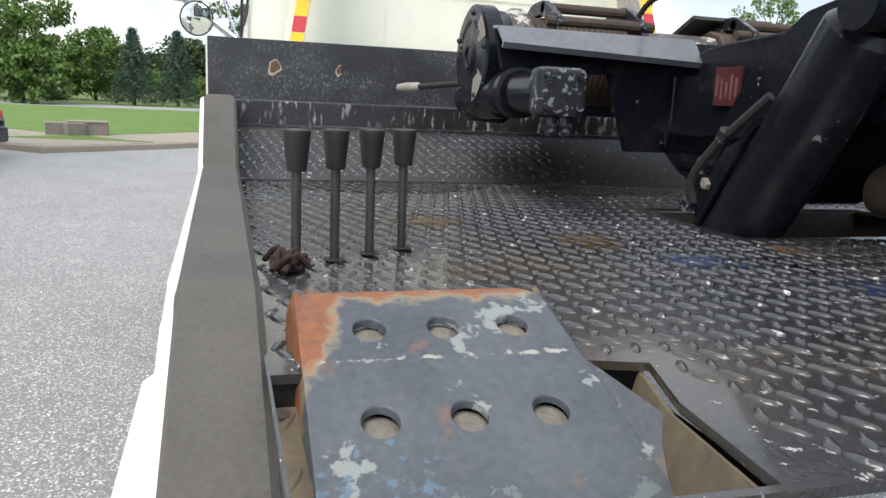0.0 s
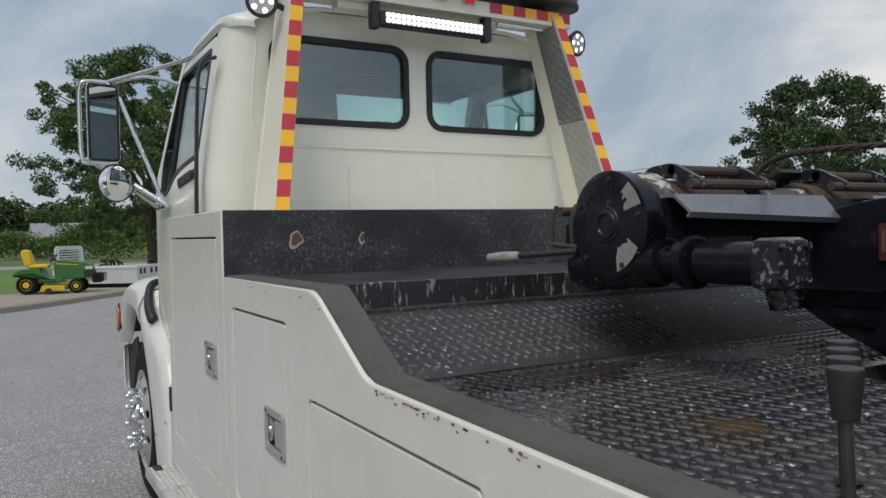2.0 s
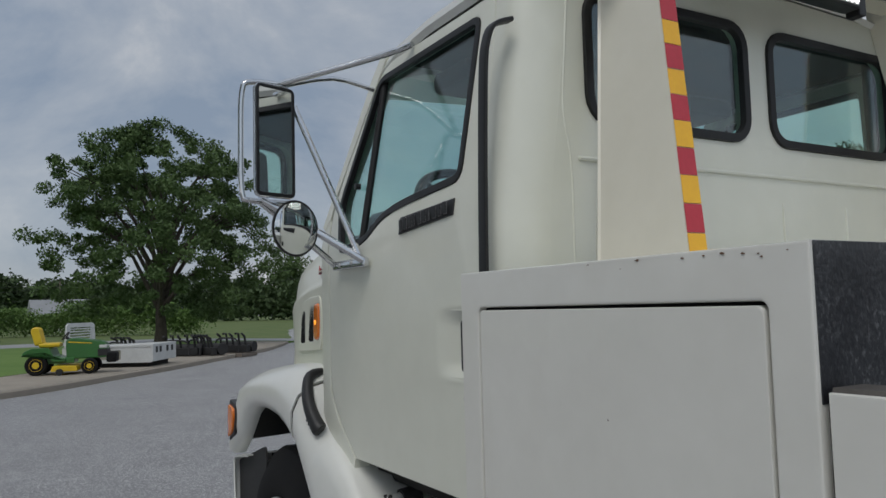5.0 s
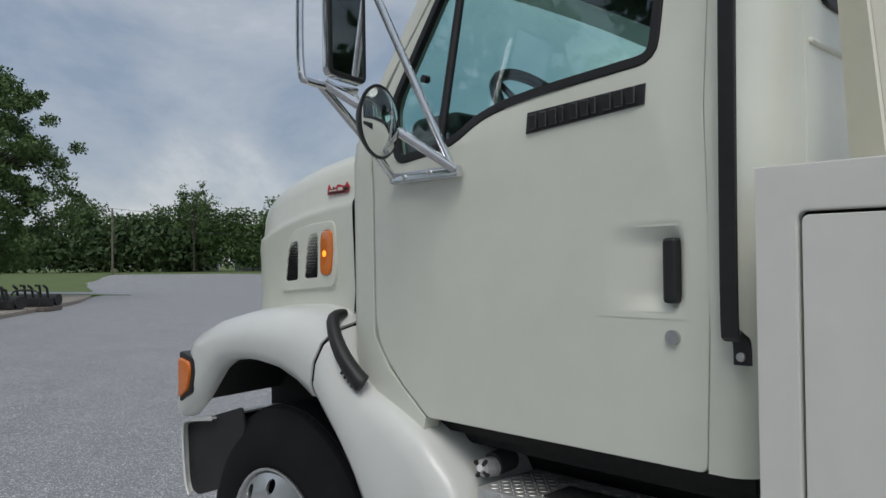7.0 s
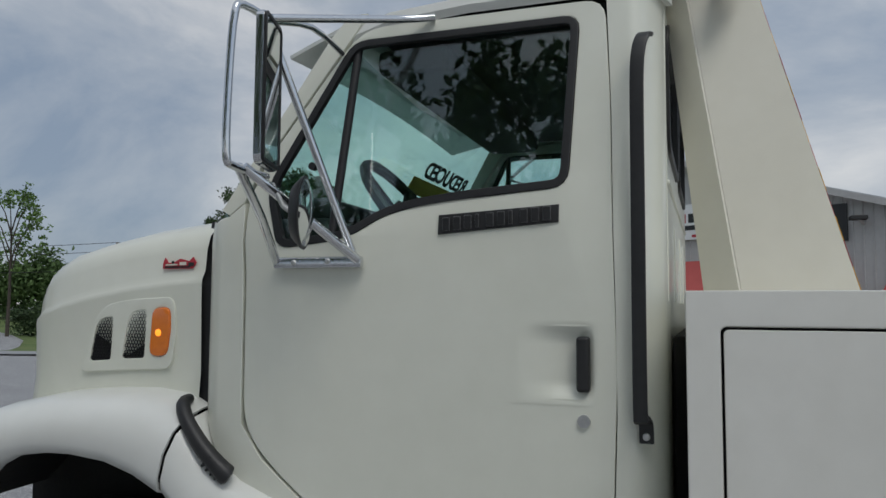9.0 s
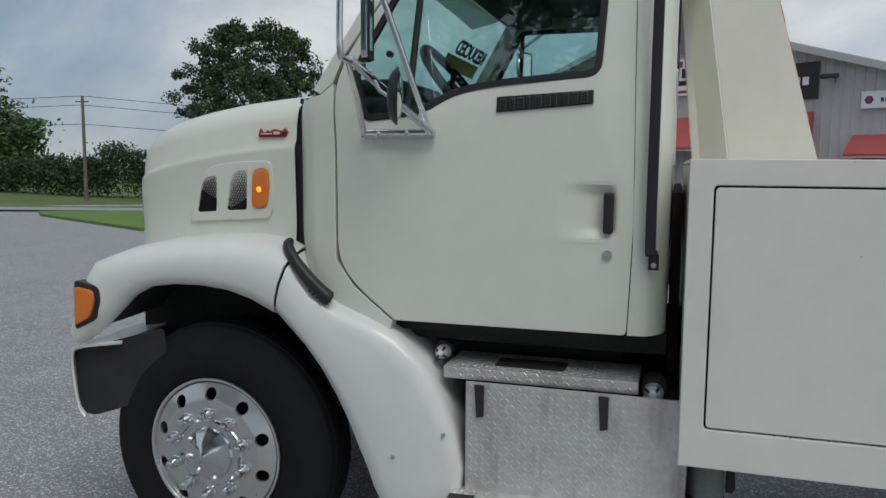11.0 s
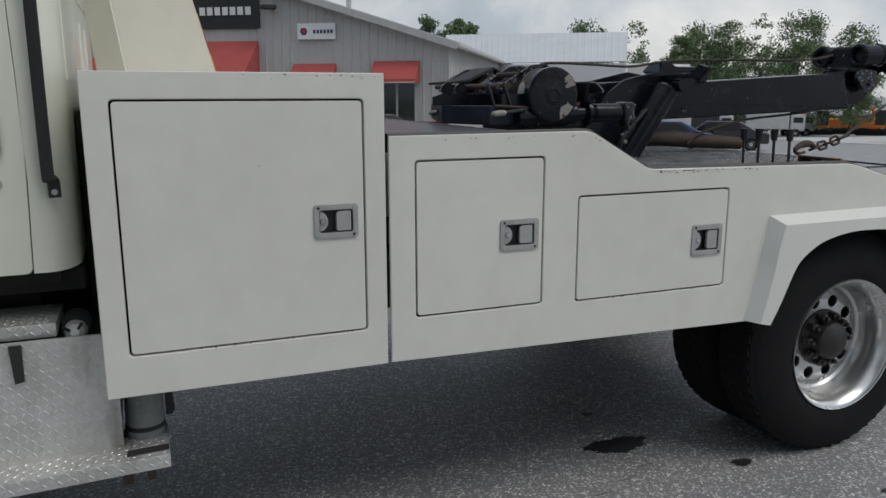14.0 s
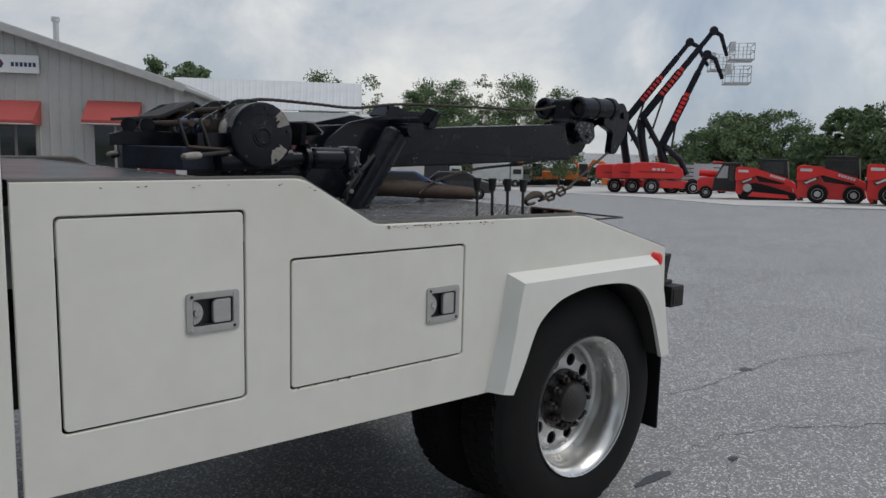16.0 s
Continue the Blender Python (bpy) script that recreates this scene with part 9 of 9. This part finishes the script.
def boom_lift(az_deg, d, elbow, top, tip, s=1.0):
    p, turn = facing(az_deg, d)
    t = thing("boom_lift", "red boom lift with raised black boom and grey basket", "boom lift", p, group="boom lifts")
    at = local(t, turn)
    part("chassis", at(box(B(), (-0.6, -1.0, 0.45), (3.4, 1.0, 0.95), 0.1)), RED, t)
    for x in (0.0, 2.75):
        small_wheel(at, x, -1.25, 0.55, 0.55, 0.4, RUBBER, GREY_RIM, t)
        small_wheel(at, x, 0.85, 0.55, 0.55, 0.4, RUBBER, GREY_RIM, t, 1)
    part("counterweight", at(prism(B(), round_poly([(-1.45, 1.05), (-1.5, 1.95), (-1.2, 2.15), (0.6, 2.2), (1.9, 1.9), (2.1, 1.5), (2.0, 1.1)], 0.2), "y", -1.1, 1.1, 0.08)), RED, t)
    part("hood_line", at(box(B(), (-0.9, -1.112, 1.5), (1.4, -1.10, 1.56))), BLACK_MATT, t)
    for k in range(3):
        part("decal_bar", at(box(B(), (0.0 + k * 0.3, -1.115, 1.65), (0.22 + k * 0.3, -1.10, 1.8))), VAN_WHITE, t)
    e, tp, ti = Vector(elbow), Vector(top), Vector(tip)
    foot = Vector((2.3, 0, 1.4))
    for dy in (-0.3, 0.3):
        part("riser", at(tube(B(), [foot + Vector((0, dy, 0)), e.lerp(foot, 0.5) + Vector((0.45, dy, 0)), e + Vector((0.25, dy, 0))], 0.2, seg=8)), BLACK, t)
    part("lower_link", at(tube(B(), [(0.9, 0, 1.9), e.lerp(Vector((0.9, 0, 1.9)), 0.4) + Vector((-0.1, 0, 0)), e], 0.3, seg=8)), BLACK, t)
    way = (tp - e).normalized()
    side = Vector((-way.z, 0, way.x))
    bm = B()
    for a, b, w in ((0.0, 0.55, 0.27), (0.5, 0.82, 0.21), (0.78, 1.0, 0.17)):
        m0, m1 = e.lerp(tp, a), e.lerp(tp, b)
        rows = [[m + side * w + Vector((0, -w * 0.7, 0)), m - side * w + Vector((0, -w * 0.7, 0)), m - side * w + Vector((0, w * 0.7, 0)), m + side * w + Vector((0, w * 0.7, 0))] for m in (m0, m1)]
        loft(bm, rows, closed=True)
        for row in rows:
            bm.faces.new([bm.verts.new(q) for q in row])
    mb = part("main_boom", at(bm), BLACK, t, smooth=False)
    for k in range(7):
        q = e.lerp(tp, 0.30 + k * 0.045)
        dm = Matrix.Translation(q + Vector((0, -0.2, 0))) @ Matrix.Rotation(-math.atan2(way.z, way.x), 4, "Y")
        part("decal_bar", at(box(B(), (-0.11, -0.012, -0.16), (0.11, 0.0, 0.16), 0, dm)), RED, mb)
    part("lift_ram", at(tube(B(), [e.lerp(foot, 0.35), e.lerp(tp, 0.36)], 0.07, seg=8)), BLACK_MATT, t)
    part("knuckle", at(lathe(B(), [(-0.25, 0.3), (0.25, 0.3)], tp, seg=14)), BLACK, t)
    part("jib", at(tube(B(), [tp, tp.lerp(ti, 0.25) + Vector((0.28, 0, 0.12)), ti], [0.2, 0.16, 0.12], seg=8)), BLACK, t)
    bk = part("basket", at(box(B(), (ti.x + 0.05, -1.0, ti.z - 0.35), (ti.x + 1.75, 1.0, ti.z - 0.27), 0.02)), CAGE, t, "grey work basket with rails")
    for z in (0.25, 0.75):
        part("rail", at(tube(B(), [(ti.x + 0.1, -1, ti.z + z), (ti.x + 1.7, -1, ti.z + z), (ti.x + 1.7, 1, ti.z + z), (ti.x + 0.1, 1, ti.z + z)], 0.035, seg=6, closed=True)), CAGE, bk)
    for x in (0.1, 0.65, 1.2, 1.7):
        for y in (-1, 1):
            part("rail_post", at(tube(B(), [(ti.x + x, y, ti.z - 0.3), (ti.x + x, y, ti.z + 0.75)], 0.03, seg=6)), CAGE, bk)
    part("control_panel", at(box(B(), (ti.x + 0.15, -0.5, ti.z + 0.3), (ti.x + 0.5, 0.5, ti.z + 0.95), 0.03)), CAGE, bk)


boom_lift(34.0, 55.6, (0.5, 0, 3.3), (3.1, 0, 9.5), (4.2, 0, 7.9))
boom_lift(35.35, 58.5, (0.35, 0, 5.4), (5.0, 0, 11.65), (6.0, 0, 9.9))
boom_lift(36.6, 61.0, (0.4, 0, 5.3), (4.9, 0, 11.35), (6.3, 0, 9.6))


def skid(az_deg, d, track):
    p, turn = facing(az_deg, d)
    t = thing("track_loader" if track else "skid_steer", "red compact track loader in the yard" if track else "red skid steer loader with black cab in the yard", "loader", p, group="loaders")
    at = local(t, turn)
    body = [(-1.5, 0.32), (-1.5, 1.50), (-0.75, 1.40), (-0.45, 0.92), (1.05, 0.78), (1.22, 0.30), (1.0, 0.18), (-1.2, 0.18)]
    part("body", at(prism(B(), round_poly(body, 0.06), "y", -0.62, 0.62, 0.04)), RED, t)
    part("engine_bay", at(box(B(), (-0.62, -0.58, 0.85), (0.75, 0.58, 1.25), 0.03)), BLACK_MATT, t)
    for y in (-0.80, 0.68):
        arm = part("loader_arm", at(prism(B(), round_poly([(-1.55, 0.95), (-1.55, 1.58), (-1.35, 1.62), (-0.62, 1.56), (0.75, 1.16), (1.35, 0.82), (1.46, 0.16), (1.30, 0.14), (1.16, 0.62), (0.62, 0.93), (-0.55, 1.22), (-1.05, 1.02)], 0.05), "y", y, y + 0.12, 0.02)), RED, t)
        part("badge_bar", at(box(B(), (-1.42, y - 0.006, 1.36), (-0.95, y, 1.48))), VAN_WHITE, arm)
        for k in range(6):
            part("decal_bar", at(box(B(), (0.0, -0.006, 0.0), (0.085, 0.0, 0.11), 0, Matrix.Translation((0.05 + k * 0.115, y, 1.20 - k * 0.032)) @ Matrix.Rotation(0.28, 4, "Y"))), VAN_WHITE, arm)
        part("side_decal", at(prism(B(), [(-1.30, 0.86), (-0.72, 1.16), (-0.66, 1.04), (-1.18, 0.78)], "y", y + 0.02, y + 0.03)), BLACK_MATT, t)
        part("slash_decal", at(prism(B(), [(-1.22, 0.88), (-0.80, 1.10), (-0.76, 1.03), (-1.15, 0.83)], "y", y + 0.012, y + 0.022)), VAN_WHITE, t)
    cab = part("cab", at(prism(B(), round_poly([(-0.50, 1.15), (-0.46, 1.96), (0.78, 2.0), (0.88, 1.05)], 0.05), "y", -0.55, 0.55, 0.03)), PLASTIC, t)
    part("cab_roof", at(box(B(), (-0.60, -0.6, 1.98), (0.82, 0.6, 2.05), 0.03)), BLACK_MATT, cab)
    part("side_window", at(box(B(), (-0.36, -0.562, 1.35), (0.66, 0.562, 1.9), 0.01)), CAR, cab)
    part("windscreen", at(prism(B(), [(0.80, 1.95), (0.90, 1.12), (0.93, 1.12), (0.83, 1.95)], "y", -0.5, 0.5)), GREY_RIM, cab)
    if track:
        for y in (-0.95, 0.6):
            tr = part("track", at(prism(B(), round_poly([(-1.25, 0.25), (-1.10, 0.0), (1.15, 0.0), (1.35, 0.2), (1.25, 0.40), (-0.5, 0.86), (-0.9, 0.80)], 0.14), "y", y, y + 0.34, 0.03)), RUBBER, t)
            part("track_frame", at(prism(B(), [(-0.9, 0.18), (-0.7, 0.42), (0.9, 0.32), (1.0, 0.15)], "y", y - 0.012, y)), RED, tr)
            part("idler", at(lathe(B(), [(-0.015, 0.16), (0.0, 0.2)], (-0.95, y, 0.6), seg=16)), GREY_RIM, tr)
    else:
        for x in (-0.68, 0.70):
            small_wheel(at, x, -0.98, 0.41, 0.41, 0.32, RUBBER, GREY_RIM, t)
            small_wheel(at, x, 0.66, 0.41, 0.41, 0.32, RUBBER, GREY_RIM, t, 1)
    part("quick_attach", at(box(B(), (1.36, -0.7, 0.06), (1.62, 0.7, 0.6), 0.04)), BLACK_MATT, t)
    part("rear_grille", at(box(B(), (-1.56, -0.5, 0.6), (-1.48, 0.5, 1.35), 0.02)), BLACK_MATT, t)


skid(22.05, 37.5, False)
skid(26.2, 41.8, True)
skid(17.75, 35.5, False)
p, turn = facing(29.35, 44.0)
tel = thing("telehandler", "red telescopic handler with black cab in the yard", "telehandler", p)
at = local(tel, turn)
part("body", at(prism(B(), round_poly([(-1.12, 0.42), (-1.15, 1.0), (-0.95, 1.12), (-0.1, 1.15), (0.5, 0.9), (1.3, 0.8), (1.3, 0.4)], 0.1), "y", -0.8, 0.8, 0.05)), RED, tel)
cab = part("cab", at(prism(B(), round_poly([(-0.38, 0.45), (-0.30, 1.10), (0.08, 1.86), (0.98, 1.88), (1.0, 0.45)], 0.05), "y", -0.86, 0.1, 0.03)), PLASTIC, tel)
part("cab_window", at(prism(B(), [(-0.20, 1.12), (0.13, 1.76), (0.36, 1.76), (0.36, 1.12)], "y", -0.872, -0.86)), GREY_RIM, cab)
part("cab_window", at(prism(B(), [(0.46, 0.98), (0.46, 1.76), (0.90, 1.76), (0.90, 0.98)], "y", -0.872, -0.86)), CAR, cab)
part("cab_roof", at(box(B(), (-0.42, -0.9, 1.86), (1.05, 0.15, 1.94), 0.03)), PLASTIC, cab)
part("roof_light", at(box(B(), (-0.44, -0.9, 1.88), (0.1, 0.15, 1.98), 0.03)), RED, cab)
part("telescopic_boom", at(tube(B(), [(1.2, 0.45, 1.2), (-1.1, 0.45, 1.35)], 0.18, seg=8)), RED, tel)
for x in (-0.68, 1.25):
    small_wheel(at, x, -0.98, 0.34, 0.34, 0.3, RUBBER, GREY_RIM, tel)
    small_wheel(at, x, 0.7, 0.34, 0.34, 0.3, RUBBER, GREY_RIM, tel, 1)


def digger(az_deg, d, flip):
    p, turn = facing(az_deg, d)
    t = thing("excavator", "orange excavator far across the yard", "excavator", p, group="excavators")
    at = local(t, turn)
    k = -1 if flip else 1
    for y in (-1.2, 0.7):
        part("track", at(box(B(), (-1.7, y, 0), (1.7, y + 0.5, 0.75), 0.2)), RUBBER, t)
    part("house", at(box(B(), (-1.6, -1.1, 0.9), (1.2, 1.1, 1.9), 0.15)), ORANGE, t)
    part("cab", at(box(B(), (0.1 * k, -1.12, 1.2), (1.2, -0.1, 2.9), 0.1)), PLASTIC, t)
    part("arm_boom", at(tube(B(), [(0.8 * k, 0.3, 1.6), (2.0 * k, 0.3, 3.2), (3.2 * k, 0.3, 3.1)], [0.25, 0.3, 0.2], seg=8)), ORANGE, t)
    part("dipper", at(tube(B(), [(3.2 * k, 0.3, 3.1), (3.9 * k, 0.3, 1.2)], [0.2, 0.15], seg=8)), ORANGE, t)
    part("bucket", at(box(B(), (3.4 * k - 0.4, -0.2, 0.3), (3.4 * k + 0.5, 0.8, 1.1), 0.1)), ORANGE, t)


digger(42.6, 100, True)
digger(41.2, 103, False)
digger(39.3, 98, False)
for az_d, d, w, col in ((45.2, 92, 6.0, VAN_WHITE), (47.6, 96, 6.5, VAN_WHITE), (43.9, 96, 4.0, surface("teal_container", (0.10, 0.28, 0.27), (0.09, 0.24, 0.23), rough=0.6)), (49.5, 90, 5.0, CAR)):
    p, turn = facing(az_d, d)
    v = thing("parked_truck", "parked box truck at the far side of the yard", "truck", p, group="far trucks")
    at = local(v, turn)
    part("box_body", at(box(B(), (-w / 2, -1.2, 0.9), (w / 2 - 1.6, 1.2, 3.1), 0.05)), col, v)
    part("cab", at(box(B(), (w / 2 - 1.5, -1.1, 0.7), (w / 2, 1.1, 2.5), 0.2)), VAN_WHITE, v)
    part("windscreen", at(box(B(), (w / 2 - 1.2, -1.12, 1.6), (w / 2 - 0.2, 1.12, 2.2), 0.05)), PLASTIC, v)
    for x in (-w / 2 + 1, w / 2 - 0.9):
        small_wheel(at, x, -1.22, 0.48, 0.48, 0.3, RUBBER, GREY_RIM, v)
        small_wheel(at, x, 0.92, 0.48, 0.48, 0.3, RUBBER, GREY_RIM, v, 1)
for az_d, d in ((31.4, 62), (29.6, 60)):
    p, turn = facing(az_d, d)
    v = thing("livestock_trailer", "pale grey slatted trailer behind the lifts", "trailer", p, group="trailers")
    at = local(v, turn)
    for k in range(5):
        part("slat", at(box(B(), (-1.6, -1.0, 0.7 + k * 0.3), (1.6, -0.95, 0.92 + k * 0.3), 0.02)), CAGE, v)
    for x in (-1.6, -0.5, 0.6, 1.55):
        part("post", at(box(B(), (x, -1.02, 0.4), (x + 0.08, -0.9, 2.2), 0.01)), CAGE, v)
    part("trailer_bed", at(box(B(), (-1.7, -1.0, 0.45), (1.7, 1.0, 0.62), 0.03)), CAGE, v)
    for x in (-0.5, 0.4):
        small_wheel(at, x, -1.1, 0.36, 0.36, 0.22, RUBBER, GREY_RIM, v)
# cars and pickups by the building
for az_d, d, col in ((48.5, 40, CAR), (52.5, 36, surface("blue_car_paint", (0.03, 0.06, 0.16), (0.025, 0.05, 0.13), rough=0.2, coat=0.8))):
    p, turn = facing(az_d, d)
    v = thing("parked_car", "car parked beside the low annex", "car", p)
    at = local(v, turn)
    part("body", at(prism(B(), round_poly([(-2.1, 0.35), (-2.1, 0.85), (-1.4, 0.95), (-0.8, 1.42), (0.7, 1.42), (1.5, 0.95), (2.1, 0.85), (2.1, 0.35)], 0.12), "y", -0.85, 0.85, 0.06)), col, v)
    part("window", at(prism(B(), round_poly([(-0.95, 0.98), (-0.65, 1.34), (0.6, 1.34), (1.15, 0.98)], 0.06), "y", -0.862, 0.862, 0.01)), PLASTIC, v)
    for x in (-1.3, 1.3):
        small_wheel(at, x, -0.88, 0.32, 0.32, 0.2, RUBBER, STEEL, v)
        small_wheel(at, x, 0.68, 0.32, 0.32, 0.2, RUBBER, STEEL, v, 1)
